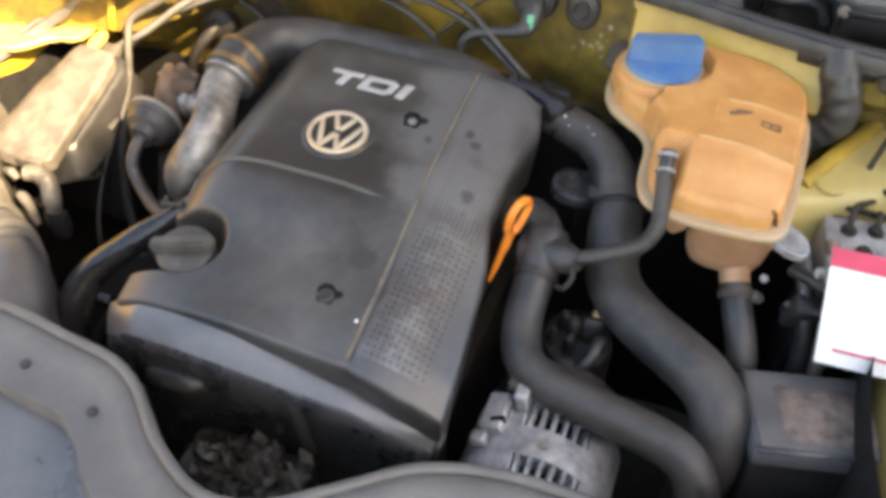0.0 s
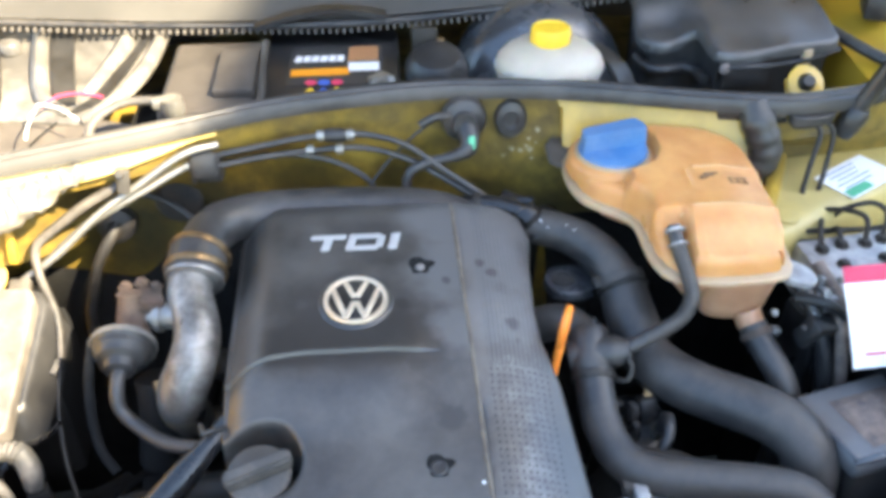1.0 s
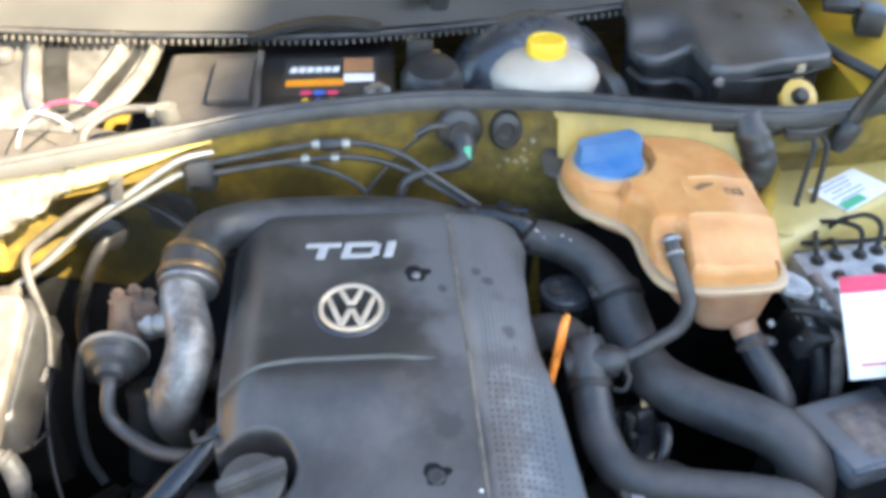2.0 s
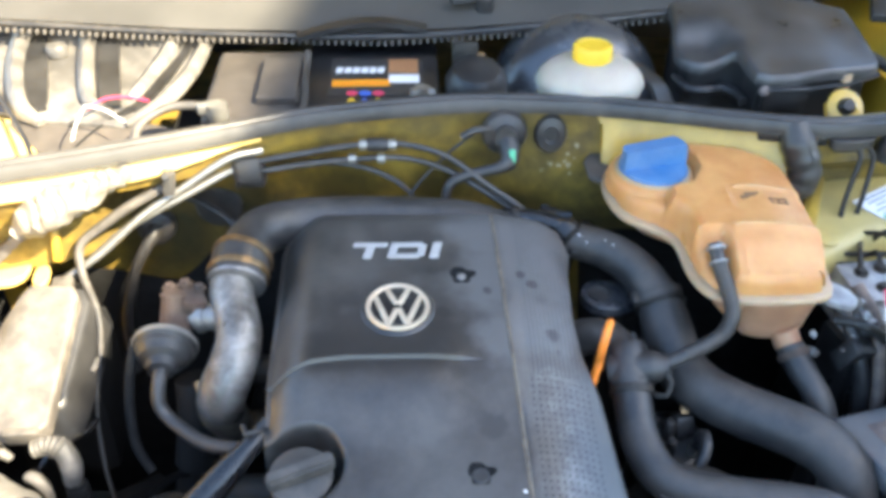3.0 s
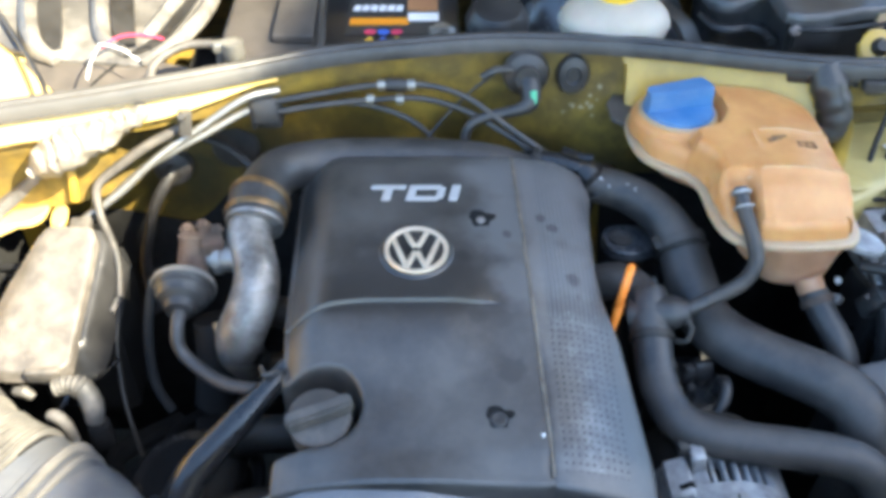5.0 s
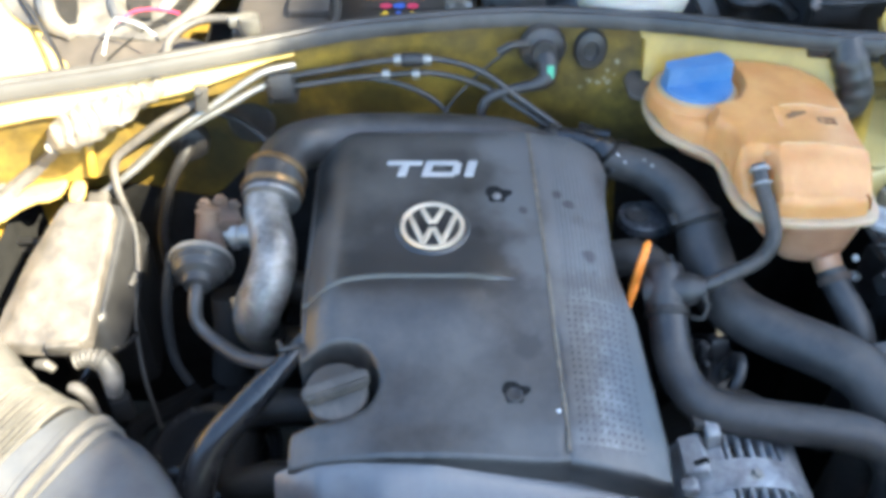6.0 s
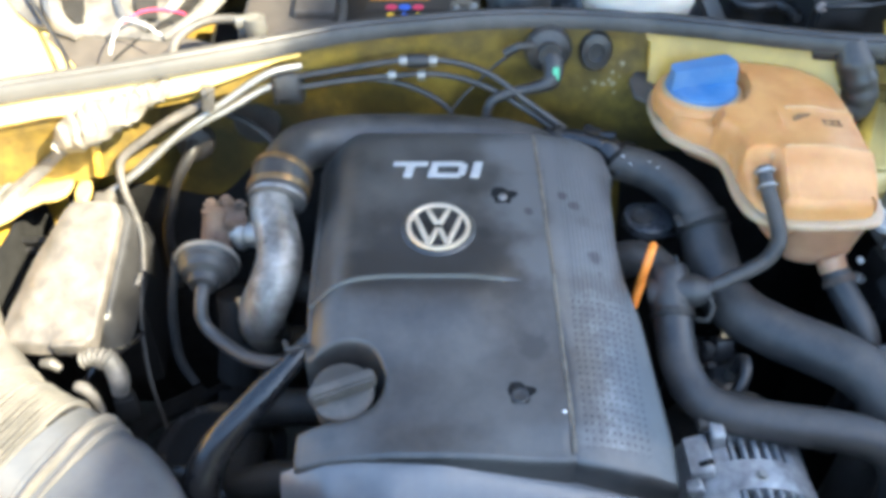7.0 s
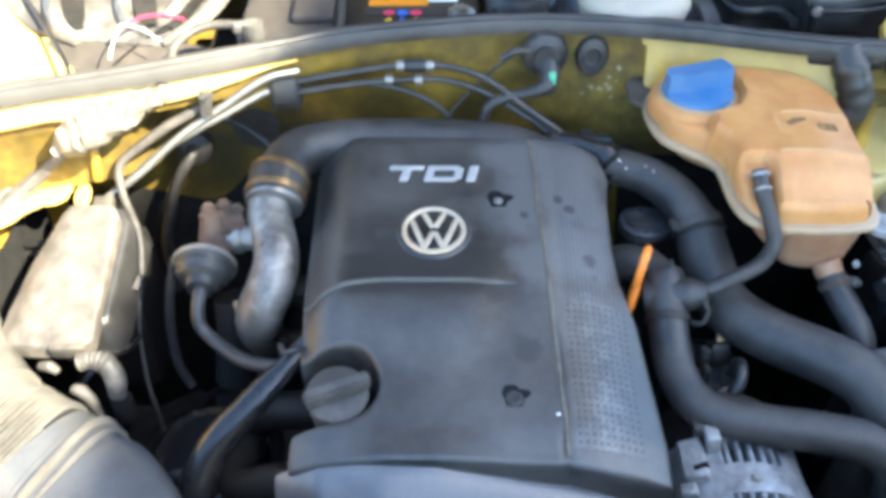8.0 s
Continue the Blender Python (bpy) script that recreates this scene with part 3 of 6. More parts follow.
    # sheets outlining two sunlit patches of the wing in front of the side seal
    part("wing_lit_sheet", plate(rounded([(-0.470, 0.600), (-0.440, 0.612), (-0.415, 0.622), (-0.397, 0.656), (-0.371, 0.661), (-0.368, 0.688), (-0.380, 0.712), (-0.410, 0.70), (-0.470, 0.68)], 1), lambda x, y: 0.895, 0.02, [(0.001, -0.001), (0.0015, -0.004), (0.0, -0.007)]), M_YELLOW_SUNLIT, car_body, "pale yellow sheet for a sunlit patch of the wing")
    part("wing_lit_patch", plate(rounded([(-0.360, 0.662), (-0.350, 0.657), (-0.348, 0.677), (-0.358, 0.699), (-0.365, 0.687)], 1), lambda x, y: 0.890, 0.02, [(0.001, -0.001), (0.0, -0.006)]), M_YELLOW_SUNLIT, car_body)
    part("stay", box((0.008, 0.004, 0.034), pose(-0.339, 0.688, 0.916, -8, 6, 0), 0.0015), M_YELLOW, car_body, "small upright yellow stay")
    # flat shelf of the strut tower with its rolled front edge and a pressed rib
    roll = [(0.0, 0.8), (0.0, 0.022), (-0.001, 0.012), (-0.004, 0.005), (-0.010, 0.0), (-0.020, -0.004), (-0.045, -0.006)]

    def shelf(u, k):
        dz, dy = roll[int(k)]
        x = 0.385 + 0.285 * u
        front = 0.640 + 0.48 * (x - 0.393)
        if k == 0:
            return (0.4656 + 0.2044 * u, 0.80, 0.9235 + 0.012 * u)
        return (x, front + dy, 0.9235 + 0.012 * u + dz)

    part("tower_shelf", sheet(shelf, steps(0, 1, 16), list(range(len(roll)))), M_WING, car_body, "dusty yellow strut tower shelf")
    rib = [(0.389 + 0.507 * (y - 0.649) - 0.004, y, 0.926) for y in (0.665, 0.70, 0.74, 0.78, 0.81)]
    part("pressed_rib", tube(rib, 0.009, profile=[(-1, -0.6), (-0.8, 0.2), (-0.3, 0.55), (0.3, 0.55), (0.8, 0.2), (1, -0.6)], up=(0, 0, 1), step=0.01), M_FLANGE, car_body, "bright pressed rib")
    part("inner_wing", wing(-1, 0.03), M_YELLOW, car_body, "sunlit yellow inner wing")
    part("outer_wing", box((0.05, 1.9, 0.55), pose(0.745, 0.35, 0.72, 0, 0, 0), 0.02, 3), M_YELLOW, car_body)
    part("outer_wing", box((0.05, 1.9, 0.55), pose(-0.70, 0.35, 0.72, 0, 0, 0), 0.02, 3), M_YELLOW, car_body)
    # yellow corner and black hinge beside the control box
    part("plenum_side", sheet(lambda y, k: ((0.545, 0.56, 0.60, 0.66, 0.72)[int(k)], y, (0.86, 0.985, 1.0, 1.05, 1.06)[int(k)] + 0.10 * (y - 0.8)), steps(0.80, 1.35, 12), list(range(5))), M_YELLOW, car_body)
    # this corner's sunlight is put into its paler yellow
    part("plenum_corner", sheet(lambda y, k: ((-0.375, -0.40, -0.45, -0.54, -0.66)[int(k)], y + 0.03 * (k > 2), (0.915, 0.948, 0.962, 0.985, 1.01)[int(k)]), steps(0.69, 1.30, 12), list(range(5))), M_YELLOW_SUNLIT, car_body, "yellow corner of the plenum, coloured paler for sunlight")
    part("hinge", join(box((0.04, 0.10, 0.012), pose(0.585, 0.985, 1.058, 12, 0, -20), 0.003), box((0.03, 0.05, 0.03), pose(0.600, 0.93, 1.040, 0, 0, -20), 0.004)), M_BLACK, car_body, "black bonnet hinge")
    part("undertray", box((1.4, 1.0, 0.02), pose(0.02, 0.4, 0.38), 0.004), M_MATT_BLACK, car_body)
    part("front_bulkhead", box((1.4, 0.03, 0.45), pose(0.02, 0.02, 0.62), 0.004), M_IRON, car_body)
    # front wheels carry the body
    for side in (-1, 1):
        tyre = part("front_wheel", lathe([(0.19, -0.09), (0.27, -0.095), (0.305, -0.075), (0.31, 0.0), (0.305, 0.075), (0.27, 0.095), (0.19, 0.09)], aim((0.02 + side * 0.66, 0.30, 0.31), (1, 0, 0)), 40), M_RUBBER, car_body, "black front tyre")
        part("rim", lathe([(0.05, -0.07), (0.19, -0.085), (0.19, 0.085), (0.05, 0.07)], aim((0.02 + side * 0.66, 0.30, 0.31), (1, 0, 0)), 32), M_ALU, tyre, "grey wheel rim")
    # open bonnet above
    ang = 66
    hood = box((1.40, 1.12, 0.025), pose(0.02, 1.27, 1.08, -ang, 0, 0) @ pose(0, -0.56, 0.0), 0.01, 2)
    bonnet = thing("bonnet", (0.02, 1.27, 1.08), "open yellow bonnet raised over the engine bay", "bonnet")
    part("skin", hood, M_YELLOW, bonnet)
    # out of view; its grey is raised to bounce fill onto cover and seal
    part("liner", box((1.05, 0.80, 0.012), pose(0.02, 1.27, 1.08, -ang, 0, 0) @ pose(0, -0.56, -0.020), 0.004, 1), M_FELT, bonnet, "grey felt liner")


build_body()


def build_seal():
    prof = [(-1.0, -0.45), (-1.05, 0.1), (-0.8, 0.42), (-0.45, 0.30), (-0.25, 0.55), (0.05, 0.62), (0.3, 0.35), (0.5, 0.55), (0.8, 0.55), (1.0, 0.2), (1.0, -0.45)]
    pts = [(x, y + 0.002, 1.0065) for x, y in SEAL[1:]]
    pts[-1] = (0.60, 0.79, 1.03)
    th = thing("bonnet_seal", (0, 0.80, 1.0), "ribbed black rubber bonnet seal along the firewall, dusty at one end", "seal")
    part("base_strip", tube(pts, 0.0135, profile=prof, up=(0, 0, 1), step=0.01), M_SEAL, th)
    bead = [(x, y - 0.009, z + 0.0022) for x, y, z in pts]
    part("front_bead", tube(bead, 0.0034, 10, 0.01), M_SEAL, th)
    lip = [(x, y + 0.0085, z + 0.0030) for x, y, z in pts]
    part("rear_lip", tube(lip, 0.0030, 10, 0.01), M_SEAL, th)


build_seal()


# ---- engine ----
def cover_z(x, y):
    fall = 0.10 + 0.32 * (smoothstep(0.0, 0.09, x) + smoothstep(-0.03, -0.10, x))
    low = 0.893 + (y - 0.386) * 0.19 if y > 0.386 else 0.893 - (0.386 - y) * fall
    u = min(1.0, max(0.0, (y - 0.43) / 0.081))
    low += (0.0070 * (3 * u**2 - 2 * u**3) + 0.0113 * (u**2 - u**3)) * (1 - smoothstep(0.015, 0.068, x))
    high = 0.933 + (y - 0.567) * 0.115
    yc = 0.512
    w = smoothstep(0.015, 0.068, x)
    s = (1 - w) * smoothstep(yc - 0.0010, yc + 0.0005, y) + w * smoothstep(0.44, 0.60, y)
    d = max(0.0, x - 0.096)
    e = max(0.0, -0.071 - x) * (0.72 + 0.28 * smoothstep(0.38, 0.48, y))
    r = max(0.0, y - 0.675)
    lip = (1 - w) * 0.0005 * smoothstep(yc - 0.002, yc + 0.002, y) * smoothstep(yc + 0.012, yc + 0.002, y)
    return low + (high - low) * s + lip - 4.2 * d * d - (0.002 if x > 0.094 else 0) - 17 * e * e - 12 * r * r


def build_cover():
    th = thing("engine_cover", (0.03, 0.53, 0.86), "dusty dark grey moulded plastic engine cover with a silver badge", "engine cover")
    bay = [(-0.1065, 0.4565, 0), (-0.082, 0.4605, 0), (-0.064, 0.4595, 0), (-0.052, 0.453, 0), (-0.0435, 0.440, 0), (-0.040, 0.426, 0), (-0.0425, 0.412, 0), (-0.0495, 0.401, 0), (-0.060, 0.393, 0), (-0.074, 0.3885, 0), (-0.1045, 0.385, 0)]
    notch = [(p.x, p.y) for p, u in curve(bay, 0.004)]
    left = [(-0.094, 0.697), (-0.1085, 0.691), (-0.1135, 0.674), (-0.1095, 0.55), (-0.1065, 0.49)]
    main = [(-0.1055, 0.366), (-0.05, 0.3655), (0.02, 0.3655), (0.0945, 0.366), (0.0905, 0.50), (0.0875, 0.60), (0.085, 0.694)] + left + notch
    walls = [(0.0016, -0.0002), (0.0032, -0.0012), (0.0044, -0.0036), (0.0048, -0.010), (0.0050, -0.03), (0.0052, -0.055)]
    top = plate(main, cover_z, 0.0045, walls, steps(0.5065, 0.5155, 13))
    for v in top.verts:
        v.co.y -= 0.013 * smoothstep(-0.040, -0.125, v.co.x) * math.exp(-(((v.co.y - 0.512) / 0.028) ** 2))
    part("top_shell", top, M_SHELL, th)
    right = [(0.097, 0.366), (0.135, 0.362), (0.172, 0.362), (0.171, 0.39), (0.166, 0.44), (0.160, 0.49), (0.149, 0.530), (0.147, 0.56), (0.150, 0.62), (0.156, 0.655), (0.150, 0.680), (0.130, 0.692), (0.0875, 0.694), (0.090, 0.60), (0.093, 0.50)]
    part("side_strip", plate(right, cover_z, 0.006, [(0.002, -0.0012), (0.004, -0.005), (0.0046, -0.014), (0.003, -0.03), (-0.002, -0.07)]), M_STRIP, th, "pitted plastic strip with pale dust")
    seam = [(0.0957, 0.366), (0.0917, 0.50), (0.0887, 0.60), (0.0862, 0.693)]
    pts = [(x + 0.0, y, cover_z(x - 0.003, y) + 0.0002) for x, y in [(along([(q, p) for p, q in seam], yy), yy) for yy in steps(0.368, 0.692, 24)]]
    part("seam", tube(pts, 0.0016, n=8, step=0.01), M_SEAMLINE, th, "worn brownish seam line")
    # badge
    tilt = math.degrees(math.atan(0.115))
    at = (-0.004, 0.5645)
    base = pose(at[0], at[1], cover_z(*at), tilt, 0, 0) @ Matrix.Scale(0.875, 4)
    part("badge_recess", lathe([(0.037, -0.004), (0.037, 0.0006), (0.034, 0.0022), (0.0325, 0.0012)], base, 48), M_COVER, th)
    badge = part("badge_disc", lathe([(0.0322, -0.003), (0.0322, 0.0018), (0.0315, 0.0022)], base, 48), M_BLACK, th)
    part("badge_ring", lathe([(0.0268, 0.0), (0.0268, 0.0042), (0.0285, 0.0052), (0.0305, 0.0050), (0.0318, 0.003), (0.0318, 0.0)], base, 56), M_EMBLEM, badge, "silver ring")
    for a, b in (((-0.0225, 0.0135), (-0.0092, -0.0235)), ((-0.0092, -0.0235), (-0.0008, -0.003)), ((0.0008, -0.003), (0.0092, -0.0235)), ((0.0092, -0.0235), (0.0225, 0.0135)), ((-0.0108, 0.0235), (-0.0014, 0.003)), ((0.0108, 0.0235), (0.0014, 0.003))):
        a, b = Vector(a), Vector(b)
        d = b - a
        bar = box((0.0052, d.length, 0.0032), base @ Matrix.Translation(((a + b).x / 2, (a + b).y / 2, 0.0034)) @ Matrix.Rotation(math.atan2(d.y, d.x) - math.pi / 2, 4, "Z"), 0.0008, 1)
        part("badge_bar", bar, M_EMBLEM, badge)
    # wide silver lettering
    tl = pose(-0.0465, 0.6275, cover_z(-0.0, 0.6275) + 0.0012, tilt, 0, -0.4) @ Matrix.Diagonal((1.17, 1.0, 1.0, 1.0))

    def bar2(x0, y0, x1, y1, skew=0.18):
        bm = box((x1 - x0, y1 - y0, 0.0022), Matrix.Translation(((x0 + x1) / 2, (y0 + y1) / 2, 0)), 0.0005, 1)
        for v in bm.verts:
            v.co.x += v.co.y * skew
        bm.transform(tl)
        return bm

    h, w = 0.0205, 0.0052
    part("letter_t", join(bar2(-0.0025, h - w, 0.0245, h), bar2(0.0085, 0, 0.0150, h - w + 0.0004)), M_SILVER, th, "wide silver letter T")
    part("letter_d", join(bar2(0.0275, h - w, 0.0525, h), bar2(0.0275, 0, 0.0525, w), bar2(0.0275, w - 0.0004, 0.0335, h - w + 0.0004), bar2(0.0500, w * 0.6, 0.0560, h - w * 0.6)), M_SILVER, th, "wide silver letter D")
    part("letter_i", bar2(0.0605, 0, 0.0675, h), M_SILVER, th, "silver letter I")
    # bolt holes with clip slots, as near-black discs for the shade inside
    for x, y in ((0.053, 0.604), (0.058, 0.412)):
        z = cover_z(x, y)
        m = pose(x, y, z, 9, 0, 0)
        big = 1.0 if y > 0.5 else 0.92
        cup = part("bolt_hole", lathe([(0.0092, -0.002), (0.0094, 0.0005), (0.0088, 0.0009), (0.0070, 0.0006)], m @ Matrix.Scale(big, 4), 36, lambda a, h: 1 + 0.42 * max(0, math.cos(a - 2.2)) ** 14 + 0.40 * max(0, math.cos(a - 0.25)) ** 14 + 0.12 * math.sin(5 * a)), M_HOLE, th, "dark disc for the shade in a bolt hole")
        part("nut", lathe([(0.0040, 0.0), (0.0040, 0.0012), (0.0028, 0.0020), (0.001, 0.0022)] if y > 0.5 else [(0.0066, 0.0), (0.0066, 0.0012), (0.0052, 0.0020), (0.0036, 0.0016), (0.001, 0.0015)], m @ pose(0, -0.002, 0), 18), M_CAST if y > 0.5 else M_BLACK, cup)
    # pale crumb of paint
    part("paint_speck", lathe([(0.0012, 0), (0.0016, 0.0008), (0.0006, 0.0016)], pose(0.090, 0.397, cover_z(0.09, 0.397)), 8), M_PAPER, th)


build_cover()


def build_engine():
    th = thing("engine_block", (0.03, 0.52, 0.40), "grimy dark engine block under the plastic cover", "engine")
    part("block", box((0.25, 0.34, 0.34), pose(0.03, 0.535, 0.57), 0.015, 2), M_IRON, th)
    part("cylinder_head", box((0.23, 0.32, 0.10), pose(0.025, 0.535, 0.785), 0.01, 2), M_IRON, th)
    part("exhaust_manifold", join(*[tube([(-0.08, y, 0.77), (-0.14, y + 0.005, 0.765), (-0.18, y + 0.02, 0.74), (-0.19, 0.55, 0.70)], 0.018, 12) for y in (0.42, 0.50, 0.58, 0.66)]), M_IRON, th)
    # timing belt cover on the front
    tc = thing("timing_belt_cover", (0.02, 0.34, 0.66), "scuffed black plastic timing belt cover below the engine cover", "belt cover")

    back = [(-0.120, 0.861), (-0.108, 0.869), (-0.085, 0.880), (-0.06, 0.884), (0.0, 0.882), (0.05, 0.868), (0.09, 0.857), (0.14, 0.842), (0.17, 0.834)]
    nose_y = [(-0.120, 0.352), (-0.108, 0.345), (-0.085, 0.340), (-0.039, 0.338), (0.01, 0.342), (0.057, 0.345), (0.104, 0.348), (0.15, 0.350), (0.17, 0.354)]
    nose_z = [(-0.120, 0.838), (-0.108, 0.849), (-0.085, 0.866), (-0.039, 0.871), (0.01, 0.863), (0.057, 0.855), (0.104, 0.849), (0.15, 0.833), (0.17, 0.822)]

    def top_face(x, v):
        ny, nz, bz = along(nose_y, x), along(nose_z, x), along(back, x)
        bulge = 0.0035 * math.sin(math.pi * min(v, 1.0)) - 0.004 * math.exp(-(((x + 0.062) / 0.022) ** 2)) * smoothstep(0.35, 0.7, v)
        return (x, 0.367 + (ny - 0.367) * v, bz + (nz - bz) * v + bulge)

    def front_face(x, v):
        ny, nz = along(nose_y, x), along(nose_z, x)
        drop = (0.0, 0.004, 0.013, 0.04, 0.09, 0.14, 0.20)[int(v)]
        out = (0.0, -0.0022, -0.003, 0.003, 0.013, 0.024, 0.034)[int(v)]
        return (x, ny + out, nz - drop)

    across = steps(-0.120, 0.170, 59)
    # top is paler than the front: reflected sky put into the plastic
    part("top_face", sheet(top_face, across, steps(0, 1, 9)), M_SCUFF_SKYLIT, tc, "scuffed upper face, coloured paler for the sky's reflection")
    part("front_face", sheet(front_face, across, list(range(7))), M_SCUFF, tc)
    part("fold_scuff", tube([(x, along(nose_y, x) - 0.0012, along(nose_z, x) - 0.0006) for x in steps(0.055, 0.135, 9)], 0.0011, 6, 0.01), M_SCUFF, tc, "worn pale fold")
    part("cross_rib", tube([(0.062, 0.340, 0.846), (0.066, 0.338, 0.825), (0.068, 0.345, 0.78)], 0.005, 8), M_BLACK, tc)
    part("left_cheek", box((0.012, 0.05, 0.17), pose(-0.108, 0.385, 0.765, 0, 0, 0), 0.004), M_BLACK, tc)
    part("right_cheek", box((0.012, 0.05, 0.17), pose(0.160, 0.385, 0.745), 0.004), M_BLACK, tc)
    part("boss", lathe([(0.030, -0.012), (0.028, 0.0), (0.020, 0.006), (0.006, 0.009)], aim((-0.05, 0.340, 0.822), (0, -1, 0.1)) @ Matrix.Diagonal((1, 0.45, 1, 1)), 28), M_BLACK, tc)
    hexbolt((-0.085, 0.336, 0.80), (0, -1, 0.1), 0.006, M_IRON, tc)
    part("clip", box((0.006, 0.014, 0.012), pose(0.172, 0.366, 0.826), 0.002), M_ALU, tc, "bright metal clip")
    # oil filler cap
    oc = thing("oil_filler_cap", (-0.078, 0.42, 0.86), "dark grey plastic oil filler cap with a grip bar", "oil cap")
    m = pose(-0.0765, 0.4195, 0.889, 12, -3, 22) @ Matrix.Scale(0.86, 4)
    # cap and bar use a paler plastic to carry the warm light
    cap = part("cap_disc", lathe([(0.026, -0.03), (0.0275, -0.004), (0.0285, 0.0), (0.028, 0.004), (0.0255, 0.006), (0.008, 0.0065)], m, 36), M_DUSTY, oc)
    grip = bmesh.new()
    bmesh.ops.create_cube(grip, size=1.0)
    for v in grip.verts:
        v.co = Vector((v.co.x * 0.060, v.co.y * (0.017 if v.co.z < 0 else 0.012), 0.006 + (v.co.z + 0.5) * 0.014))
    bmesh.ops.bevel(grip, geom=grip.edges[:], offset=0.0025, segments=2, affect="EDGES")
    grip.transform(m)
    part("grip_bar", grip, M_DUSTY, cap, "grip bar coloured paler for the light on it")
    part("filler_neck", lathe([(0.024, -0.07), (0.024, -0.006)], m, 24), M_IRON, oc)
    # dipstick
    ds = thing("oil_dipstick", (0.168, 0.53, 0.80), "bright orange plastic dipstick handle with a loop", "dipstick")
    a, b = Vector((0.1645, 0.526, 0.872)), Vector((0.1775, 0.545, 0.930))
    part("shaft", tube([a - (b - a) * 0.35, a, a + (b - a) * 0.46], [0.0022, 0.0034, 0.0040], 10, 0.006), M_ORANGE, ds)
    d = (b - a).normalized()
    across = Vector((0.24, 0.74, -0.64))
    across = (across - d * across.dot(d)).normalized()
    loop = []
    for k in steps(0, 2 * math.pi, 17):
        loop.append(a + (b - a) * (0.72 + 0.27 * -math.cos(k)) + across * (0.0118 * math.sin(k) * (1.0 + 0.25 * -math.cos(k))))
    part("loop_handle", tube(loop, 0.0036, 10, 0.004), M_ORANGE, ds)


build_engine()


# ---- hoses on the tank side ----
def hose(name, pts, r, label, bands=(), material=None, n=20, ridge=None, group=""):
    th = thing(name, pts[-1], label, "hose" if "hose" in name else "pipe" if "pipe" in name or "line" in name else "cable" if "cable" in name or "wire" in name or "loom" in name else "hose", group)
    part("tube", tube(pts, r, n, 0.008, ridge), material or M_RUBBER, th)
    for at, rr, wide, mt in bands:
        part("clamp", ring_round(pts, at, rr, wide), mt, th)
    return th


def build_hoses():
    h1 = hose("coolant_hose", [(0.145, 0.592, 0.866), (0.178, 0.580, 0.884), (0.193, 0.563, 0.886), (0.200, 0.541, 0.880), (0.1995, 0.515, 0.865), (0.2005, 0.488, 0.852), (0.206, 0.465, 0.845), (0.218, 0.448, 0.840), (0.243, 0.437, 0.839), (0.278, 0.429, 0.839), (0.312, 0.423, 0.839), (0.345, 0.415, 0.836), (0.364, 0.403, 0.823), (0.370, 0.39, 0.79), (0.37, 0.385, 0.68)], 0.0172, "grey-black rubber coolant hose bending round to the radiator")
    part("tee_joint", join(lathe([(0.0172, -0.024), (0.0188, -0.021), (0.0194, -0.010), (0.0192, 0.004), (0.0186, 0.012), (0.0172, 0.015)], aim((0.1995, 0.5395, 0.8785), (0.03, -0.86, -0.50)), 24), tube([(0.184, 0.545, 0.876), (0.200, 0.541, 0.881), (0.218, 0.536, 0.886), (0.232, 0.532, 0.891)], [0.0165, 0.0175, 0.0150, 0.0092], 18, 0.004)), M_RUBBER, h1, "moulded rubber tee joint")
    part("mould_seam", tube([(0.2035, 0.5585, 0.9065), (0.206, 0.540, 0.8985), (0.2065, 0.522, 0.888)], 0.0010, 6, 0.004), M_RUBBER, h1)
    part("wire_clip", tube([(0.218, 0.516, 0.872), (0.226, 0.510, 0.876), (0.231, 0.518, 0.884), (0.226, 0.527, 0.890)], 0.0024, 8), M_IRON, h1)
    part("clamp", ring_round([(0.200, 0.541, 0.880), (0.1995, 0.515, 0.865), (0.2005, 0.488, 0.852)], 0.75, 0.0176, 0.007), M_IRON, h1)
    ih = [(0.105, 0.712, 0.908), (0.150, 0.708, 0.907), (0.194, 0.693, 0.905), (0.217, 0.677, 0.902), (0.233, 0.657, 0.897), (0.242, 0.640, 0.891), (0.247, 0.626, 0.884), (0.2515, 0.598, 0.868), (0.259, 0.567, 0.853), (0.274, 0.545, 0.847), (0.300, 0.523, 0.845), (0.330, 0.503, 0.845), (0.352, 0.487, 0.844), (0.368, 0.470, 0.839), (0.375, 0.455, 0.826), (0.375, 0.445, 0.79), (0.37, 0.44, 0.68)]
    th = hose("intake_hose", ih, [0.016, 0.0175, 0.0190, 0.0200, 0.0205, 0.0208, 0.0225, 0.0246] + [0.0242] * 9, "thick smooth black rubber intake hose", bands=((5.85, 0.0228, 0.009, M_TAUPE), (6.15, 0.0238, 0.003, M_IRON)))
    part("clamp_screw", box((0.008, 0.014, 0.010), pose(0.2225, 0.625, 0.890, 20, -20, 10), 0.002), M_IRON, th)
    hose("vent_hose", [(0.279, 0.606, 0.968), (0.281, 0.588, 0.955), (0.285, 0.568, 0.942), (0.286, 0.553, 0.928), (0.277, 0.546, 0.912), (0.258, 0.541, 0.902), (0.236, 0.536, 0.893), (0.220, 0.5335, 0.888)], 0.0066, "thin ribbed black hose from the coolant tank", bands=((0.30, 0.0070, 0.003, M_ALU), (0.75, 0.0070, 0.002, M_ALU), (6.85, 0.0070, 0.005, M_IRON)), n=12, ridge=(0.003, 0.0006, 1.0, 5.5))
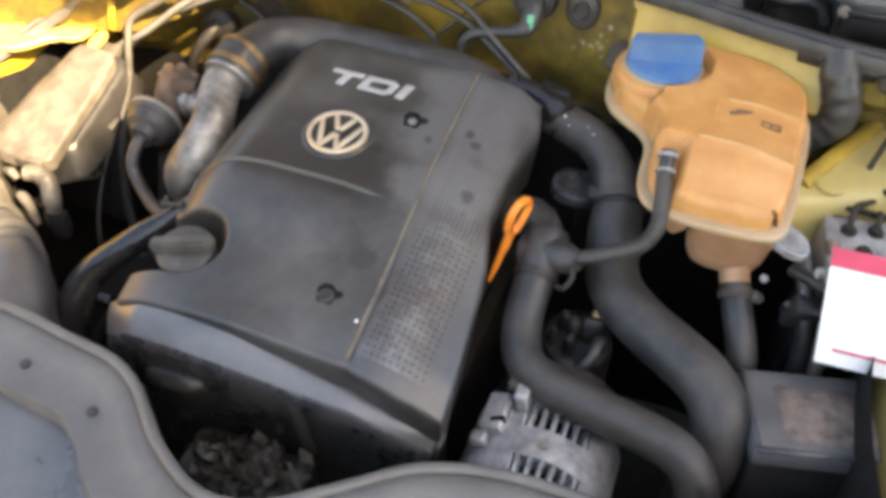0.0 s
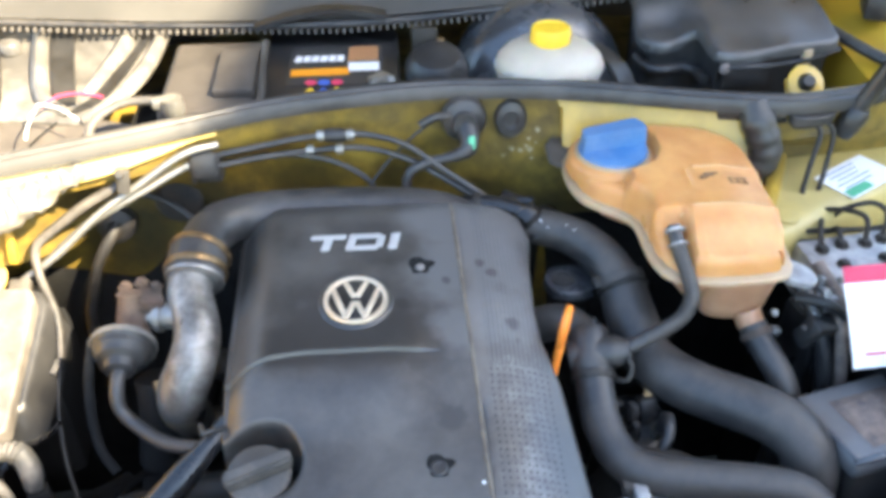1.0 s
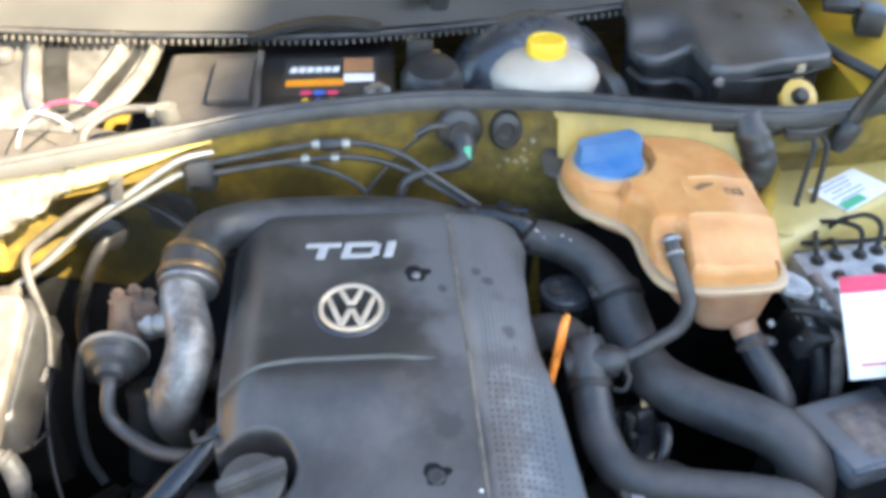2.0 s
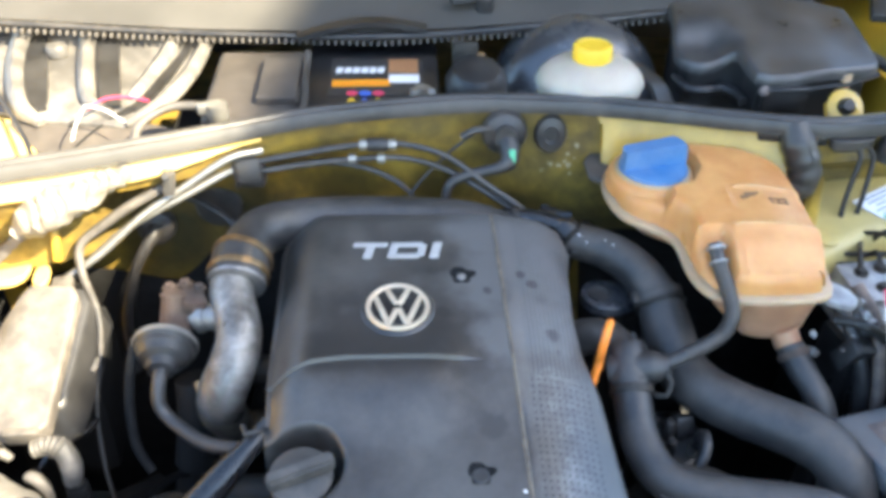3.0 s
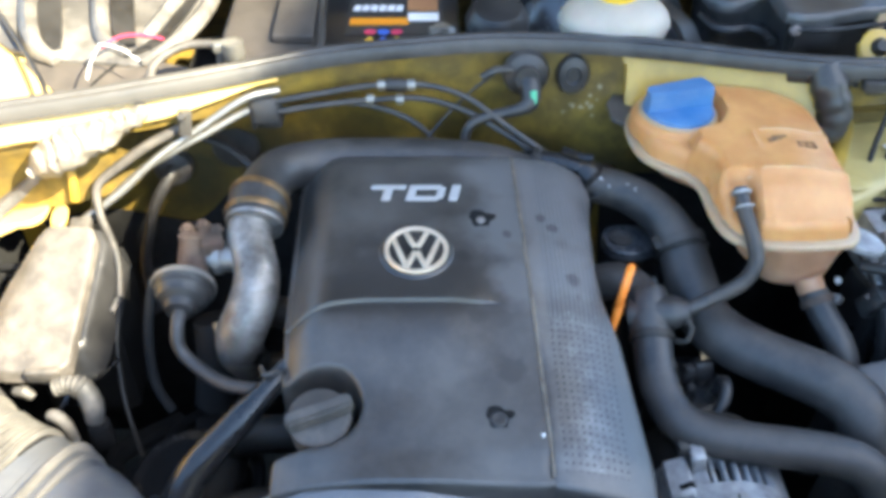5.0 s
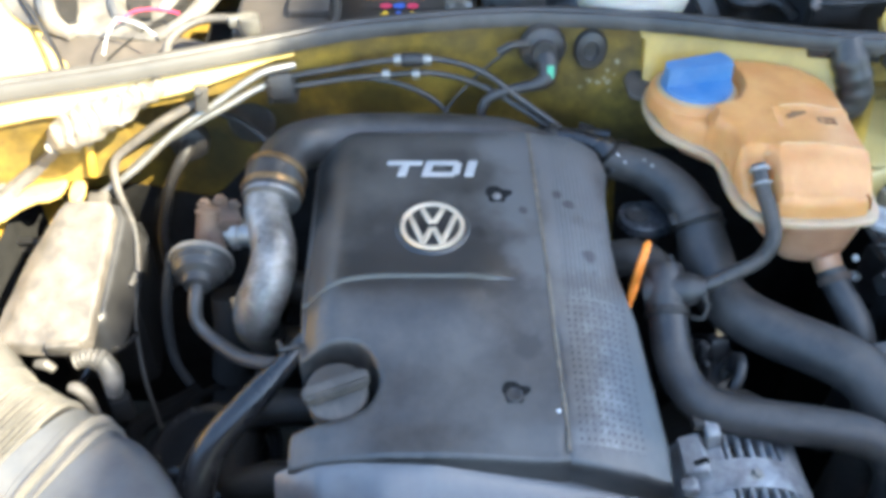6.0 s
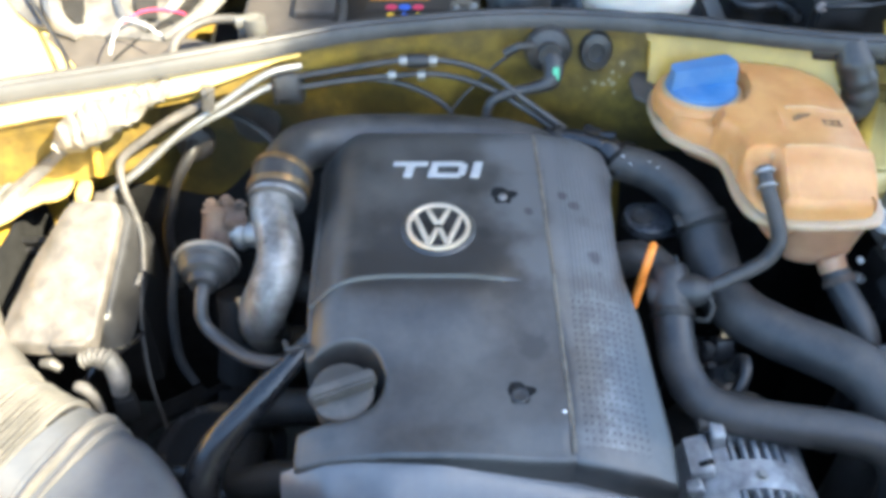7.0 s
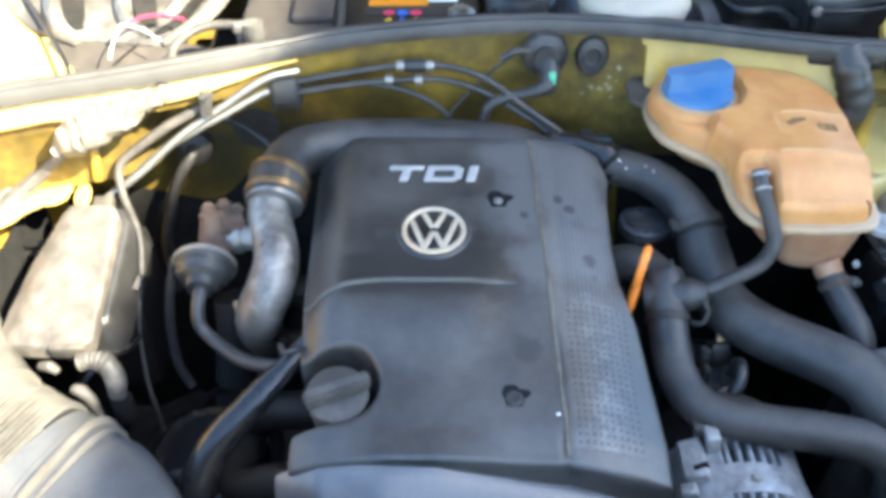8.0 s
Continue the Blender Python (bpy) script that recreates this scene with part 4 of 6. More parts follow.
    oh = [(0.362, 0.580, 0.868), (0.367, 0.566, 0.858), (0.373, 0.549, 0.850), (0.380, 0.533, 0.838), (0.385, 0.522, 0.815), (0.384, 0.515, 0.78), (0.375, 0.51, 0.70)]
    th = hose("tank_outlet_hose", oh, 0.0130, "short black rubber hose under the coolant tank", bands=((0.55, 0.0134, 0.007, M_RUST),))
    part("clamp_screw", box((0.010, 0.009, 0.008), pose(0.3805, 0.571, 0.868, 0, 30, 20), 0.002), M_CAST, th)
    # bracket with a boss
    br = thing("pipe_bracket", (0.20, 0.665, 0.80), "dark metal bracket lug beside the intake hose", "bracket")
    part("lug", plate(rounded([(0.178, 0.664), (0.182, 0.641), (0.200, 0.632), (0.222, 0.638), (0.240, 0.650), (0.240, 0.676), (0.190, 0.680)], 2), lambda x, y: 0.872, 0.01, [(0.001, -0.001), (0.0015, -0.010)]), M_SCUFF, br)
    part("boss", lathe([(0.0115, 0), (0.0115, 0.003), (0.0075, 0.0035), (0.0065, 0.001), (0.003, 0.001)], pose(0.196, 0.656, 0.872), 20), M_COVER, br)
    part("stay", box((0.02, 0.02, 0.10), pose(0.215, 0.67, 0.81), 0.003), M_IRON, br)
    # black coolant junction behind the cover
    j = thing("coolant_junction", (0.16, 0.71, 0.86), "black plastic coolant pipe junction with pale lime specks", "pipe junction")
    part("spigot", tube([(0.090, 0.722, 0.918), (0.125, 0.718, 0.922), (0.160, 0.706, 0.918), (0.175, 0.69, 0.90)], 0.0115, 14), M_GLOSS, j)
    part("flange", lathe([(0.017, -0.008), (0.018, -0.004), (0.018, 0.004), (0.014, 0.009)], aim((0.165, 0.703, 0.914), (0.6, -0.5, -0.4)), 20), M_GLOSS, j)
    part("clamp", ring_round([(0.090, 0.722, 0.918), (0.125, 0.718, 0.922), (0.160, 0.706, 0.918)], 0.7, 0.0118, 0.007), M_IRON, j)
    part("sensor", join(box((0.020, 0.014, 0.014), pose(0.150, 0.728, 0.922, 0, 10, -20), 0.003), lathe([(0.006, 0), (0.006, 0.016)], aim((0.158, 0.724, 0.922), (1, -0.3, 0.1)), 12)), M_GLOSS, j)
    part("branch", tube([(0.170, 0.712, 0.915), (0.186, 0.716, 0.912), (0.196, 0.728, 0.90), (0.198, 0.74, 0.88)], 0.008, 12), M_GLOSS, j)
    rnd = random.Random(4)

    def speck(u, v):
        """A spot on the upper side of the intake hose."""
        a, b = Vector((0.160, 0.704, 0.9065)), Vector((0.226, 0.668, 0.9005))
        side = Vector((0.48, 0.88, 0.0))
        return a.lerp(b, u) + side * (0.018 * math.sin(v)) + Vector((0, 0, 0.0185 * math.cos(v)))

    for k in range(22):
        part("lime_speck", lathe([(0.001, 0), (0.0005 + 0.0008 * rnd.random(), 0.0004), (0.0002, 0.0008)], pose(*speck(rnd.random(), rnd.gauss(0, 0.5))), 7), M_PAPER, j)
    # fuel filter can between the hoses
    f = thing("fuel_filter", (0.243, 0.505, 0.66), "black fuel filter can with metal fittings on top", "fuel filter")
    part("can", lathe([(0.034, -0.16), (0.037, -0.15), (0.037, -0.01), (0.035, 0.0), (0.031, 0.002), (0.03, -0.002)], pose(0.245, 0.524, 0.806, 8, 0, 0) @ Matrix.Diagonal((0.88, 0.88, 1, 1)), 32), M_BLACK, f)
    for x, y, r, mt in ((0.228, 0.525, 0.008, M_BLACK), (0.252, 0.520, 0.010, M_BLACK), (0.238, 0.498, 0.007, M_BLACK), (0.259, 0.497, 0.0055, M_STEEL), (0.222, 0.502, 0.005, M_BLACK)):
        part("fitting", lathe([(r, 0), (r, 0.012), (r * 0.7, 0.016), (r * 0.7, 0.024), (r * 0.4, 0.027)], pose(x + 0.002, y + 0.012, 0.803, 6, 0, 0) @ Matrix.Diagonal((0.9, 0.9, 0.75, 1)), 14), mt, f)
    part("valve_block", join(box((0.018, 0.016, 0.020), pose(0.255, 0.530, 0.820, -20, 0, 10), 0.003), lathe([(0.006, 0), (0.006, 0.016), (0.004, 0.02)], pose(0.240, 0.522, 0.812), 14)), M_BLACK, f)
    part("maker_tag", box((0.008, 0.002, 0.010), pose(0.257, 0.536, 0.832, -40, 0, 0), 0.0005, 1), M_BRASS, f, "small tarnished metal tag")
    part("fuel_line", tube([(0.262, 0.505, 0.815), (0.266, 0.508, 0.828), (0.265, 0.498, 0.834), (0.262, 0.486, 0.828), (0.252, 0.476, 0.815), (0.240, 0.475, 0.79)], 0.006, 10), M_BLACK, f)


build_hoses()


def build_alternator():
    th = thing("alternator", (0.245, 0.37, 0.70), "pale cast aluminium alternator with slotted housing", "alternator")
    m = aim((0.247, 0.443, 0.768), (0, -1, 0.0))
    R = 0.062
    part("stator", lathe([(R - 0.006, -0.035), (R - 0.003, -0.01), (R - 0.003, 0.012)], m, 40), M_IRON, th)
    # housing: two shells of ribs with open slots between them
    part("rear_ring", lathe([(R - 0.006, 0.006), (R, 0.010), (R, 0.017), (R - 0.003, 0.018)], m, 48), M_ALU, th)
    part("middle_band", lathe([(R - 0.004, 0.040), (R, 0.041), (R + 0.001, 0.055), (R, 0.068), (R - 0.004, 0.069)], m, 48), M_ALU, th)
    part("front_face", lathe([(R - 0.003, 0.091), (R - 0.002, 0.094), (R - 0.010, 0.104), (0.034, 0.108), (0.030, 0.112), (0.012, 0.112)], m, 48), M_ALU, th)
    part("core", lathe([(R - 0.016, 0.008), (R - 0.016, 0.100)], m, 32), M_HOLE, th)
    for k in range(40):
        a = 2 * math.pi * (k + 0.5) / 40
        for z0 in (0.029, 0.080):
            spot = m @ Matrix.Rotation(a, 4, "Z") @ Vector((0, R, z0))
            wide = 0.0112 if spot.x < 0.228 or spot.x > 0.286 else 0.0038
            rib = box((wide, 0.010, 0.026), m @ Matrix.Rotation(a, 4, "Z") @ Matrix.Translation((0, R - 0.0055, z0)), 0.0012, 1)
            part("rib", rib, M_ALU, th)
    hexbolt((0.249, 0.386, 0.8295), (0.05, 0, 1), 0.004, M_STEEL, th)
    part("mount_ear", join(box((0.020, 0.036, 0.014), pose(0.206, 0.408, 0.822, 0, -22, 0), 0.002, 1), box((0.012, 0.018, 0.020), pose(0.222, 0.424, 0.832, 0, -10, 0), 0.002, 1), box((0.014, 0.012, 0.012), pose(0.199, 0.385, 0.815, 0, -25, 0), 0.002, 1)), M_ALU, th, "blocky cast mounting ear")
    # near-black block set in the ear as the shade of a slot
    part("ear_slot", box((0.012, 0.005, 0.006), pose(0.209, 0.398, 0.8285, 0, -22, 8), 0.001, 1), M_HOLE, th)
    part("terminal_cap", box((0.010, 0.014, 0.010), pose(0.212, 0.432, 0.836), 0.002), M_INK, th)
    part("pulley", lathe([(0.030, 0.114), (0.028, 0.118), (0.03, 0.122), (0.028, 0.126), (0.03, 0.13), (0.012, 0.132)], m, 32), M_IRON, th)


build_alternator()


# ---- coolant tank ----
TANK = [(0.2055, 0.745), (0.2085, 0.705), (0.218, 0.684), (0.236, 0.670), (0.2525, 0.659), (0.2605, 0.643), (0.2605, 0.607), (0.2655, 0.585), (0.276, 0.571), (0.305, 0.565), (0.345, 0.565), (0.372, 0.568), (0.382, 0.577), (0.385, 0.600), (0.389, 0.660), (0.390, 0.712), (0.386, 0.738), (0.370, 0.754), (0.335, 0.766), (0.270, 0.776), (0.222, 0.774)]


def tank_z(x, y):
    return 0.936 + (y - 0.58) * 0.085


def build_tank():
    th = thing("coolant_tank", (0.30, 0.67, 0.86), "translucent orange-tan coolant expansion tank with a blue cap", "coolant tank")
    out = rounded(TANK, 2)
    top_in = offset(out, -0.0135)
    hub = (0.2515, 0.7295)

    def top_z(x, y):
        """Low neck lobe, a raised body with a sloping front, and a slot for the hose."""
        body = 0.979 + 0.05 * (y - 0.65) * (y > 0.65)
        front = max(0.0, 0.617 - y)
        body -= 0.60 * front - 0.010 * smoothstep(0.0, 0.02, front) * smoothstep(0.03, 0.012, front) * 0.3
        body -= 0.007 * smoothstep(0.335, 0.385, x)
        lobe = 0.9655 + 0.03 * (y - 0.70)
        r = math.hypot(x - hub[0], y - hub[1])
        step = smoothstep(0.2530, 0.2595, x) * smoothstep(0.0395, 0.0445, r)
        z = lobe + (body - lobe) * step
        slot = smoothstep(0.2665, 0.2715, x) * smoothstep(0.2945, 0.2885, x) * smoothstep(0.6235, 0.6165, y)
        z -= slot * (0.019 + 0.10 * (0.62 - y)) * (y > 0.56)
        ribs = smoothstep(0.0034, 0.0010, abs(y - 0.6195)) * smoothstep(0.284, 0.290, x) + smoothstep(0.0034, 0.0010, abs(y - 0.681)) * smoothstep(0.312, 0.318, x)
        ribs += smoothstep(0.0032, 0.0010, abs(x - 0.3065 - 0.02 * (y - 0.6))) * smoothstep(0.690, 0.680, y) * smoothstep(0.645, 0.655, y)
        ribs += smoothstep(0.0032, 0.0010, abs(x - 0.3045)) * smoothstep(0.605, 0.598, y)
        z += 0.0015 * min(ribs, 1.0)
        z = max(z, tank_z(x, y) + 0.009)
        z += 0.0010 * math.sin(x * 95) * math.sin(y * 80) * 0.4
        return z

    upper = plate(top_in, top_z, 0.0036, [(0.0020, -0.0004), (0.0042, -0.0018), (0.0062, -0.0048), (0.0076, -0.0105), (0.0088, -0.022), (0.0094, -0.06)])
    for v in upper.verts:
        v.co.z = max(v.co.z, tank_z(v.co.x, v.co.y) - 0.002)
    part("upper_shell", upper, M_TANK, th, "orange translucent upper half")
    part("seam_flange", plate(offset(out, -0.001), lambda x, y: tank_z(x, y) + 0.0015, 0.02, [(0.0018, -0.0004), (0.0034, -0.0016), (0.0036, -0.0052), (0.001, -0.0066)]), M_TANK_EDGE, th, "paler welded seam flange")
    part("lower_shell", plate(offset(out, -0.012), lambda x, y: tank_z(x, y) - 0.004, 0.03, [(-0.002, -0.006), (-0.008, -0.016), (-0.016, -0.026)]), M_TANK_LOW, th)
    bulb = rounded([(0.308, 0.577), (0.383, 0.577), (0.386, 0.630), (0.376, 0.67), (0.322, 0.67), (0.304, 0.63)], 2)
    part("sump", plate(bulb, lambda x, y: 0.927, 0.03, [(0.0, -0.010), (-0.003, -0.024), (-0.007, -0.046), (-0.011, -0.056), (-0.018, -0.061), (-0.026, -0.062)]), M_TANK_LOW, th, "brownish stained lower sump")
    part("sump_shoulder", plate(rounded([(0.283, 0.578), (0.312, 0.574), (0.318, 0.62), (0.300, 0.64), (0.282, 0.62)], 2), lambda x, y: 0.926, 0.03, [(0.0, -0.008), (-0.004, -0.018), (-0.011, -0.026)]), M_TANK_LOW, th)
    part("outlet_spigot", lathe([(0.0128, -0.004), (0.0128, 0.010), (0.0112, 0.014), (0.0105, 0.026)], aim((0.358, 0.588, 0.876), (0.30, -0.55, -0.78)), 20), M_TANK_LOW, th, "brown outlet spigot")
    part("mount_ear", plate(rounded([(0.196, 0.742), (0.194, 0.800), (0.232, 0.803), (0.240, 0.765)], 1), lambda x, y: tank_z(x, y) - 0.002, 0.02, [(0.001, -0.001), (0.001, -0.004)]), M_TAUPE, th, "greyed mounting ear")
    part("mount_ear", plate(rounded([(0.374, 0.574), (0.392, 0.563), (0.403, 0.566), (0.404, 0.580), (0.392, 0.594), (0.376, 0.60)], 1), lambda x, y: tank_z(x, y) - 0.005, 0.02, [(0.001, -0.001), (0.001, -0.006)]), M_ALU, th, "grey metal mounting ear")
    part("hose_nipple", lathe([(0.0075, -0.012), (0.0075, 0.0), (0.006, 0.003), (0.005, 0.008)], aim((0.279, 0.612, 0.954), (0.0, -0.45, 0.9)), 14), M_TANK, th)
    # paler weld ribs across the top
    for a, b in (((0.289, 0.6195), (0.3745, 0.6235)), ((0.316, 0.681), (0.377, 0.685))):
        pts = [(a[0] + (b[0] - a[0]) * k, a[1] + (b[1] - a[1]) * k, top_z(a[0] + (b[0] - a[0]) * k, a[1] + (b[1] - a[1]) * k) - 0.0005) for k in steps(0, 1, 9)]
        part("weld_rib", tube(pts, 0.0014, 8, 0.006), M_TANK_RIB, th)
    # unreadable dark print
    for x, y, w, d, r in ((0.3255, 0.6665, 0.015, 0.0028, 16), (0.3300, 0.6700, 0.014, 0.0030, 10), (0.3225, 0.6635, 0.008, 0.0020, 28), (0.3535, 0.6635, 0.017, 0.0018, -2), (0.3535, 0.6565, 0.017, 0.0018, -2), (0.346, 0.660, 0.0018, 0.008, 0), (0.3535, 0.660, 0.0016, 0.006, 0), (0.361, 0.660, 0.0018, 0.008, 0)):
        part("print_bar", box((w, d, 0.0008), pose(x, y, top_z(x, y) + 0.0005, 1, 3, r), 0, 1), M_FADED, th)
    # neck and cap
    m = pose(hub[0], hub[1], 0.9655, 2, 0, 0)
    part("neck", lathe([(0.0455, -0.012), (0.0445, 0.0), (0.0425, 0.0042), (0.0395, 0.0066), (0.0375, 0.0072)], m, 44), M_TANK, th)
    part("neck_ring", lathe([(0.0378, 0.004), (0.0378, 0.0080), (0.0362, 0.0092), (0.034, 0.0096)], m, 44), M_TANK_EDGE, th, "pale ring under the cap")
    cap = part("cap", lathe([(0.0335, 0.004), (0.0345, 0.0060), (0.0345, 0.0105), (0.0330, 0.0128), (0.0300, 0.0136), (0.006, 0.0137)], m, 72, lambda a, h: 1 + 0.005 * math.cos(36 * a)), M_BLUE, th, "ribbed blue screw cap")
    # grip: a slice of the disc, raised towards its rear edge
    R, y0, y1 = 0.0334, -0.0045, 0.0200
    rim = [(R * math.cos(a), R * math.sin(a)) for a in steps(math.asin(y0 / R), math.asin(y1 / R), 9)]
    slice_ = rim + [(-x, y) for x, y in reversed(rim)]
    grip = bmesh.new()
    low, high = [], []
    for x, y in slice_:
        low.append(grip.verts.new((x, y - 0.001 * (y < 0), 0.010)))
        rise = 0.0140 - 0.0050 * smoothstep(-0.004, -0.034, x) * smoothstep(-0.01, 0.015, y)
        high.append(grip.verts.new((x * 0.965, y * 0.93 + 0.0006, 0.0185 + rise)))
    n = len(low)
    for i in range(n):
        j = (i + 1) % n
        grip.faces.new((low[i], low[j], high[j], high[i]))
    grip.faces.new(high)
    grip.faces.new(low[::-1])
    bmesh.ops.bevel(grip, geom=[e for e in grip.edges if all(v in high for v in e.verts)], offset=0.0016, segments=2, affect="EDGES")
    grip.transform(m @ Matrix.Rotation(radians(11), 4, "Z"))
    part("cap_grip", grip, M_BLUE, cap)


build_tank()


# ---- things on the wing beside the tank ----
def build_wing_side():
    th = thing("brake_hydraulic_unit", (0.43, 0.60, 0.80), "grey metal brake hydraulic block with steel brake pipes", "brake unit")
    bm_ = pose(0.4685, 0.6235, 0.914, 8, 0, 9)
    part("block", box((0.098, 0.052, 0.052), bm_ @ pose(0, 0, -0.026), 0.003), M_ALU, th)
    part("front_step", box((0.026, 0.020, 0.064), bm_ @ pose(-0.038, -0.034, -0.040), 0.003), M_ALU, th)
    part("motor", lathe([(0.026, 0.0), (0.028, 0.05), (0.022, 0.056)], aim((0.44, 0.60, 0.77), (0.1, -0.2, 1)), 28), M_MATT_BLACK, th)
    part("coil_housing", box((0.11, 0.055, 0.09), pose(0.470, 0.605, 0.82, 0, 0, 9), 0.006), M_BLACK, th)
    nuts = [bm_ @ Vector(p) for p in ((-0.030, 0.010, 0), (-0.008, 0.012, 0), (0.016, 0.010, 0), (0.036, 0.012, 0), (-0.020, -0.012, 0), (0.024, -0.012, 0))]
    for p in nuts:
        hexbolt(p, (0, -0.1, 1), 0.0048, M_IRON, th, "union_nut")
    lines = [
        [nuts[1], (0.4595, 0.648, 0.925), (0.460, 0.668, 0.908), (0.455, 0.690, 0.911), (0.450, 0.710, 0.923), (0.4535, 0.719, 0.938), (0.458, 0.726, 0.955), (0.4645, 0.735, 0.980), (0.460, 0.740, 0.990), (0.453, 0.744, 0.998)],
        [nuts[0], (0.438, 0.642, 0.930), (0.450, 0.664, 0.922), (0.466, 0.690, 0.912), (0.470, 0.700, 0.914), (0.467, 0.712, 0.921), (0.471, 0.720, 0.936), (0.475, 0.727, 0.950), (0.4805, 0.738, 0.975), (0.476, 0.742, 0.986), (0.464, 0.747, 0.996)],
        [nuts[2], (0.485, 0.648, 0.935), (0.478, 0.664, 0.934), (0.466, 0.680, 0.926), (0.458, 0.690, 0.916), (0.457, 0.692, 0.895), (0.46, 0.69, 0.87)],
        [nuts[3], (0.508, 0.655, 0.936), (0.500, 0.668, 0.940), (0.486, 0.674, 0.934), (0.476, 0.678, 0.926), (0.470, 0.682, 0.908), (0.47, 0.68, 0.87)],
        [(0.405, 0.672, 0.902), (0.425, 0.664, 0.912), (0.45, 0.660, 0.915), (0.49, 0.658, 0.916), (0.53, 0.66, 0.918)],
        [(0.402, 0.660, 0.898), (0.424, 0.655, 0.906), (0.45, 0.652, 0.908), (0.49, 0.65, 0.908), (0.53, 0.655, 0.91)],
    ]
    for pts in lines:
        part("brake_pipe", tube(pts, 0.0027, 8, 0.004), M_IRON, th, "thin dark steel brake pipe")
    hn = thing("crusted_harness", (0.42, 0.56, 0.80), "black cable harness with pale crust beside the brake unit", "cable harness")
    for k, pts in enumerate(([(0.405, 0.60, 0.905), (0.415, 0.575, 0.885), (0.425, 0.555, 0.85), (0.43, 0.545, 0.80)], [(0.425, 0.61, 0.915), (0.437, 0.58, 0.895), (0.438, 0.555, 0.865), (0.445, 0.545, 0.81)], [(0.40, 0.585, 0.895), (0.42, 0.57, 0.90), (0.44, 0.565, 0.885), (0.455, 0.56, 0.85)])):
        part("cable", tube(pts, 0.0075 - 0.0012 * k, 12, 0.006), M_STAINED if k == 1 else M_BLACK, hn)
    part("plug_block", box((0.026, 0.02, 0.034), pose(0.418, 0.568, 0.868, 20, 10, 15), 0.004), M_BLACK, hn)
    crust = random.Random(21)
    for k in range(16):
        at = (0.425 + 0.014 * crust.gauss(0, 1), 0.583 + 0.010 * crust.gauss(0, 1), 0.888 + 0.012 * crust.gauss(0, 1))
        lump = lathe([(0.001, -0.002), (0.0035, 0.0), (0.0028, 0.0022), (0.0008, 0.003)], pose(*at, crust.uniform(0, 60), crust.uniform(0, 60), 0) @ Matrix.Scale(0.6 + 0.9 * crust.random(), 4), 8)
        part("crust", lump, M_ALU if k % 3 else M_STAINED, hn)
    cl = thing("pipe_clip", (0.46, 0.748, 0.99), "black rubber grommet holding two brake pipes", "clip")
    part("grommet", plate(rounded([(0.432, 0.738), (0.452, 0.734), (0.480, 0.742), (0.484, 0.756), (0.436, 0.756)], 2), lambda x, y: 0.999, 0.02, [(0.001, -0.001), (0.0, -0.010), (-0.006, -0.016)]), M_RUBBER, cl)
    # service tag
    tag = thing("service_tag", (0.45, 0.545, 0.86), "white card service tag with a red top strip", "tag")
    fr = pose(0.4295, 0.514, 0.870, 60.8, 0, 3)

    def card(x0, y0, x1, y1, dz, bend=0.0):
        bm = sheet(lambda u, v: (u, v, dz - 0.06 * (v - 0.05) ** 2 * 8 * bend), steps(x0, x1, 6), steps(y0, y1, 10))
        for f in bmesh.ops.extrude_face_region(bm, geom=bm.faces[:])["geom"]:
            if isinstance(f, bmesh.types.BMVert):
                f.co.z -= 0.001
        for v in bm.verts:
            v.co.x -= 0.12 * v.co.y
        bm.transform(fr)
        return bm

    part("card", card(0.0, 0.0, 0.075, 0.092, 0.0, 1), M_PAPER, tag)
    part("red_strip", card(0.0, 0.078, 0.075, 0.0925, 0.0012, 1), M_RED, tag, "red printed strip")
    part("print_bar", card(0.012, 0.012, 0.06, 0.014, 0.0012, 1), M_RED, tag)
    # battery-like black box below
    b = thing("relay_box", (0.46, 0.47, 0.70), "weathered black plastic box with a rust-stained lid", "box")
    bm_ = pose(0.437, 0.483, 0.847, -3, 0, 15)
    part("case", box((0.098, 0.084, 0.11), bm_ @ pose(0, 0.002, -0.062), 0.006, 3), M_BLACK, b)
    part("lid", box((0.104, 0.088, 0.020), bm_ @ pose(0, 0, -0.010), 0.006, 3, 0.95), M_SCUFF_SKYLIT, b)
    part("lid_rim", join(box((0.102, 0.006, 0.004), bm_ @ pose(0, -0.0405, -0.0005), 0.0015, 1), box((0.004, 0.082, 0.004), bm_ @ pose(-0.0475, 0, -0.0005), 0.0015, 1)), M_SCUFF, b)
    panel = sheet(lambda u, v: (u, v, 0.0022 * smoothstep(0.031, 0.024, abs(u)) * smoothstep(0.027, 0.020, abs(v)) + 0.0008 * noise.noise((u * 130, v * 130, 0.3))), steps(-0.032, 0.038, 24), steps(-0.028, 0.028, 20))
    panel.transform(bm_ @ pose(0.006, -0.004, 0.0006))
    part("lid_panel", panel, M_STAINED, b, "rust-stained raised panel")
    # corrugated elbow through the firewall
    e = [(0.398, 0.758, 1.004), (0.403, 0.744, 0.988), (0.411, 0.739, 0.968), (0.412, 0.739, 0.952), (0.404, 0.742, 0.938), (0.385, 0.748, 0.91)]
    hose("corrugated_elbow", e, 0.0165, "black corrugated rubber elbow below the seal", material=M_SEAL, ridge=(0.0150, 0.0013, 0.6, 4.4))
    part("collar", box((0.07, 0.014, 0.012), pose(0.398, 0.757, 0.994, 0, 0, -10), 0.003), M_GLOSS, tagged(thing("elbow_mount", (0.395, 0.757, 0.98), "flat black rubber mount under the seal", "mount")))
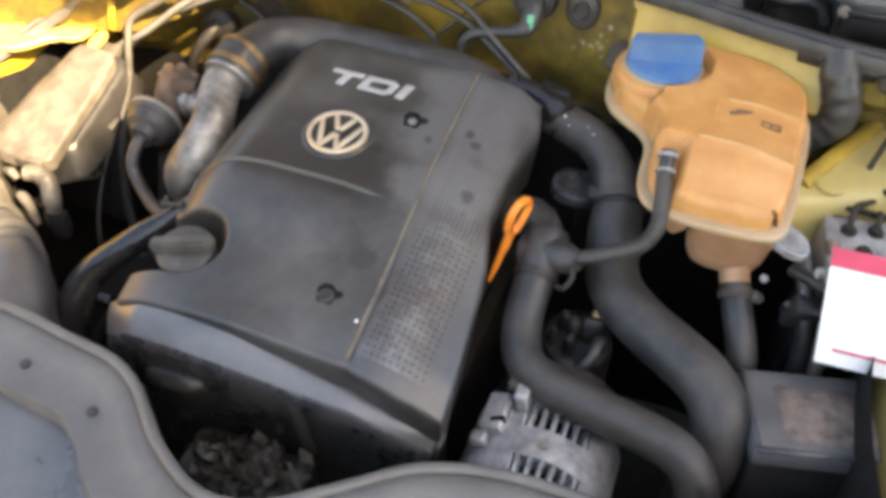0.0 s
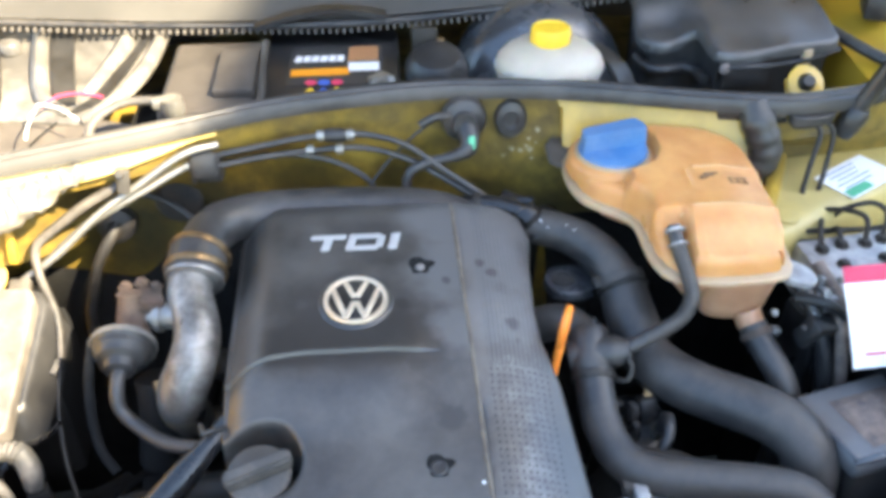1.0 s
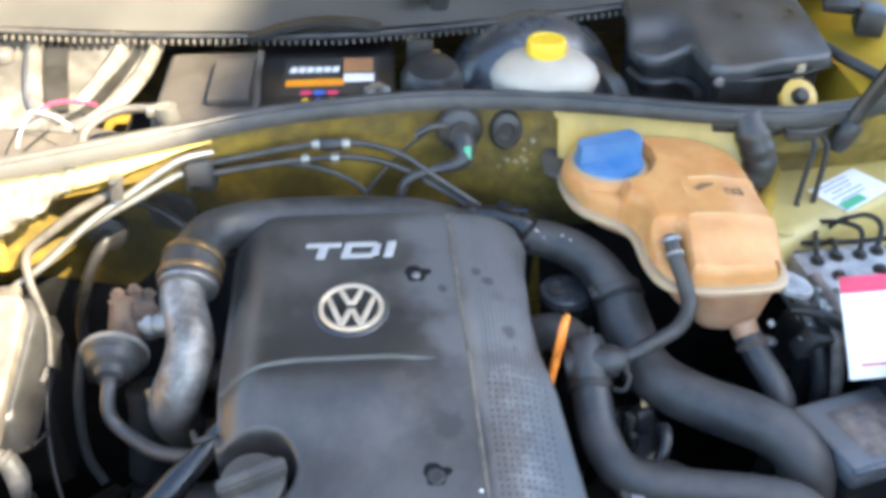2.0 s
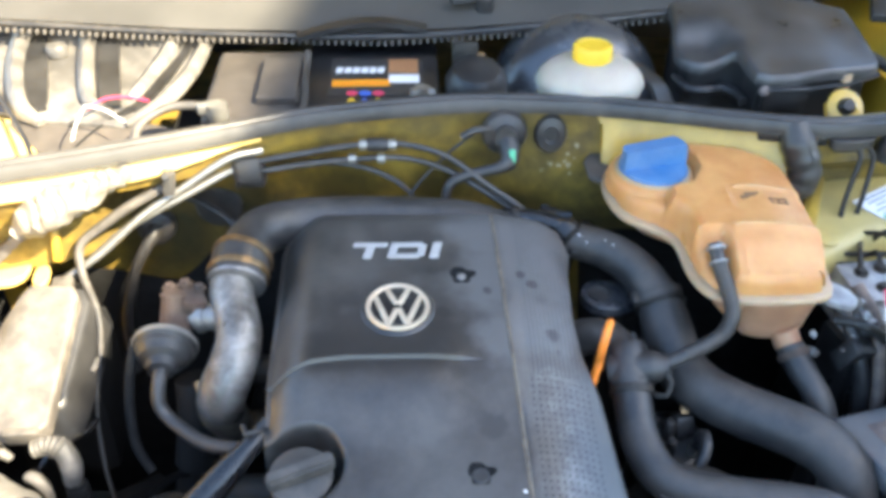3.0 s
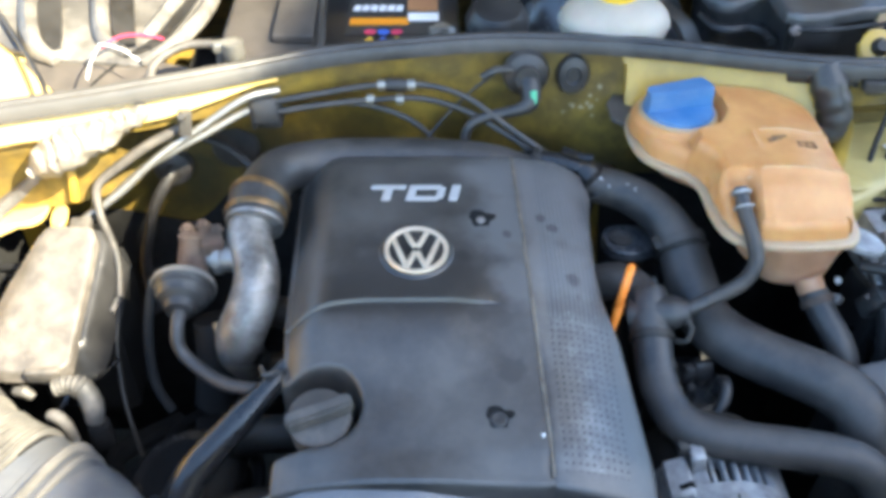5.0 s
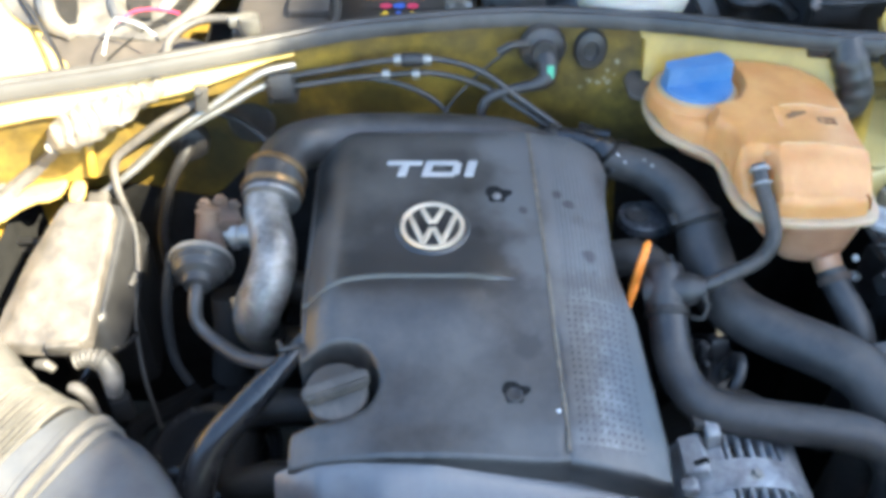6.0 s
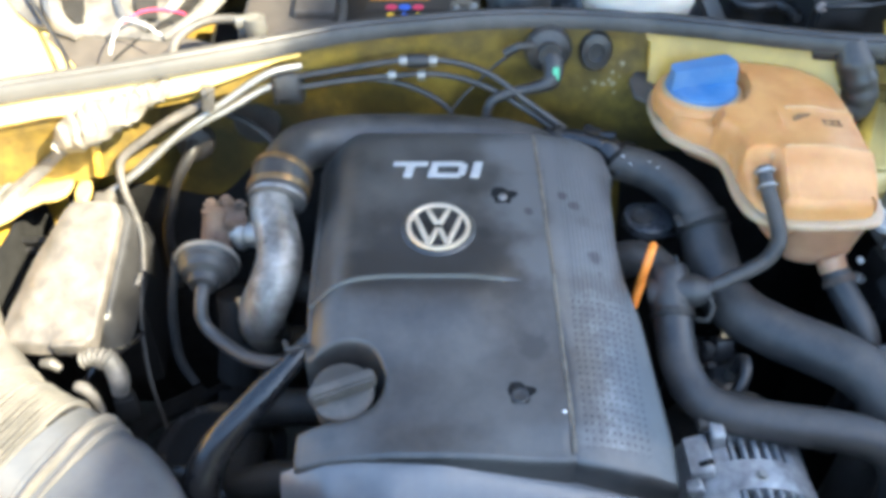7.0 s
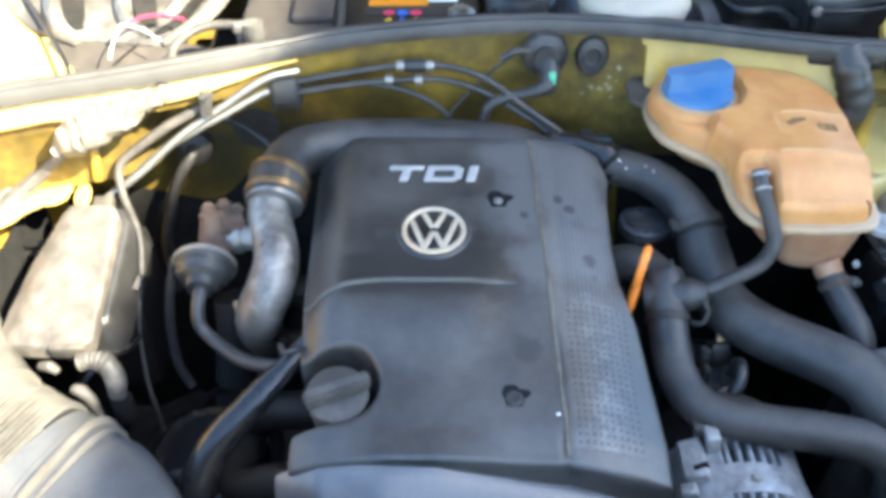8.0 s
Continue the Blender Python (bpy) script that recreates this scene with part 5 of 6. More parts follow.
    part("blanking_disc", lathe([(0.013, 0.0), (0.0125, 0.0022), (0.010, 0.003), (0.004, 0.0032)], pose(0.418, 0.672, 0.9245), 28), M_WING, thing("wing_plug", (0.418, 0.672, 0.92), "dusty yellow round plug on the strut tower", "plug"))
    # wing details
    st = thing("wing_sticker", (0.55, 0.70, 0.93), "white information sticker with a green corner on yellow paint", "sticker")
    sm = pose(0.515, 0.732, 0.9302, 0, -2.4, 30)
    part("paper", box((0.076, 0.048, 0.0008), sm, 0), M_PAPER, st, smooth=False)
    part("green_patch", box((0.034, 0.011, 0.0008), sm @ pose(-0.019, -0.0165, 0.0008), 0), M_GREEN, st, smooth=False)
    for k in range(5):
        part("print_bar", box((0.050 - 0.009 * (k % 3), 0.0016, 0.0006), sm @ pose(-0.008, 0.018 - 0.0066 * k, 0.0008), 0), M_TEXT, st, smooth=False)
    rod = thing("bonnet_strut", (0.50, 0.752, 0.99), "black gas strut holding the bonnet open", "gas strut")
    part("tube", tube([(0.500, 0.752, 0.985), (0.512, 0.748, 1.02), (0.56, 0.73, 1.16), (0.62, 0.71, 1.33), (0.66, 0.70, 1.62)], 0.0085, 14), M_BLACK, rod)
    part("end_fitting", lathe([(0.010, -0.012), (0.013, 0.0), (0.013, 0.018), (0.010, 0.022)], aim((0.500, 0.752, 0.98), (0.2, -0.06, 0.6)), 16), M_BLACK, rod)


build_wing_side()


# ---- turbo side ----
def build_turbo_side():
    # rubber charge pipe behind the cover
    pts = [(-0.153, 0.624, 0.918), (-0.151, 0.650, 0.926), (-0.141, 0.688, 0.928), (-0.108, 0.713, 0.924), (-0.05, 0.721, 0.922), (0.02, 0.721, 0.920), (0.075, 0.715, 0.916), (0.11, 0.70, 0.904), (0.125, 0.68, 0.88)]
    th = thing("charge_pipe", (0.0, 0.72, 0.90), "black rubber charge pipe curving behind the engine cover", "pipe")
    part("tube", tube(pts, 0.0238, 22), M_RUBBER, th)
    part("coupler", ring_round(pts, 0.75, 0.0262, 0.034, 0.001), M_RUBBER, th)
    part("brass_band", ring_round(pts, 0.98, 0.0275, 0.0065), M_BRASS, th, "brassy hose clamp")
    part("brass_band", ring_round(pts, 0.38, 0.0275, 0.0065), M_BRASS, th, "brassy hose clamp")
    part("steel_band", ring_round(pts, 0.08, 0.0250, 0.005), M_CAST, th)
    # cast pipe
    eg = thing("cast_inlet_pipe", (-0.16, 0.54, 0.80), "dull cast aluminium inlet pipe", "pipe")
    ep = [(-0.155, 0.636, 0.920), (-0.158, 0.616, 0.912), (-0.151, 0.594, 0.905), (-0.146, 0.572, 0.895), (-0.150, 0.553, 0.880), (-0.159, 0.543, 0.862), (-0.165, 0.545, 0.838), (-0.166, 0.565, 0.80)]
    part("casting", tube(ep, [0.0205, 0.0205, 0.0200, 0.0205, 0.0215, 0.0220, 0.021, 0.020], 28, 0.006), M_PIPE, eg)
    part("side_branch", join(tube([(-0.150, 0.596, 0.900), (-0.175, 0.598, 0.900), (-0.196, 0.600, 0.900)], 0.0135, 16), lathe([(0.016, 0), (0.016, 0.006)], aim((-0.180, 0.598, 0.900), (-1, 0.05, 0)), 18)), M_CAST, eg)
    # exhaust valve with vacuum can
    ev = thing("exhaust_valve", (-0.205, 0.60, 0.86), "rusty exhaust valve with a round black vacuum can", "valve")
    part("body", join(lathe([(0.017, -0.03), (0.019, -0.022), (0.017, 0.0), (0.015, 0.02), (0.017, 0.026), (0.010, 0.031)], aim((-0.205, 0.592, 0.905), (0.05, 0.45, 0.88)) @ Matrix.Scale(0.78, 4), 18), box((0.022, 0.026, 0.020), pose(-0.190, 0.602, 0.915, 10, 15, 20), 0.005)), M_RUST, ev, "rust-coloured cast body")
    for x, y, z in ((-0.209, 0.606, 0.928), (-0.196, 0.610, 0.929), (-0.184, 0.608, 0.925)):
        hexbolt((x, y, z - 0.002), (0, 0.2, 1), 0.0048, M_RUST, ev)
    cm = aim((-0.2135, 0.576, 0.885), (0.05, -0.97, -0.17)) @ Matrix.Scale(0.9, 4)
    can = part("vacuum_can", lathe([(0.020, -0.006), (0.029, -0.003), (0.0315, 0.001), (0.0315, 0.005), (0.0285, 0.0075), (0.0275, 0.013), (0.024, 0.016), (0.023, 0.020), (0.016, 0.024), (0.014, 0.032), (0.007, 0.034), (0.006, 0.038)], cm, 40), M_BLACK, ev, "ribbed black vacuum can")
    part("can_rim", lathe([(0.030, -0.0015), (0.0322, -0.001), (0.0325, 0.002), (0.0322, 0.0048), (0.030, 0.005)], cm, 40), M_DUCT, can)
    hose("vacuum_hose", [(-0.2118, 0.5435, 0.8793), (-0.2122, 0.535, 0.874), (-0.2125, 0.528, 0.863), (-0.2075, 0.522, 0.853), (-0.190, 0.510, 0.845), (-0.169, 0.496, 0.844), (-0.142, 0.485, 0.849), (-0.12, 0.482, 0.856)], 0.0062, "thin black vacuum hose below the can", n=12)
    # matt black gives this steel line the shade of the bay
    hose("steel_oil_line", [(-0.238, 0.575, 0.895), (-0.246, 0.562, 0.862), (-0.252, 0.555, 0.82), (-0.250, 0.545, 0.785), (-0.235, 0.53, 0.768)], 0.0048, "dark steel oil line beside the vacuum can", n=10, material=M_MATT_BLACK)
    # oil filler spout
    sp = thing("oil_separator_pipe", (-0.18, 0.39, 0.78), "glossy black plastic pipe slanting away from the oil cap", "pipe")
    part("tube", tube([(-0.107, 0.478, 0.888), (-0.121, 0.462, 0.878), (-0.150, 0.438, 0.857), (-0.182, 0.413, 0.830), (-0.196, 0.393, 0.80), (-0.203, 0.375, 0.74)], [0.007, 0.009, 0.0125, 0.0142, 0.016, 0.017], 20), M_GLOSS, sp)
    part("clip", join(box((0.022, 0.004, 0.004), pose(-0.116, 0.462, 0.894, 0, 15, 30), 0.001, 1), box((0.004, 0.012, 0.004), pose(-0.126, 0.466, 0.892, 0, 0, 25), 0.001, 1)), M_BLACK, sp)
    # turbo and clutter below, with the bay's shade put into their black
    tb = thing("turbocharger", (-0.22, 0.50, 0.60), "turbocharger housing deep in the bay, coloured black for shade", "turbocharger")
    tm = aim((-0.222, 0.495, 0.69), (0.0, -0.25, 1))
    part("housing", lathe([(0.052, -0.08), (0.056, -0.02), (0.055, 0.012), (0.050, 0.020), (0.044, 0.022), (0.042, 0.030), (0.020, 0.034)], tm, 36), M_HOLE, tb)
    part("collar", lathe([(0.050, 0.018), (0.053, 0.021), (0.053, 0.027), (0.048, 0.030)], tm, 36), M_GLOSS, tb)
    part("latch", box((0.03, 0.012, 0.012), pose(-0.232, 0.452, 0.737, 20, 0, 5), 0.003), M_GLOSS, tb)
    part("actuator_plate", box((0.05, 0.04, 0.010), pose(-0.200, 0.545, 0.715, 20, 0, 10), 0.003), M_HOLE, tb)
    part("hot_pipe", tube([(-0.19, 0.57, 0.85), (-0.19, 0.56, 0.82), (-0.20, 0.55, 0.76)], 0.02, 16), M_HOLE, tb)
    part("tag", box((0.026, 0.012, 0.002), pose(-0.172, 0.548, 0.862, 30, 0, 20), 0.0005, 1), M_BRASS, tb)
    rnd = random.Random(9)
    cl = thing("bay_loom", (-0.2, 0.42, 0.62), "cable loom deep in the engine bay, coloured black for shade", "cable loom")
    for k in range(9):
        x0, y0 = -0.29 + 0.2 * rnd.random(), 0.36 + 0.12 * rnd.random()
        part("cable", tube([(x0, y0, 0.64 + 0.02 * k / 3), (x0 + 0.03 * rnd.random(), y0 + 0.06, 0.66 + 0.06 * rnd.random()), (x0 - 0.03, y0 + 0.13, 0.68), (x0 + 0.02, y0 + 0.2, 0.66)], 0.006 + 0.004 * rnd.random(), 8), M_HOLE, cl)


build_turbo_side()


def build_left_box():
    th = thing("wiring_box", (-0.33, 0.57, 0.76), "dusty black plastic wiring box with a sunlit lid", "wiring box")

    def zf(x, y):
        crest = -0.359 - 0.194 * (0.638 - y)
        return 0.852 + 0.39 * (y - 0.534) - 0.62 * max(0.0, crest - x) - 9.0 * max(0.0, x + 0.322) ** 2 + 0.0008 * noise.noise((x * 60, y * 60, 0.7))

    out = [(-0.396, 0.526), (-0.386, 0.519), (-0.366, 0.5165), (-0.318, 0.5165), (-0.3125, 0.5225), (-0.3125, 0.640), (-0.3165, 0.6475), (-0.354, 0.6490), (-0.362, 0.642), (-0.383, 0.598), (-0.394, 0.555)]
    part("lid", plate(out, zf, 0.006, [(0.0016, -0.0006), (0.0030, -0.0026), (0.0036, -0.006), (0.0036, -0.016)]), M_LID, th, "dust-covered lid")
    base = [(-0.390, 0.552), (-0.375, 0.546), (-0.316, 0.544), (-0.307, 0.550), (-0.305, 0.645), (-0.312, 0.656), (-0.352, 0.657), (-0.376, 0.60)]
    part("case", plate(base, lambda x, y: zf(max(x, -0.37), y) - 0.0125, 0.012, [(0.0015, -0.0008), (0.0045, -0.006), (0.012, -0.026), (0.016, -0.034)]), M_BLACK, th, "dusty flared upper case")
    # skirt coloured near-black for the shade under the lid
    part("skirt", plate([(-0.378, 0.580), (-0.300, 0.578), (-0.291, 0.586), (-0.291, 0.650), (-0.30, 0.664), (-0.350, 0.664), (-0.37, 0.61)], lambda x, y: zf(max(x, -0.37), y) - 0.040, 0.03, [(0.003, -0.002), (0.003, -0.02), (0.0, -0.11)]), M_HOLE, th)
    part("rear_bracket", box((0.02, 0.03, 0.012), pose(-0.335, 0.664, 0.878, 25, 0, 0), 0.003), M_DUSTY, th)
    part("clip", box((0.006, 0.016, 0.012), pose(-0.2935, 0.60, 0.838, 20, 30, 0), 0.002), M_DUSTY, th)
    part("front_tab", box((0.030, 0.008, 0.016), pose(-0.330, 0.5135, 0.838, 10, 0, 3), 0.002), M_DUSTY, th)
    pl = thing("plug_connector", (-0.288, 0.478, 0.80), "pale ribbed plastic plug connector", "connector")
    part("boot", tube([(-0.308, 0.486, 0.852), (-0.296, 0.488, 0.854), (-0.284, 0.486, 0.850), (-0.278, 0.480, 0.838), (-0.280, 0.478, 0.820)], [0.0056, 0.0066, 0.0086, 0.0092, 0.0075], 18, ridge=(0.0040, 0.0022, 0.0, 1.9)), M_PALE_RUBBER, pl)
    part("socket", box((0.018, 0.016, 0.03), pose(-0.279, 0.479, 0.800, 0, 0, 20), 0.004), M_HOLE, pl)
    part("cable_stub", tube([(-0.314, 0.475, 0.830), (-0.308, 0.473, 0.831), (-0.301, 0.470, 0.824), (-0.297, 0.468, 0.805)], [0.0048, 0.0058, 0.0052, 0.004], 10, 0.004), M_PALE_RUBBER, pl)
    part("small_plug", tube([(-0.352, 0.500, 0.832), (-0.343, 0.498, 0.834), (-0.337, 0.497, 0.828)], [0.004, 0.0052, 0.0036], 10, 0.004), M_PALE_RUBBER, pl)
    hose("wiring_cable", [(-0.287, 0.562, 0.806), (-0.292, 0.548, 0.806), (-0.300, 0.532, 0.812), (-0.312, 0.515, 0.815), (-0.325, 0.50, 0.80)], 0.0030, "thin black cable across the box", n=8, material=M_GLOSS)
    for k in range(2):
        hose("wing_pipe", [(-0.50, 0.668, 0.826 - 0.012 * k), (-0.43, 0.664, 0.834 - 0.012 * k), (-0.385, 0.660, 0.838 - 0.012 * k), (-0.35, 0.67, 0.835 - 0.012 * k)], 0.0042, "dark pipe along the inner wing behind the box", n=10, material=M_BLACK, group="pipes along the wing")
    # air duct to the filter
    d = thing("air_duct", (-0.30, 0.36, 0.72), "dusty ribbed black plastic air intake duct", "air duct")
    oval = []
    for k in range(56):
        a = 2 * math.pi * k / 56
        c, w = math.cos(a), math.sin(a)
        oval.append((math.copysign(abs(c) ** 0.6, c), 0.90 * math.copysign(abs(w) ** 0.6, w)))
    up = (0, 0, 1)
    line = [(-0.56, 0.66, 0.806), (-0.50, 0.575, 0.806), (-0.438, 0.492, 0.806), (-0.398, 0.447, 0.806), (-0.372, 0.430, 0.806), (-0.340, 0.413, 0.806), (-0.311, 0.396, 0.806), (-0.282, 0.375, 0.806), (-0.252, 0.345, 0.806), (-0.230, 0.300, 0.806), (-0.218, 0.250, 0.806), (-0.212, 0.20, 0.806)]
    run = [p for p, u in curve(line, 0.0014)]

    def stretch(first, last):
        return [p for p in run if first <= p.x <= last]

    def band(x, wide, low, high, name, material, label=""):
        k = min(range(1, len(run) - 1), key=lambda n: abs(run[n].x - x))
        mid, way = run[k], Vector((0.916, -0.40, 0.0)) * wide
        part(name, tube([mid - way, mid - way * 0.5, mid + way * 0.5, mid + way], [low, high, high, low], step=wide * 0.5, profile=oval, up=up), material, d, label)

    part("neck", tube([run[0]] + stretch(-0.54, -0.384)[::6], 0.0635, step=0.012, profile=oval, up=up), M_DUCT, d, "smooth dusty neck")
    # black core under dusty pale ribs: shade of the grooves as colour
    part("bellows", tube(stretch(-0.39, -0.316)[::4], 0.0545, step=0.008, profile=oval, up=up), M_BLACK, d, "flexible bellows coloured dark for the shade between the ribs")
    for k in range(14):
        big = k in (6, 13)
        band(-0.3805 + 0.0046 * k, 0.0019 if big else 0.0013, 0.0540, 0.0592 if big else 0.0580, "rib", M_DUCT)
    part("sleeve", tube(stretch(-0.318, -0.280)[::4], 0.0568, step=0.008, profile=oval, up=up), M_SCUFF_SKYLIT, d)
    # black groove and pale beads carry the collar's shade and sunlight
    band(-0.2985, 0.0042, 0.0570, 0.0560, "groove", M_BLACK)
    band(-0.2915, 0.0030, 0.0570, 0.0625, "collar_bead", M_DUCT, "bright rounded bead")
    band(-0.2815, 0.0026, 0.0575, 0.0615, "collar_bead", M_DUCT, "bright rounded bead")
    mouth = stretch(-0.281, -0.20)[::6]
    # mirrored sky is part of this duct colour
    part("mouth", tube(mouth, [0.0585] + [0.0600] * (len(mouth) - 1), step=0.008, profile=oval, up=up), M_SCUFF_SKYLIT, d, "smooth duct body, coloured blue-grey for the sky's reflection")


build_left_box()


def build_slam_panel():
    th = thing("front_panel", (0.0, 0.2, 0.86), "dusty grey plastic panel over the radiator with a raised rim", "front panel")
    rear = [(-0.55, 0.285), (-0.38, 0.295), (-0.26, 0.299), (-0.157, 0.298), (-0.100, 0.291), (-0.055, 0.285), (-0.022, 0.268), (0.000, 0.248), (0.022, 0.232), (0.06, 0.215), (0.10, 0.222), (0.145, 0.255), (0.184, 0.284), (0.24, 0.300), (0.32, 0.302), (0.45, 0.31), (0.60, 0.33)]
    rim = [(x, y, 0.890) for x, y in rear]
    prof = [(-1.0, -1.5), (-1.0, 0.0), (-0.7, 0.5), (-0.2, 0.75), (0.3, 0.75), (0.8, 0.55), (1.4, 0.2), (2.4, 0.1), (3.4, 0.05), (3.6, -0.6), (3.4, -1.5)]
    part("rim", tube(rim, 0.012, profile=prof, up=(0, 0, 1), step=0.012), M_PANEL, th, "raised rounded rim")
    part("rim_bead", tube([(x, y + 0.010, z + 0.008) for x, y, z in rim], 0.0042, 10, 0.012), M_PANEL, th, "bright rounded bead on the rim")
    part("field", sheet(lambda u, v: (along([(k / 16, p[0]) for k, p in enumerate(rear)], u), 0.02 + (along([(k / 16, p[1]) for k, p in enumerate(rear)], u) - 0.055) * v, 0.874 - 0.01 * (1 - v)), steps(0, 1, 60), steps(0, 1, 6)), M_SCUFF_SKYLIT, th)
    for x, y in ((-0.115, 0.272), (-0.045, 0.255), (-0.20, 0.285)):
        part("rivet", lathe([(0.004, 0), (0.004, 0.002), (0.0015, 0.0028)], pose(x, y, 0.8915), 12), M_INK, th)
    # oily clump of leaves and harness behind it
    lf = thing("dirt_clump", (0.03, 0.29, 0.76), "dark oily clump of leaves and dirt below the belt cover", "dirt clump", kind="stuff")
    rnd = random.Random(3)
    bms = []
    for k in range(260):
        x, y = 0.034 + max(-0.045, min(0.042, 0.026 * rnd.gauss(0, 1))), 0.304 + 0.012 * rnd.gauss(0, 1)
        long, wide = 0.004 + 0.009 * rnd.random() ** 2, 0.003 + 0.003 * rnd.random()
        bend = rnd.uniform(-0.5, 0.5)
        bm = sheet(lambda u, v: (u * long, v * wide * (1 - 0.8 * abs(u)), bend * long * u * u), steps(-1, 1, 5), steps(-1, 1, 3))
        bm.transform(pose(x, y, 0.788 + 0.018 * rnd.random() + 0.06 * (x - 0.03), rnd.uniform(-60, 60), rnd.uniform(-60, 60), rnd.uniform(0, 180)))
        bms.append(bm)
    part("leaves", join(*bms), M_LEAF, lf, smooth=False)
    part("hose_stub", box((0.11, 0.06, 0.10), pose(0.03, 0.305, 0.745), 0.015), M_OILY_SHADE, lf)


build_slam_panel()


# ---- pipes and fittings on the firewall ----
def build_firewall_fittings():
    b = [(-0.140, 0.752, 0.985), (-0.170, 0.737, 0.985), (-0.212, 0.722, 0.963), (-0.258, 0.708, 0.936), (-0.300, 0.693, 0.903), (-0.337, 0.681, 0.880), (-0.352, 0.674, 0.866), (-0.356, 0.668, 0.84)]
    hose("coolant_pipe", b, 0.0040, "bright metal pipe slanting down beside the firewall", n=12, group="slanting pipes", material=M_STEEL)
    c = [(-0.150, 0.756, 0.970), (-0.180, 0.744, 0.963), (-0.209, 0.730, 0.952), (-0.246, 0.717, 0.937), (-0.278, 0.707, 0.920), (-0.319, 0.695, 0.887), (-0.335, 0.685, 0.873), (-0.340, 0.677, 0.84)]
    hose("coolant_pipe", c, 0.0042, "dull metal pipe slanting down beside the firewall", n=12, group="slanting pipes", material=M_STEEL)
    # one cable in two colours: pale where sunlit, dark in shade
    a = [(-0.226, 0.722, 0.968), (-0.238, 0.718, 0.961), (-0.267, 0.710, 0.948), (-0.296, 0.702, 0.930), (-0.311, 0.697, 0.920), (-0.318, 0.692, 0.913), (-0.319, 0.685, 0.902), (-0.314, 0.672, 0.887), (-0.301, 0.652, 0.874), (-0.294, 0.636, 0.862), (-0.290, 0.610, 0.841)]
    sc = hose("half_lit_cable", a, [0.0050, 0.0050, 0.0050, 0.0050, 0.0048, 0.0044, 0.0042, 0.0040, 0.0036, 0.0032, 0.0028], "cable curving down past the wiring box, coloured pale where lit", n=12, material=M_DUSTY)
    part("core", tube([(-0.294, 0.636, 0.862), (-0.290, 0.610, 0.841), (-0.290, 0.580, 0.817), (-0.285, 0.555, 0.800), (-0.275, 0.525, 0.775), (-0.262, 0.50, 0.74)], 0.0026, 8), M_OILY_SHADE, sc, "lower run of the cable, coloured dark for shade")
    w = thing("pipe_bracket", (-0.155, 0.762, 0.95), "grey clamp bracket holding the pipes to the firewall", "bracket")
    part("clamp", join(box((0.024, 0.006, 0.026), pose(-0.155, 0.745, 0.966, -12, 0, 8), 0.003), box((0.022, 0.016, 0.006), pose(-0.158, 0.752, 0.981, -10, 0, 8), 0.002), box((0.004, 0.010, 0.03), pose(-0.168, 0.748, 0.960), 0.001, 1)), M_RUBBER, w)
    part("rubber_block", box((0.028, 0.02, 0.03), pose(-0.155, 0.762, 0.955), 0.004), M_RUBBER, w)
    w2 = thing("pipe_bracket", (-0.226, 0.735, 0.96), "small steel clip under the seal", "bracket")
    part("clip", join(box((0.012, 0.010, 0.026), pose(-0.226, 0.713, 0.972, 0, 10, 20), 0.002), hexbm((-0.226, 0.708, 0.982))), M_DUSTY, w2)
    # two black fuel lines along the firewall with pale connectors
    for k, z in enumerate((0.980, 0.964)):
        p = [(-0.150, 0.752, 0.972 - 0.012 * k), (-0.10, 0.762, 0.976 - 0.013 * k), (-0.05, 0.770, z), (0.0, 0.772, z), (0.045, 0.768, z - 0.012), (0.085, 0.752, 0.945 - 0.01 * k), (0.125, 0.735, 0.922 - 0.008 * k), (0.15, 0.725, 0.905)]
        th = hose("fuel_line", p, 0.0034, "thin black fuel line clipped along the firewall", n=10, group="fuel lines on the firewall")
        x0 = -0.040 if k == 0 else -0.052
        for dx in (0.0, 0.030):
            part("connector", lathe([(0.0055, -0.004), (0.0062, 0), (0.0055, 0.004)], aim((x0 + dx, 0.7715, z), (1, 0, 0)), 12), M_STEEL, th, "bright quick connector")
        if k == 0:
            part("sleeve", lathe([(0.0066, 0.0), (0.0072, 0.004), (0.0072, 0.018), (0.006, 0.022)], aim((x0 + 0.004, 0.7715, z), (1, 0, 0)), 12), M_BLACK, th)
    hose("sagging_cable", [(-0.135, 0.780, 0.948), (-0.09, 0.785, 0.952), (-0.04, 0.785, 0.945), (0.0, 0.78, 0.925), (0.02, 0.77, 0.90)], 0.0032, "thin black cable sagging under the fuel lines", n=8)
    hose("thin_wire", [(0.075, 0.785, 0.985), (0.05, 0.782, 0.965), (0.02, 0.775, 0.935), (0.0, 0.765, 0.91)], 0.0016, "thin dark wire down the firewall", n=6)
    # brake servo hose grommet with a green mark
    g = thing("vacuum_elbow", (0.110, 0.79, 0.96), "black rubber vacuum elbow with a small green mark", "elbow")
    part("grommet", lathe([(0.024, -0.006), (0.0245, 0.0), (0.022, 0.006), (0.013, 0.010), (0.012, 0.018)], aim((0.108, 0.796, 0.980), (0.0, -1, 0.1)), 30), M_RUBBER, g)
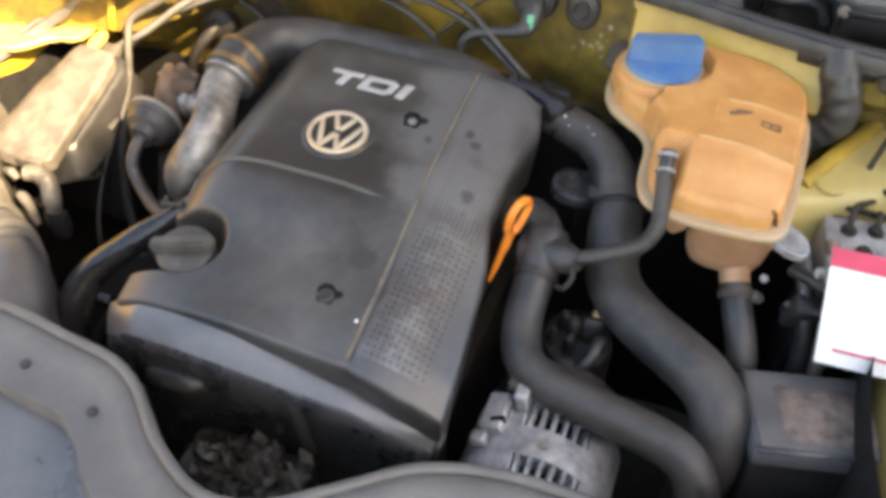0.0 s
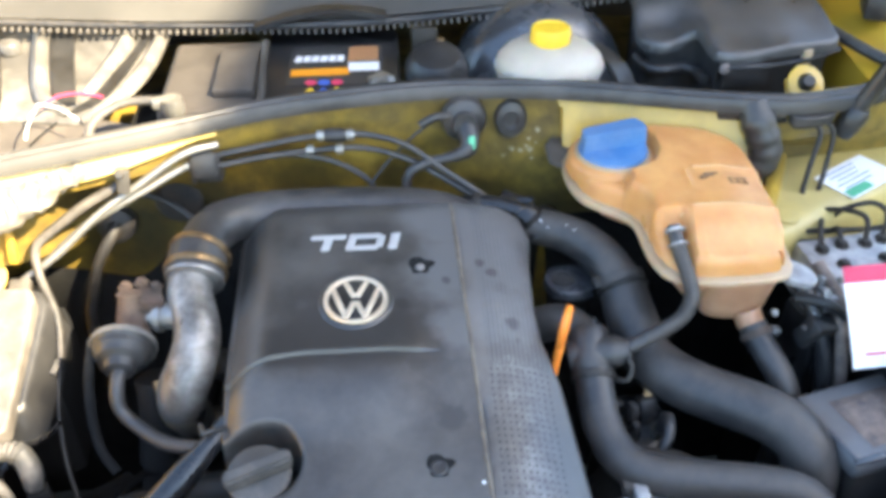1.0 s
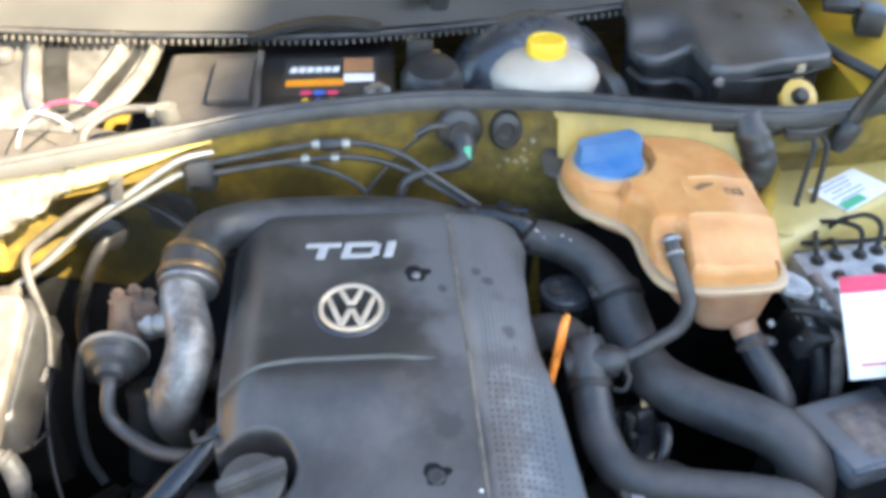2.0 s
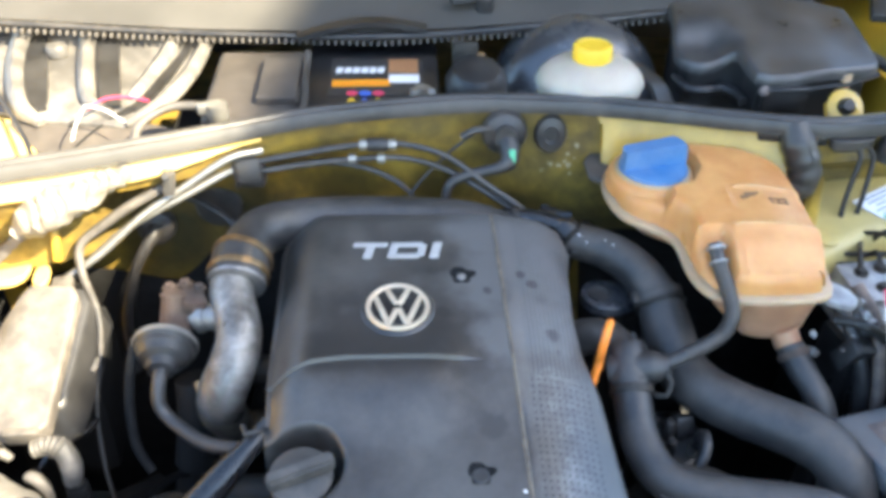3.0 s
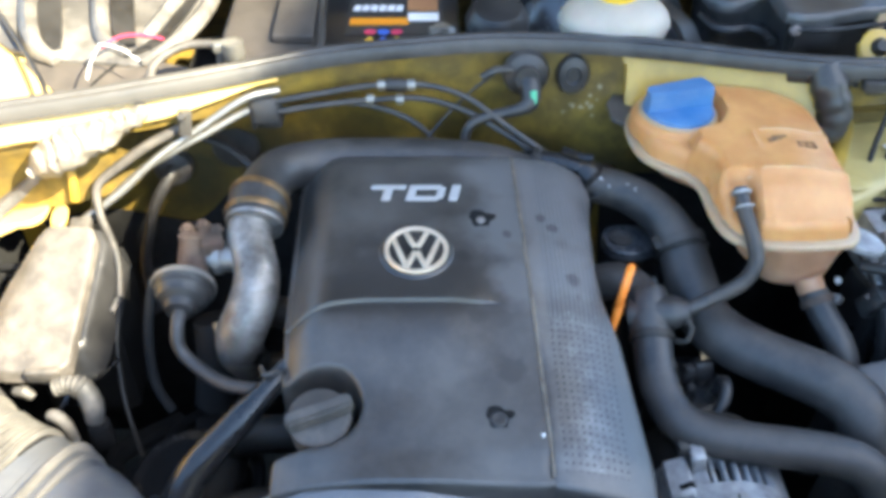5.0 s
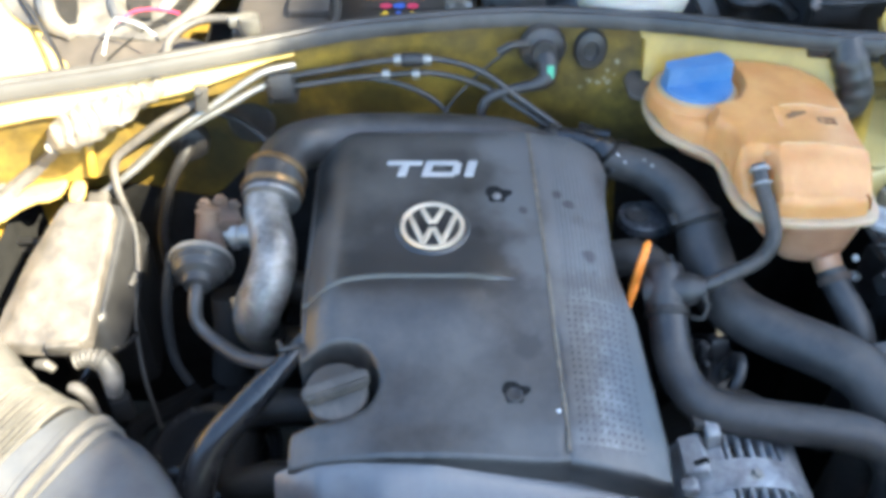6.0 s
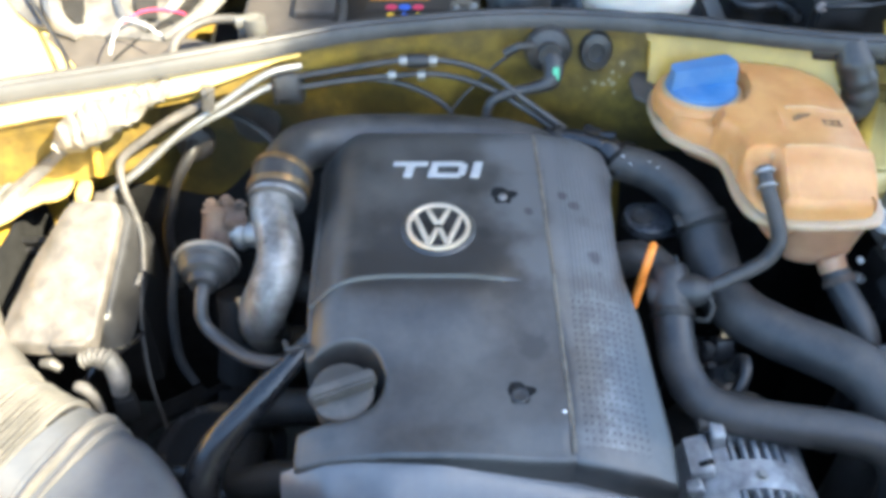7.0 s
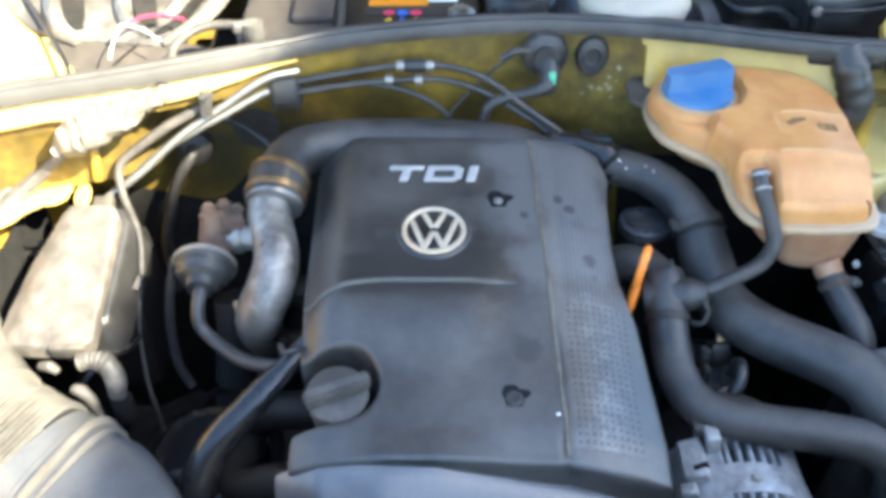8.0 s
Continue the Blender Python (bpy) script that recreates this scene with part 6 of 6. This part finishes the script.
    part("elbow", tube([(0.109, 0.790, 0.978), (0.112, 0.775, 0.970), (0.110, 0.766, 0.961), (0.098, 0.762, 0.956), (0.075, 0.760, 0.952), (0.056, 0.758, 0.946), (0.046, 0.756, 0.934), (0.045, 0.752, 0.90)], [0.012, 0.011, 0.0095, 0.0065, 0.0055, 0.0055, 0.0052, 0.005], 14), M_RUBBER, g)
    part("green_mark", box((0.007, 0.003, 0.014), pose(0.1135, 0.7625, 0.970, -20, 0, 0), 0.001, 1), M_GREEN, g)
    part("wire_stub", tube([(0.092, 0.788, 0.988), (0.075, 0.783, 0.990), (0.062, 0.782, 0.982)], 0.0042, 8), M_RUBBER, g)
    p = thing("blanking_plug", (0.158, 0.80, 0.976), "oval black rubber plug in the firewall", "plug", "plugs in the firewall")
    part("plug", lathe([(0.019, -0.006), (0.0195, 0.0), (0.017, 0.004), (0.009, 0.006), (0.007, 0.003), (0.003, 0.003)], aim((0.158, 0.800, 0.976), (0.0, -1, 0.1)) @ Matrix.Diagonal((0.9, 1.12, 1, 1)), 30), M_RUBBER, p)
    p2 = thing("blanking_plug", (-0.275, 0.80, 0.862), "black rubber grommet with a thick cable", "plug", "plugs in the firewall")
    part("plug", lathe([(0.0215, -0.006), (0.022, 0.0), (0.020, 0.008), (0.011, 0.012)], aim((-0.276, 0.797, 0.866), (0.1, -1, 0.1)), 28), M_RUBBER, p2)
    part("cable", tube([(-0.275, 0.790, 0.869), (-0.277, 0.778, 0.864), (-0.286, 0.768, 0.852), (-0.297, 0.763, 0.832), (-0.308, 0.760, 0.80), (-0.318, 0.755, 0.762), (-0.32, 0.75, 0.69)], [0.0085, 0.0075, 0.0066, 0.006, 0.006, 0.006, 0.006], 12), M_RUBBER, p2)
    p3 = thing("blanking_plug", (-0.205, 0.80, 0.89), "faded grey rubber plug in the firewall", "plug", "plugs in the firewall")
    part("plug", lathe([(0.026, -0.004), (0.0265, 0.0), (0.024, 0.004), (0.012, 0.005)], aim((-0.205, 0.803, 0.888), (0.0, -1, 0.05)), 28), M_RUBBER, p3)
    part("cable", tube([(-0.232, 0.778, 0.915), (-0.215, 0.780, 0.905), (-0.195, 0.778, 0.890), (-0.175, 0.77, 0.872)], 0.0042, 8), M_BLACK, p3)
    # weathered side seal that meets the main seal over a crumpled tape wrap
    hg = thing("wing_seal", (-0.36, 0.63, 0.94), "weathered pale rubber seal with a groove along the wing", "seal")
    run = [(-0.318, 0.684, 0.980), (-0.345, 0.676, 0.956), (-0.385, 0.680, 0.922), (-0.424, 0.655, 0.896), (-0.455, 0.58, 0.875), (-0.475, 0.48, 0.85)]
    part("lower_strip", tube([(x, y - 0.006, z - 0.002) for x, y, z in run], 0.0070, profile=[(-1, -0.7), (-1, 0.2), (-0.7, 0.6), (0.6, 0.7), (1, 0.3), (1, -0.7)], up=(0, 0, 1), step=0.01), M_PALE_RUBBER, hg)
    part("upper_strip", tube([(x - 0.003, y + 0.013, z + 0.003) for x, y, z in run], 0.0044, profile=[(-1, -0.9), (-1, 0.2), (-0.6, 0.8), (0.6, 0.8), (1, 0.2), (1, -0.9)], up=(0, 0, 1), step=0.01), M_PALE_RUBBER, hg)
    wrap = tube([(-0.258, 0.708, 0.990), (-0.278, 0.693, 0.984), (-0.300, 0.678, 0.978), (-0.322, 0.668, 0.972), (-0.342, 0.664, 0.962), (-0.358, 0.662, 0.948)], [0.006, 0.011, 0.016, 0.019, 0.015, 0.008], 28, 0.003)
    for v in wrap.verts:
        fold = 0.0022 * math.sin(v.co.x * 520 + v.co.y * 260)
        v.co += noise.noise_vector(v.co * 62) * 0.0048 + noise.noise_vector(v.co * 190) * 0.0016 + Vector((0, -0.6, 0.8)) * fold
    part("tape_wrap", wrap, M_TAPE, hg, "crumpled pale tape wrap")


def hexbm(at):
    return lathe([(0.005, -0.006), (0.005, 0.0), (0.004, 0.002)], aim(at, (0, -1, 0.4)), 6)


build_firewall_fittings()


# ---- plenum behind the seal ----
def build_plenum():
    bt = thing("battery", (-0.035, 0.96, 0.82), "black car battery with an orange and copper label", "battery")
    part("case", box((0.160, 0.20, 0.15), pose(-0.035, 0.965, 0.892), 0.004), M_BLACK, bt)
    part("lid", box((0.156, 0.195, 0.012), pose(-0.035, 0.965, 0.968), 0.003), M_BLACK, bt)
    z = 0.9748
    lab = part("label", box((0.112, 0.105, 0.0008), pose(-0.031, 0.950, z), 0), M_INK, bt, "printed battery label", smooth=False)
    part("orange_band", box((0.068, 0.018, 0.0006), pose(-0.049, 0.931, z + 0.0008, 0, 0, 1), 0), M_LABEL_ORANGE, lab, smooth=False)
    part("copper_block", box((0.036, 0.040, 0.0006), pose(0.001, 0.980, z + 0.0008), 0), M_LABEL_TAN, lab, smooth=False)
    part("white_block", box((0.036, 0.022, 0.0006), pose(0.002, 0.943, z + 0.0008), 0), M_PAPER, lab, smooth=False)
    for k in range(6):
        part("print_bar", box((0.008, 0.016, 0.0005), pose(-0.076 + 0.0100 * k, 0.968, z + 0.0008, 0, 0, -8), 0), M_PAPER, lab, smooth=False)
    for k, mt in enumerate((M_RED, M_BLUEPRINT, M_RED)):
        part("round_mark", lathe([(0.0068, 0), (0.0068, 0.0006)], pose(-0.058 + 0.0150 * k, 0.903, z + 0.0006), 20), mt, lab)
    for k, mt in enumerate((M_CAP, M_BLUEPRINT, M_CAP)):
        part("small_mark", lathe([(0.0068, 0), (0.0068, 0.0006)], pose(-0.058 + 0.0150 * k, 0.884, z + 0.0006, 0, 0, 90), 3), mt, lab)
    part("terminal", join(lathe([(0.009, 0), (0.008, 0.016)], pose(0.022, 0.893, 0.972), 16), box((0.026, 0.016, 0.012), pose(0.022, 0.893, 0.980, 0, 0, 15), 0.003), hexbm((0.034, 0.888, 0.984))), M_STEEL, bt, "silvery battery terminal clamp")
    part("strap", box((0.008, 0.20, 0.016), pose(-0.112, 0.96, 0.965), 0.002), M_BLACK, bt)
    # silver cable clip and cover beside the battery
    fc = thing("plenum_cover", (-0.17, 0.90, 0.86), "dusty grey plastic cover beside the battery", "cover")
    part("panel", box((0.106, 0.15, 0.09), pose(-0.1675, 0.915, 0.942, 6, 0, 0), 0.008, 3), M_TAUPE, fc)
    part("flap", box((0.045, 0.09, 0.012), pose(-0.139, 0.905, 0.9905, 6, 0, 0), 0.003), M_TAUPE, fc)
    part("cover_pin", tube([(-0.112, 0.965, 1.0), (-0.110, 0.90, 0.994), (-0.108, 0.85, 0.985), (-0.125, 0.82, 0.975)], 0.004, 8), M_DUSTY, fc)
    ft = thing("pollen_filter_tray", (-0.36, 0.92, 0.86), "pale dusty plastic filter tray with slots", "tray")

    def tray_z(x, y):
        return 0.962 + 0.12 * (y - 0.8) - 0.010 * smoothstep(0.875, 0.845, y) + 0.0012 * noise.noise((x * 30, y * 30, 0.1))

    # the lip takes a darker plastic, its shade put into the colour
    part("lip", plate(rounded([(-0.448, 0.872), (-0.408, 0.832), (-0.365, 0.802), (-0.335, 0.795), (-0.300, 0.806), (-0.262, 0.838), (-0.240, 0.850), (-0.30, 0.866), (-0.38, 0.874)], 1), lambda x, y: 0.956 + 0.30 * (y - 0.85), 0.02, [(0.001, -0.002), (0.0, -0.006)]), M_TAUPE, ft, "front lip coloured darker for its shade")
    floor_line = rounded([(-0.462, 0.880), (-0.425, 0.868), (-0.38, 0.862), (-0.335, 0.858), (-0.305, 0.856), (-0.288, 0.866), (-0.270, 0.90), (-0.258, 0.96), (-0.254, 1.07), (-0.60, 1.07), (-0.52, 0.95)], 1)
    part("floor", plate(floor_line, tray_z, 0.012, [(0.002, -0.002), (0.002, -0.006), (-0.006, -0.008)]), M_TRAY, ft)
    flat = [(-1, -0.3), (-1, 0.3), (1, 0.3), (1, -0.3)]
    soft = [(-1, -0.8), (-0.85, 0.1), (-0.45, 0.6), (0.1, 0.75), (0.6, 0.5), (0.95, 0.0), (1, -0.8)]
    slots = (
        ([(-0.462, 1.05), (-0.448, 1.00), (-0.428, 0.94), (-0.412, 0.895), (-0.400, 0.872)], [0.012, 0.014, 0.013, 0.011, 0.004]),
        ([(-0.374, 1.06), (-0.362, 1.01), (-0.348, 0.955), (-0.334, 0.905), (-0.324, 0.876)], [0.013, 0.0135, 0.0125, 0.012, 0.009]),
        ([(-0.262, 1.035), (-0.268, 0.985), (-0.279, 0.935), (-0.291, 0.893), (-0.305, 0.872), (-0.325, 0.862)], [0.004, 0.0055, 0.007, 0.007, 0.005, 0.002]),
    )
    # flat black strips laid on the tray as the shade in its slots
    for path, wide in slots:
        part("slot", tube([(x, y, tray_z(x, y) + 0.0012) for x, y in path], wide, profile=flat, up=(0, 0, 1)), M_BLACK, ft, "dark strip for the shade in a slot")
    for path, wide in (
        ([(-0.476, 1.05), (-0.463, 0.98), (-0.444, 0.915), (-0.424, 0.876), (-0.398, 0.858)], [0.016, 0.015, 0.013, 0.011, 0.006]),
        ([(-0.398, 1.06), (-0.384, 0.99), (-0.367, 0.925), (-0.350, 0.885), (-0.322, 0.866)], [0.013, 0.012, 0.011, 0.010, 0.006]),
        ([(-0.284, 1.04), (-0.290, 0.98), (-0.300, 0.925), (-0.310, 0.893)], [0.012, 0.011, 0.010, 0.006]),
        ([(-0.246, 1.04), (-0.250, 0.97), (-0.262, 0.915), (-0.280, 0.875), (-0.306, 0.856)], [0.008, 0.0085, 0.0085, 0.0075, 0.004]),
    ):
        part("rib", tube([(x, y, tray_z(x, y) + 0.002) for x, y in path], wide, profile=soft, up=(0, 0, 1), step=0.008), M_TRAY, ft, "rounded rib")
    # near-black box added as the shade between tray and cover
    part("end_wall", box((0.060, 0.16, 0.05), pose(-0.246, 0.925, 0.900, 0, 0, 3), 0.003), M_HOLE, ft, "dark box standing for shade in the gap")
    part("post", lathe([(0.013, 0), (0.013, 0.010), (0.011, 0.013), (0.005, 0.014)], pose(-0.420, 0.995, 0.985), 20), M_TRAY, ft)
    part("crack", tube([(x, y, tray_z(x, y) + 0.0008) for x, y in ((-0.332, 0.855), (-0.345, 0.835), (-0.352, 0.812), (-0.350, 0.800))], 0.0012, 6), M_HOLE, ft, "dark crack")
    tie = thing("cable_tie", (-0.31, 0.85, 0.98), "loose red and white cable ties on the tray", "cable tie")
    part("red_tie", tube([(-0.345, 0.853, 0.982), (-0.325, 0.862, 0.990), (-0.30, 0.866, 0.990), (-0.278, 0.860, 0.988)], 0.0017, 6), M_RED, tie)
    part("white_tie", tube([(-0.345, 0.85, 0.984), (-0.34, 0.84, 0.992), (-0.318, 0.835, 0.99), (-0.295, 0.822, 0.982)], 0.0010, 6), M_PAPER, tie)
    part("white_tail", tube([(-0.346, 0.855, 0.984), (-0.345, 0.82, 0.982), (-0.343, 0.795, 0.975)], 0.0010, 6), M_PAPER, tie)
    cb = thing("battery_cable", (-0.21, 0.815, 0.97), "grey cable with a bright metal clamp near the battery", "cable")
    part("cable", tube([(-0.275, 0.775, 0.975), (-0.272, 0.80, 0.99), (-0.25, 0.822, 0.997), (-0.225, 0.828, 0.998), (-0.20, 0.828, 0.995)], 0.0048, 10), M_DUSTY, cb)
    part("clamp", join(lathe([(0.010, -0.004), (0.012, 0.004), (0.011, 0.016)], pose(-0.196, 0.826, 0.985), 12), box((0.026, 0.012, 0.012), pose(-0.205, 0.828, 0.996, 0, 0, 20), 0.003)), M_STEEL, cb)
    mo = thing("wiper_linkage", (-0.30, 0.79, 0.92), "rusty linkage and black loom in the plenum", "linkage")
    part("arm", tube([(-0.34, 0.785, 0.925), (-0.30, 0.795, 0.930), (-0.26, 0.805, 0.935), (-0.22, 0.815, 0.94)], 0.010, 10), M_IRON, mo)
    part("pivot", lathe([(0.014, 0), (0.014, 0.03), (0.01, 0.034)], pose(-0.338, 0.788, 0.925), 16), M_RUST, mo)
    # wiper motor
    wm = thing("wiper_motor", (0.085, 0.92, 0.86), "black ribbed wiper motor cover beside the battery", "motor")
    rings = [(0.0355 + 0.0016 * math.sin(k * 1.57), -0.06 + 0.0028 * k) for k in range(31)]
    part("can", lathe(rings + [(0.033, 0.031), (0.027, 0.038), (0.01, 0.041)], pose(0.087, 0.930, 0.960, 14, 0, 0), 36), M_BLACK, wm, "ribbed rubber boot")
    part("strap", box((0.012, 0.004, 0.040), pose(0.066, 0.962, 0.995, -10, 0, 0), 0.001, 1), M_STEEL, wm, "bright metal strap")
    part("bracket", box((0.030, 0.012, 0.03), pose(0.075, 0.955, 1.002), 0.003), M_IRON, wm)
    part("clip", box((0.008, 0.008, 0.016), pose(0.093, 0.948, 0.998), 0.001, 1), M_BRASS, wm)
    # brake fluid reservoir and servo
    br = thing("brake_fluid_reservoir", (0.207, 0.857, 0.94), "milky white brake fluid reservoir with a yellow cap", "reservoir")
    part("bottle", lathe([(0.040, 0.955), (0.047, 0.968), (0.054, 0.982), (0.0580, 0.994), (0.0590, 1.003), (0.0565, 1.011), (0.0485, 1.019), (0.038, 1.025), (0.028, 1.028), (0.024, 1.029)], Matrix.Translation((0.207, 0.862, 0.007)) @ Matrix.Diagonal((1, 0.85, 1, 1)), 44), M_WHITE, br)
    part("seam", lathe([(0.0575, 0.9985), (0.0600, 1.000), (0.0600, 1.003), (0.0575, 1.0045)], Matrix.Translation((0.207, 0.862, 0.007)) @ Matrix.Diagonal((1, 0.85, 1, 1)), 44), M_WHITE, br)
    part("cap", lathe([(0.0235, 1.022), (0.0242, 1.026), (0.0242, 1.044), (0.0225, 1.048), (0.018, 1.049), (0.017, 1.0475), (0.004, 1.0475)], Matrix.Translation((0.206, 0.860, 1.032)) @ Matrix.Diagonal((0.88, 0.88, 0.85, 1)) @ Matrix.Translation((0, 0, -1.025)), 40, lambda a, h: 1 + 0.014 * math.cos(20 * a)), M_CAP, br, "yellow ribbed screw cap")
    sv = thing("brake_servo", (0.21, 0.96, 0.86), "black domed brake servo behind the reservoir", "brake servo")
    part("dome", lathe([(0.125, -0.09), (0.128, -0.03), (0.120, 0.0), (0.095, 0.025), (0.055, 0.04), (0.02, 0.045)], aim((0.221, 0.972, 0.925), (0, -0.95, 0.25)) @ Matrix.Scale(0.86, 4), 56), M_SCUFF, sv)
    part("shroud", tube([(0.262, 0.90, 1.01), (0.285, 0.872, 0.998), (0.297, 0.85, 0.975)], 0.016, profile=[(-1, -0.2), (-1, 0.2), (1, 0.2), (1, -0.2)], up=(0.6, -0.4, 0.7)), M_BLACK, sv)
    # control unit box
    ec = thing("control_unit_box", (0.44, 0.93, 0.88), "black plastic control unit box with a weathered lid", "control box")

    def lid_z(x, y):
        return 1.021 + 0.16 * (y - 0.86) - 0.016 * smoothstep(0.392, 0.360, x) * smoothstep(0.965, 0.925, y) + 0.0012 * math.sin(x * 70) + 0.001 * noise.noise((x * 25, y * 25, 0.2))

    lid = [(0.334, 1.02), (0.331, 0.985), (0.323, 0.935), (0.330, 0.908), (0.350, 0.903), (0.374, 0.911), (0.388, 0.902), (0.390, 0.872), (0.394, 0.851), (0.445, 0.856), (0.502, 0.867), (0.529, 0.873), (0.5345, 0.884), (0.539, 1.03)]
    lid = rounded(lid, 1)
    part("lid", plate(lid, lid_z, 0.008, [(0.002, -0.0008), (0.004, -0.003), (0.005, -0.007), (0.0052, -0.013), (0.002, -0.014)]), M_CRATE, ec, "weathered lid")
    part("case", plate(offset(lid, -0.004), lambda x, y: lid_z(x, y) - 0.010, 0.03, [(0, -0.10)]), M_BLACK, ec)
    part("rim_ledge", tube([(x, y - 0.004, lid_z(x, y) - 0.018) for x, y in ((0.398, 0.849), (0.445, 0.853), (0.502, 0.866), (0.540, 0.882))], 0.003, 8), M_BLACK, ec)
    part("cavity_lip", tube([(0.322, 0.925, 0.985), (0.332, 0.902, 0.98), (0.352, 0.896, 0.98), (0.372, 0.902, 0.98), (0.384, 0.890, 0.98), (0.387, 0.866, 0.98)], 0.006, 10), M_BLACK, ec)
    part("latch", join(box((0.052, 0.006, 0.026), pose(0.424, 0.848, 0.992, 0, 0, 4), 0.002), box((0.052, 0.008, 0.004), pose(0.424, 0.846, 1.004, 0, 0, 4), 0.001, 1)), M_BLACK, ec)
    part("clip", join(box((0.012, 0.006, 0.018), pose(0.496, 0.862, 1.006, 0, 0, 14), 0.002), box((0.006, 0.004, 0.02), pose(0.490, 0.862, 0.996, 0, 20, 14), 0.001, 1)), M_TANK_EDGE, ec, "small pale clip")
    part("screw", lathe([(0.006, 0), (0.006, 0.004), (0.003, 0.006)], aim((0.398, 0.846, 1.002), (0, -1, 0.6)), 12), M_STAINED, ec)
    tab = thing("body_tab", (0.476, 0.81, 0.98), "yellow painted tab with a black nut", "tab")
    tm = aim((0.476, 0.812, 0.999), (0, -0.75, 0.66))
    part("tab", join(lathe([(0.019, -0.003), (0.020, 0.0), (0.018, 0.0012)], tm, 28), box((0.036, 0.004, 0.03), pose(0.478, 0.818, 0.985, -40, 0, 0), 0.001, 1)), M_YELLOW, tab)
    part("nut", lathe([(0.0095, 0.001), (0.0095, 0.005), (0.006, 0.010)], tm, 14), M_BLACK, tab)
    # cowl panel with its toothed rubber edge
    cw = thing("cowl_panel", (0.0, 1.1, 0.98), "grey plastic cowl panel with a toothed rubber edge", "cowl")
    edge = [(-0.62, 1.024), (-0.455, 1.014), (-0.256, 1.002), (-0.022, 0.997), (0.162, 1.009), (0.366, 1.030), (0.52, 1.048), (0.68, 1.06)]
    part("panel", sheet(lambda x, v: (x, 1.02 + 0.40 * v, along(edge, x) + 0.006 + 0.20 * v - 0.03 * math.sin(math.pi * v) * 0.4), steps(-0.62, 0.68, 53), steps(0, 1, 12)), M_COWL, cw)
    part("edge_strip", tube([(x, 1.017, z + 0.002) for x, z in edge], 0.004, 10, 0.012), M_RUBBER, cw)
    tooth = box((0.0036, 0.008, 0.006), Matrix.Identity(4), 0.001, 1)
    first = part("tooth", tooth, M_DUSTY, cw)
    first.location = (-0.523, 1.0105, along(edge, -0.523) - 0.004)
    for k in range(1, 110):
        o = first.copy()
        scene.collection.objects.link(o)
        x = -0.523 + 0.0088 * k
        o.location = (x, 1.0105, along(edge, x) - 0.004)
    wa = thing("windscreen_wiper", (0.05, 1.05, 1.0), "black windscreen wiper lying along the cowl edge", "wiper")
    part("arm", tube([(-0.13, 1.012, 1.000), (-0.08, 1.018, 1.012), (-0.03, 1.022, 1.016), (0.03, 1.02, 1.008)], 0.006, 8, profile=[(-1.6, -0.5), (-1.6, 0.5), (1.6, 0.5), (1.6, -0.5)], up=(0, 0, 1)), M_BLACK, wa)
    part("pivot", join(lathe([(0.012, 0), (0.012, 0.016), (0.008, 0.02)], pose(0.105, 1.05, 1.02), 18), box((0.05, 0.016, 0.008), pose(0.085, 1.052, 1.034, 0, 0, 15), 0.002)), M_BLACK, wa)
    hose("plenum_cable", [(-0.50, 0.96, 0.985), (-0.455, 0.895, 0.980), (-0.415, 0.835, 0.975), (-0.385, 0.785, 0.972), (-0.37, 0.75, 0.968)], 0.0028, "thin black cable over the yellow plenum corner", n=8, material=M_BLACK)
    # loom at the corner of the plenum
    hose("plenum_loom", [(0.50, 1.0, 1.02), (0.535, 0.94, 1.015), (0.56, 0.88, 1.01), (0.585, 0.84, 1.005), (0.62, 0.82, 1.01)], 0.0065, "black cable loom in the plenum corner")


build_plenum()
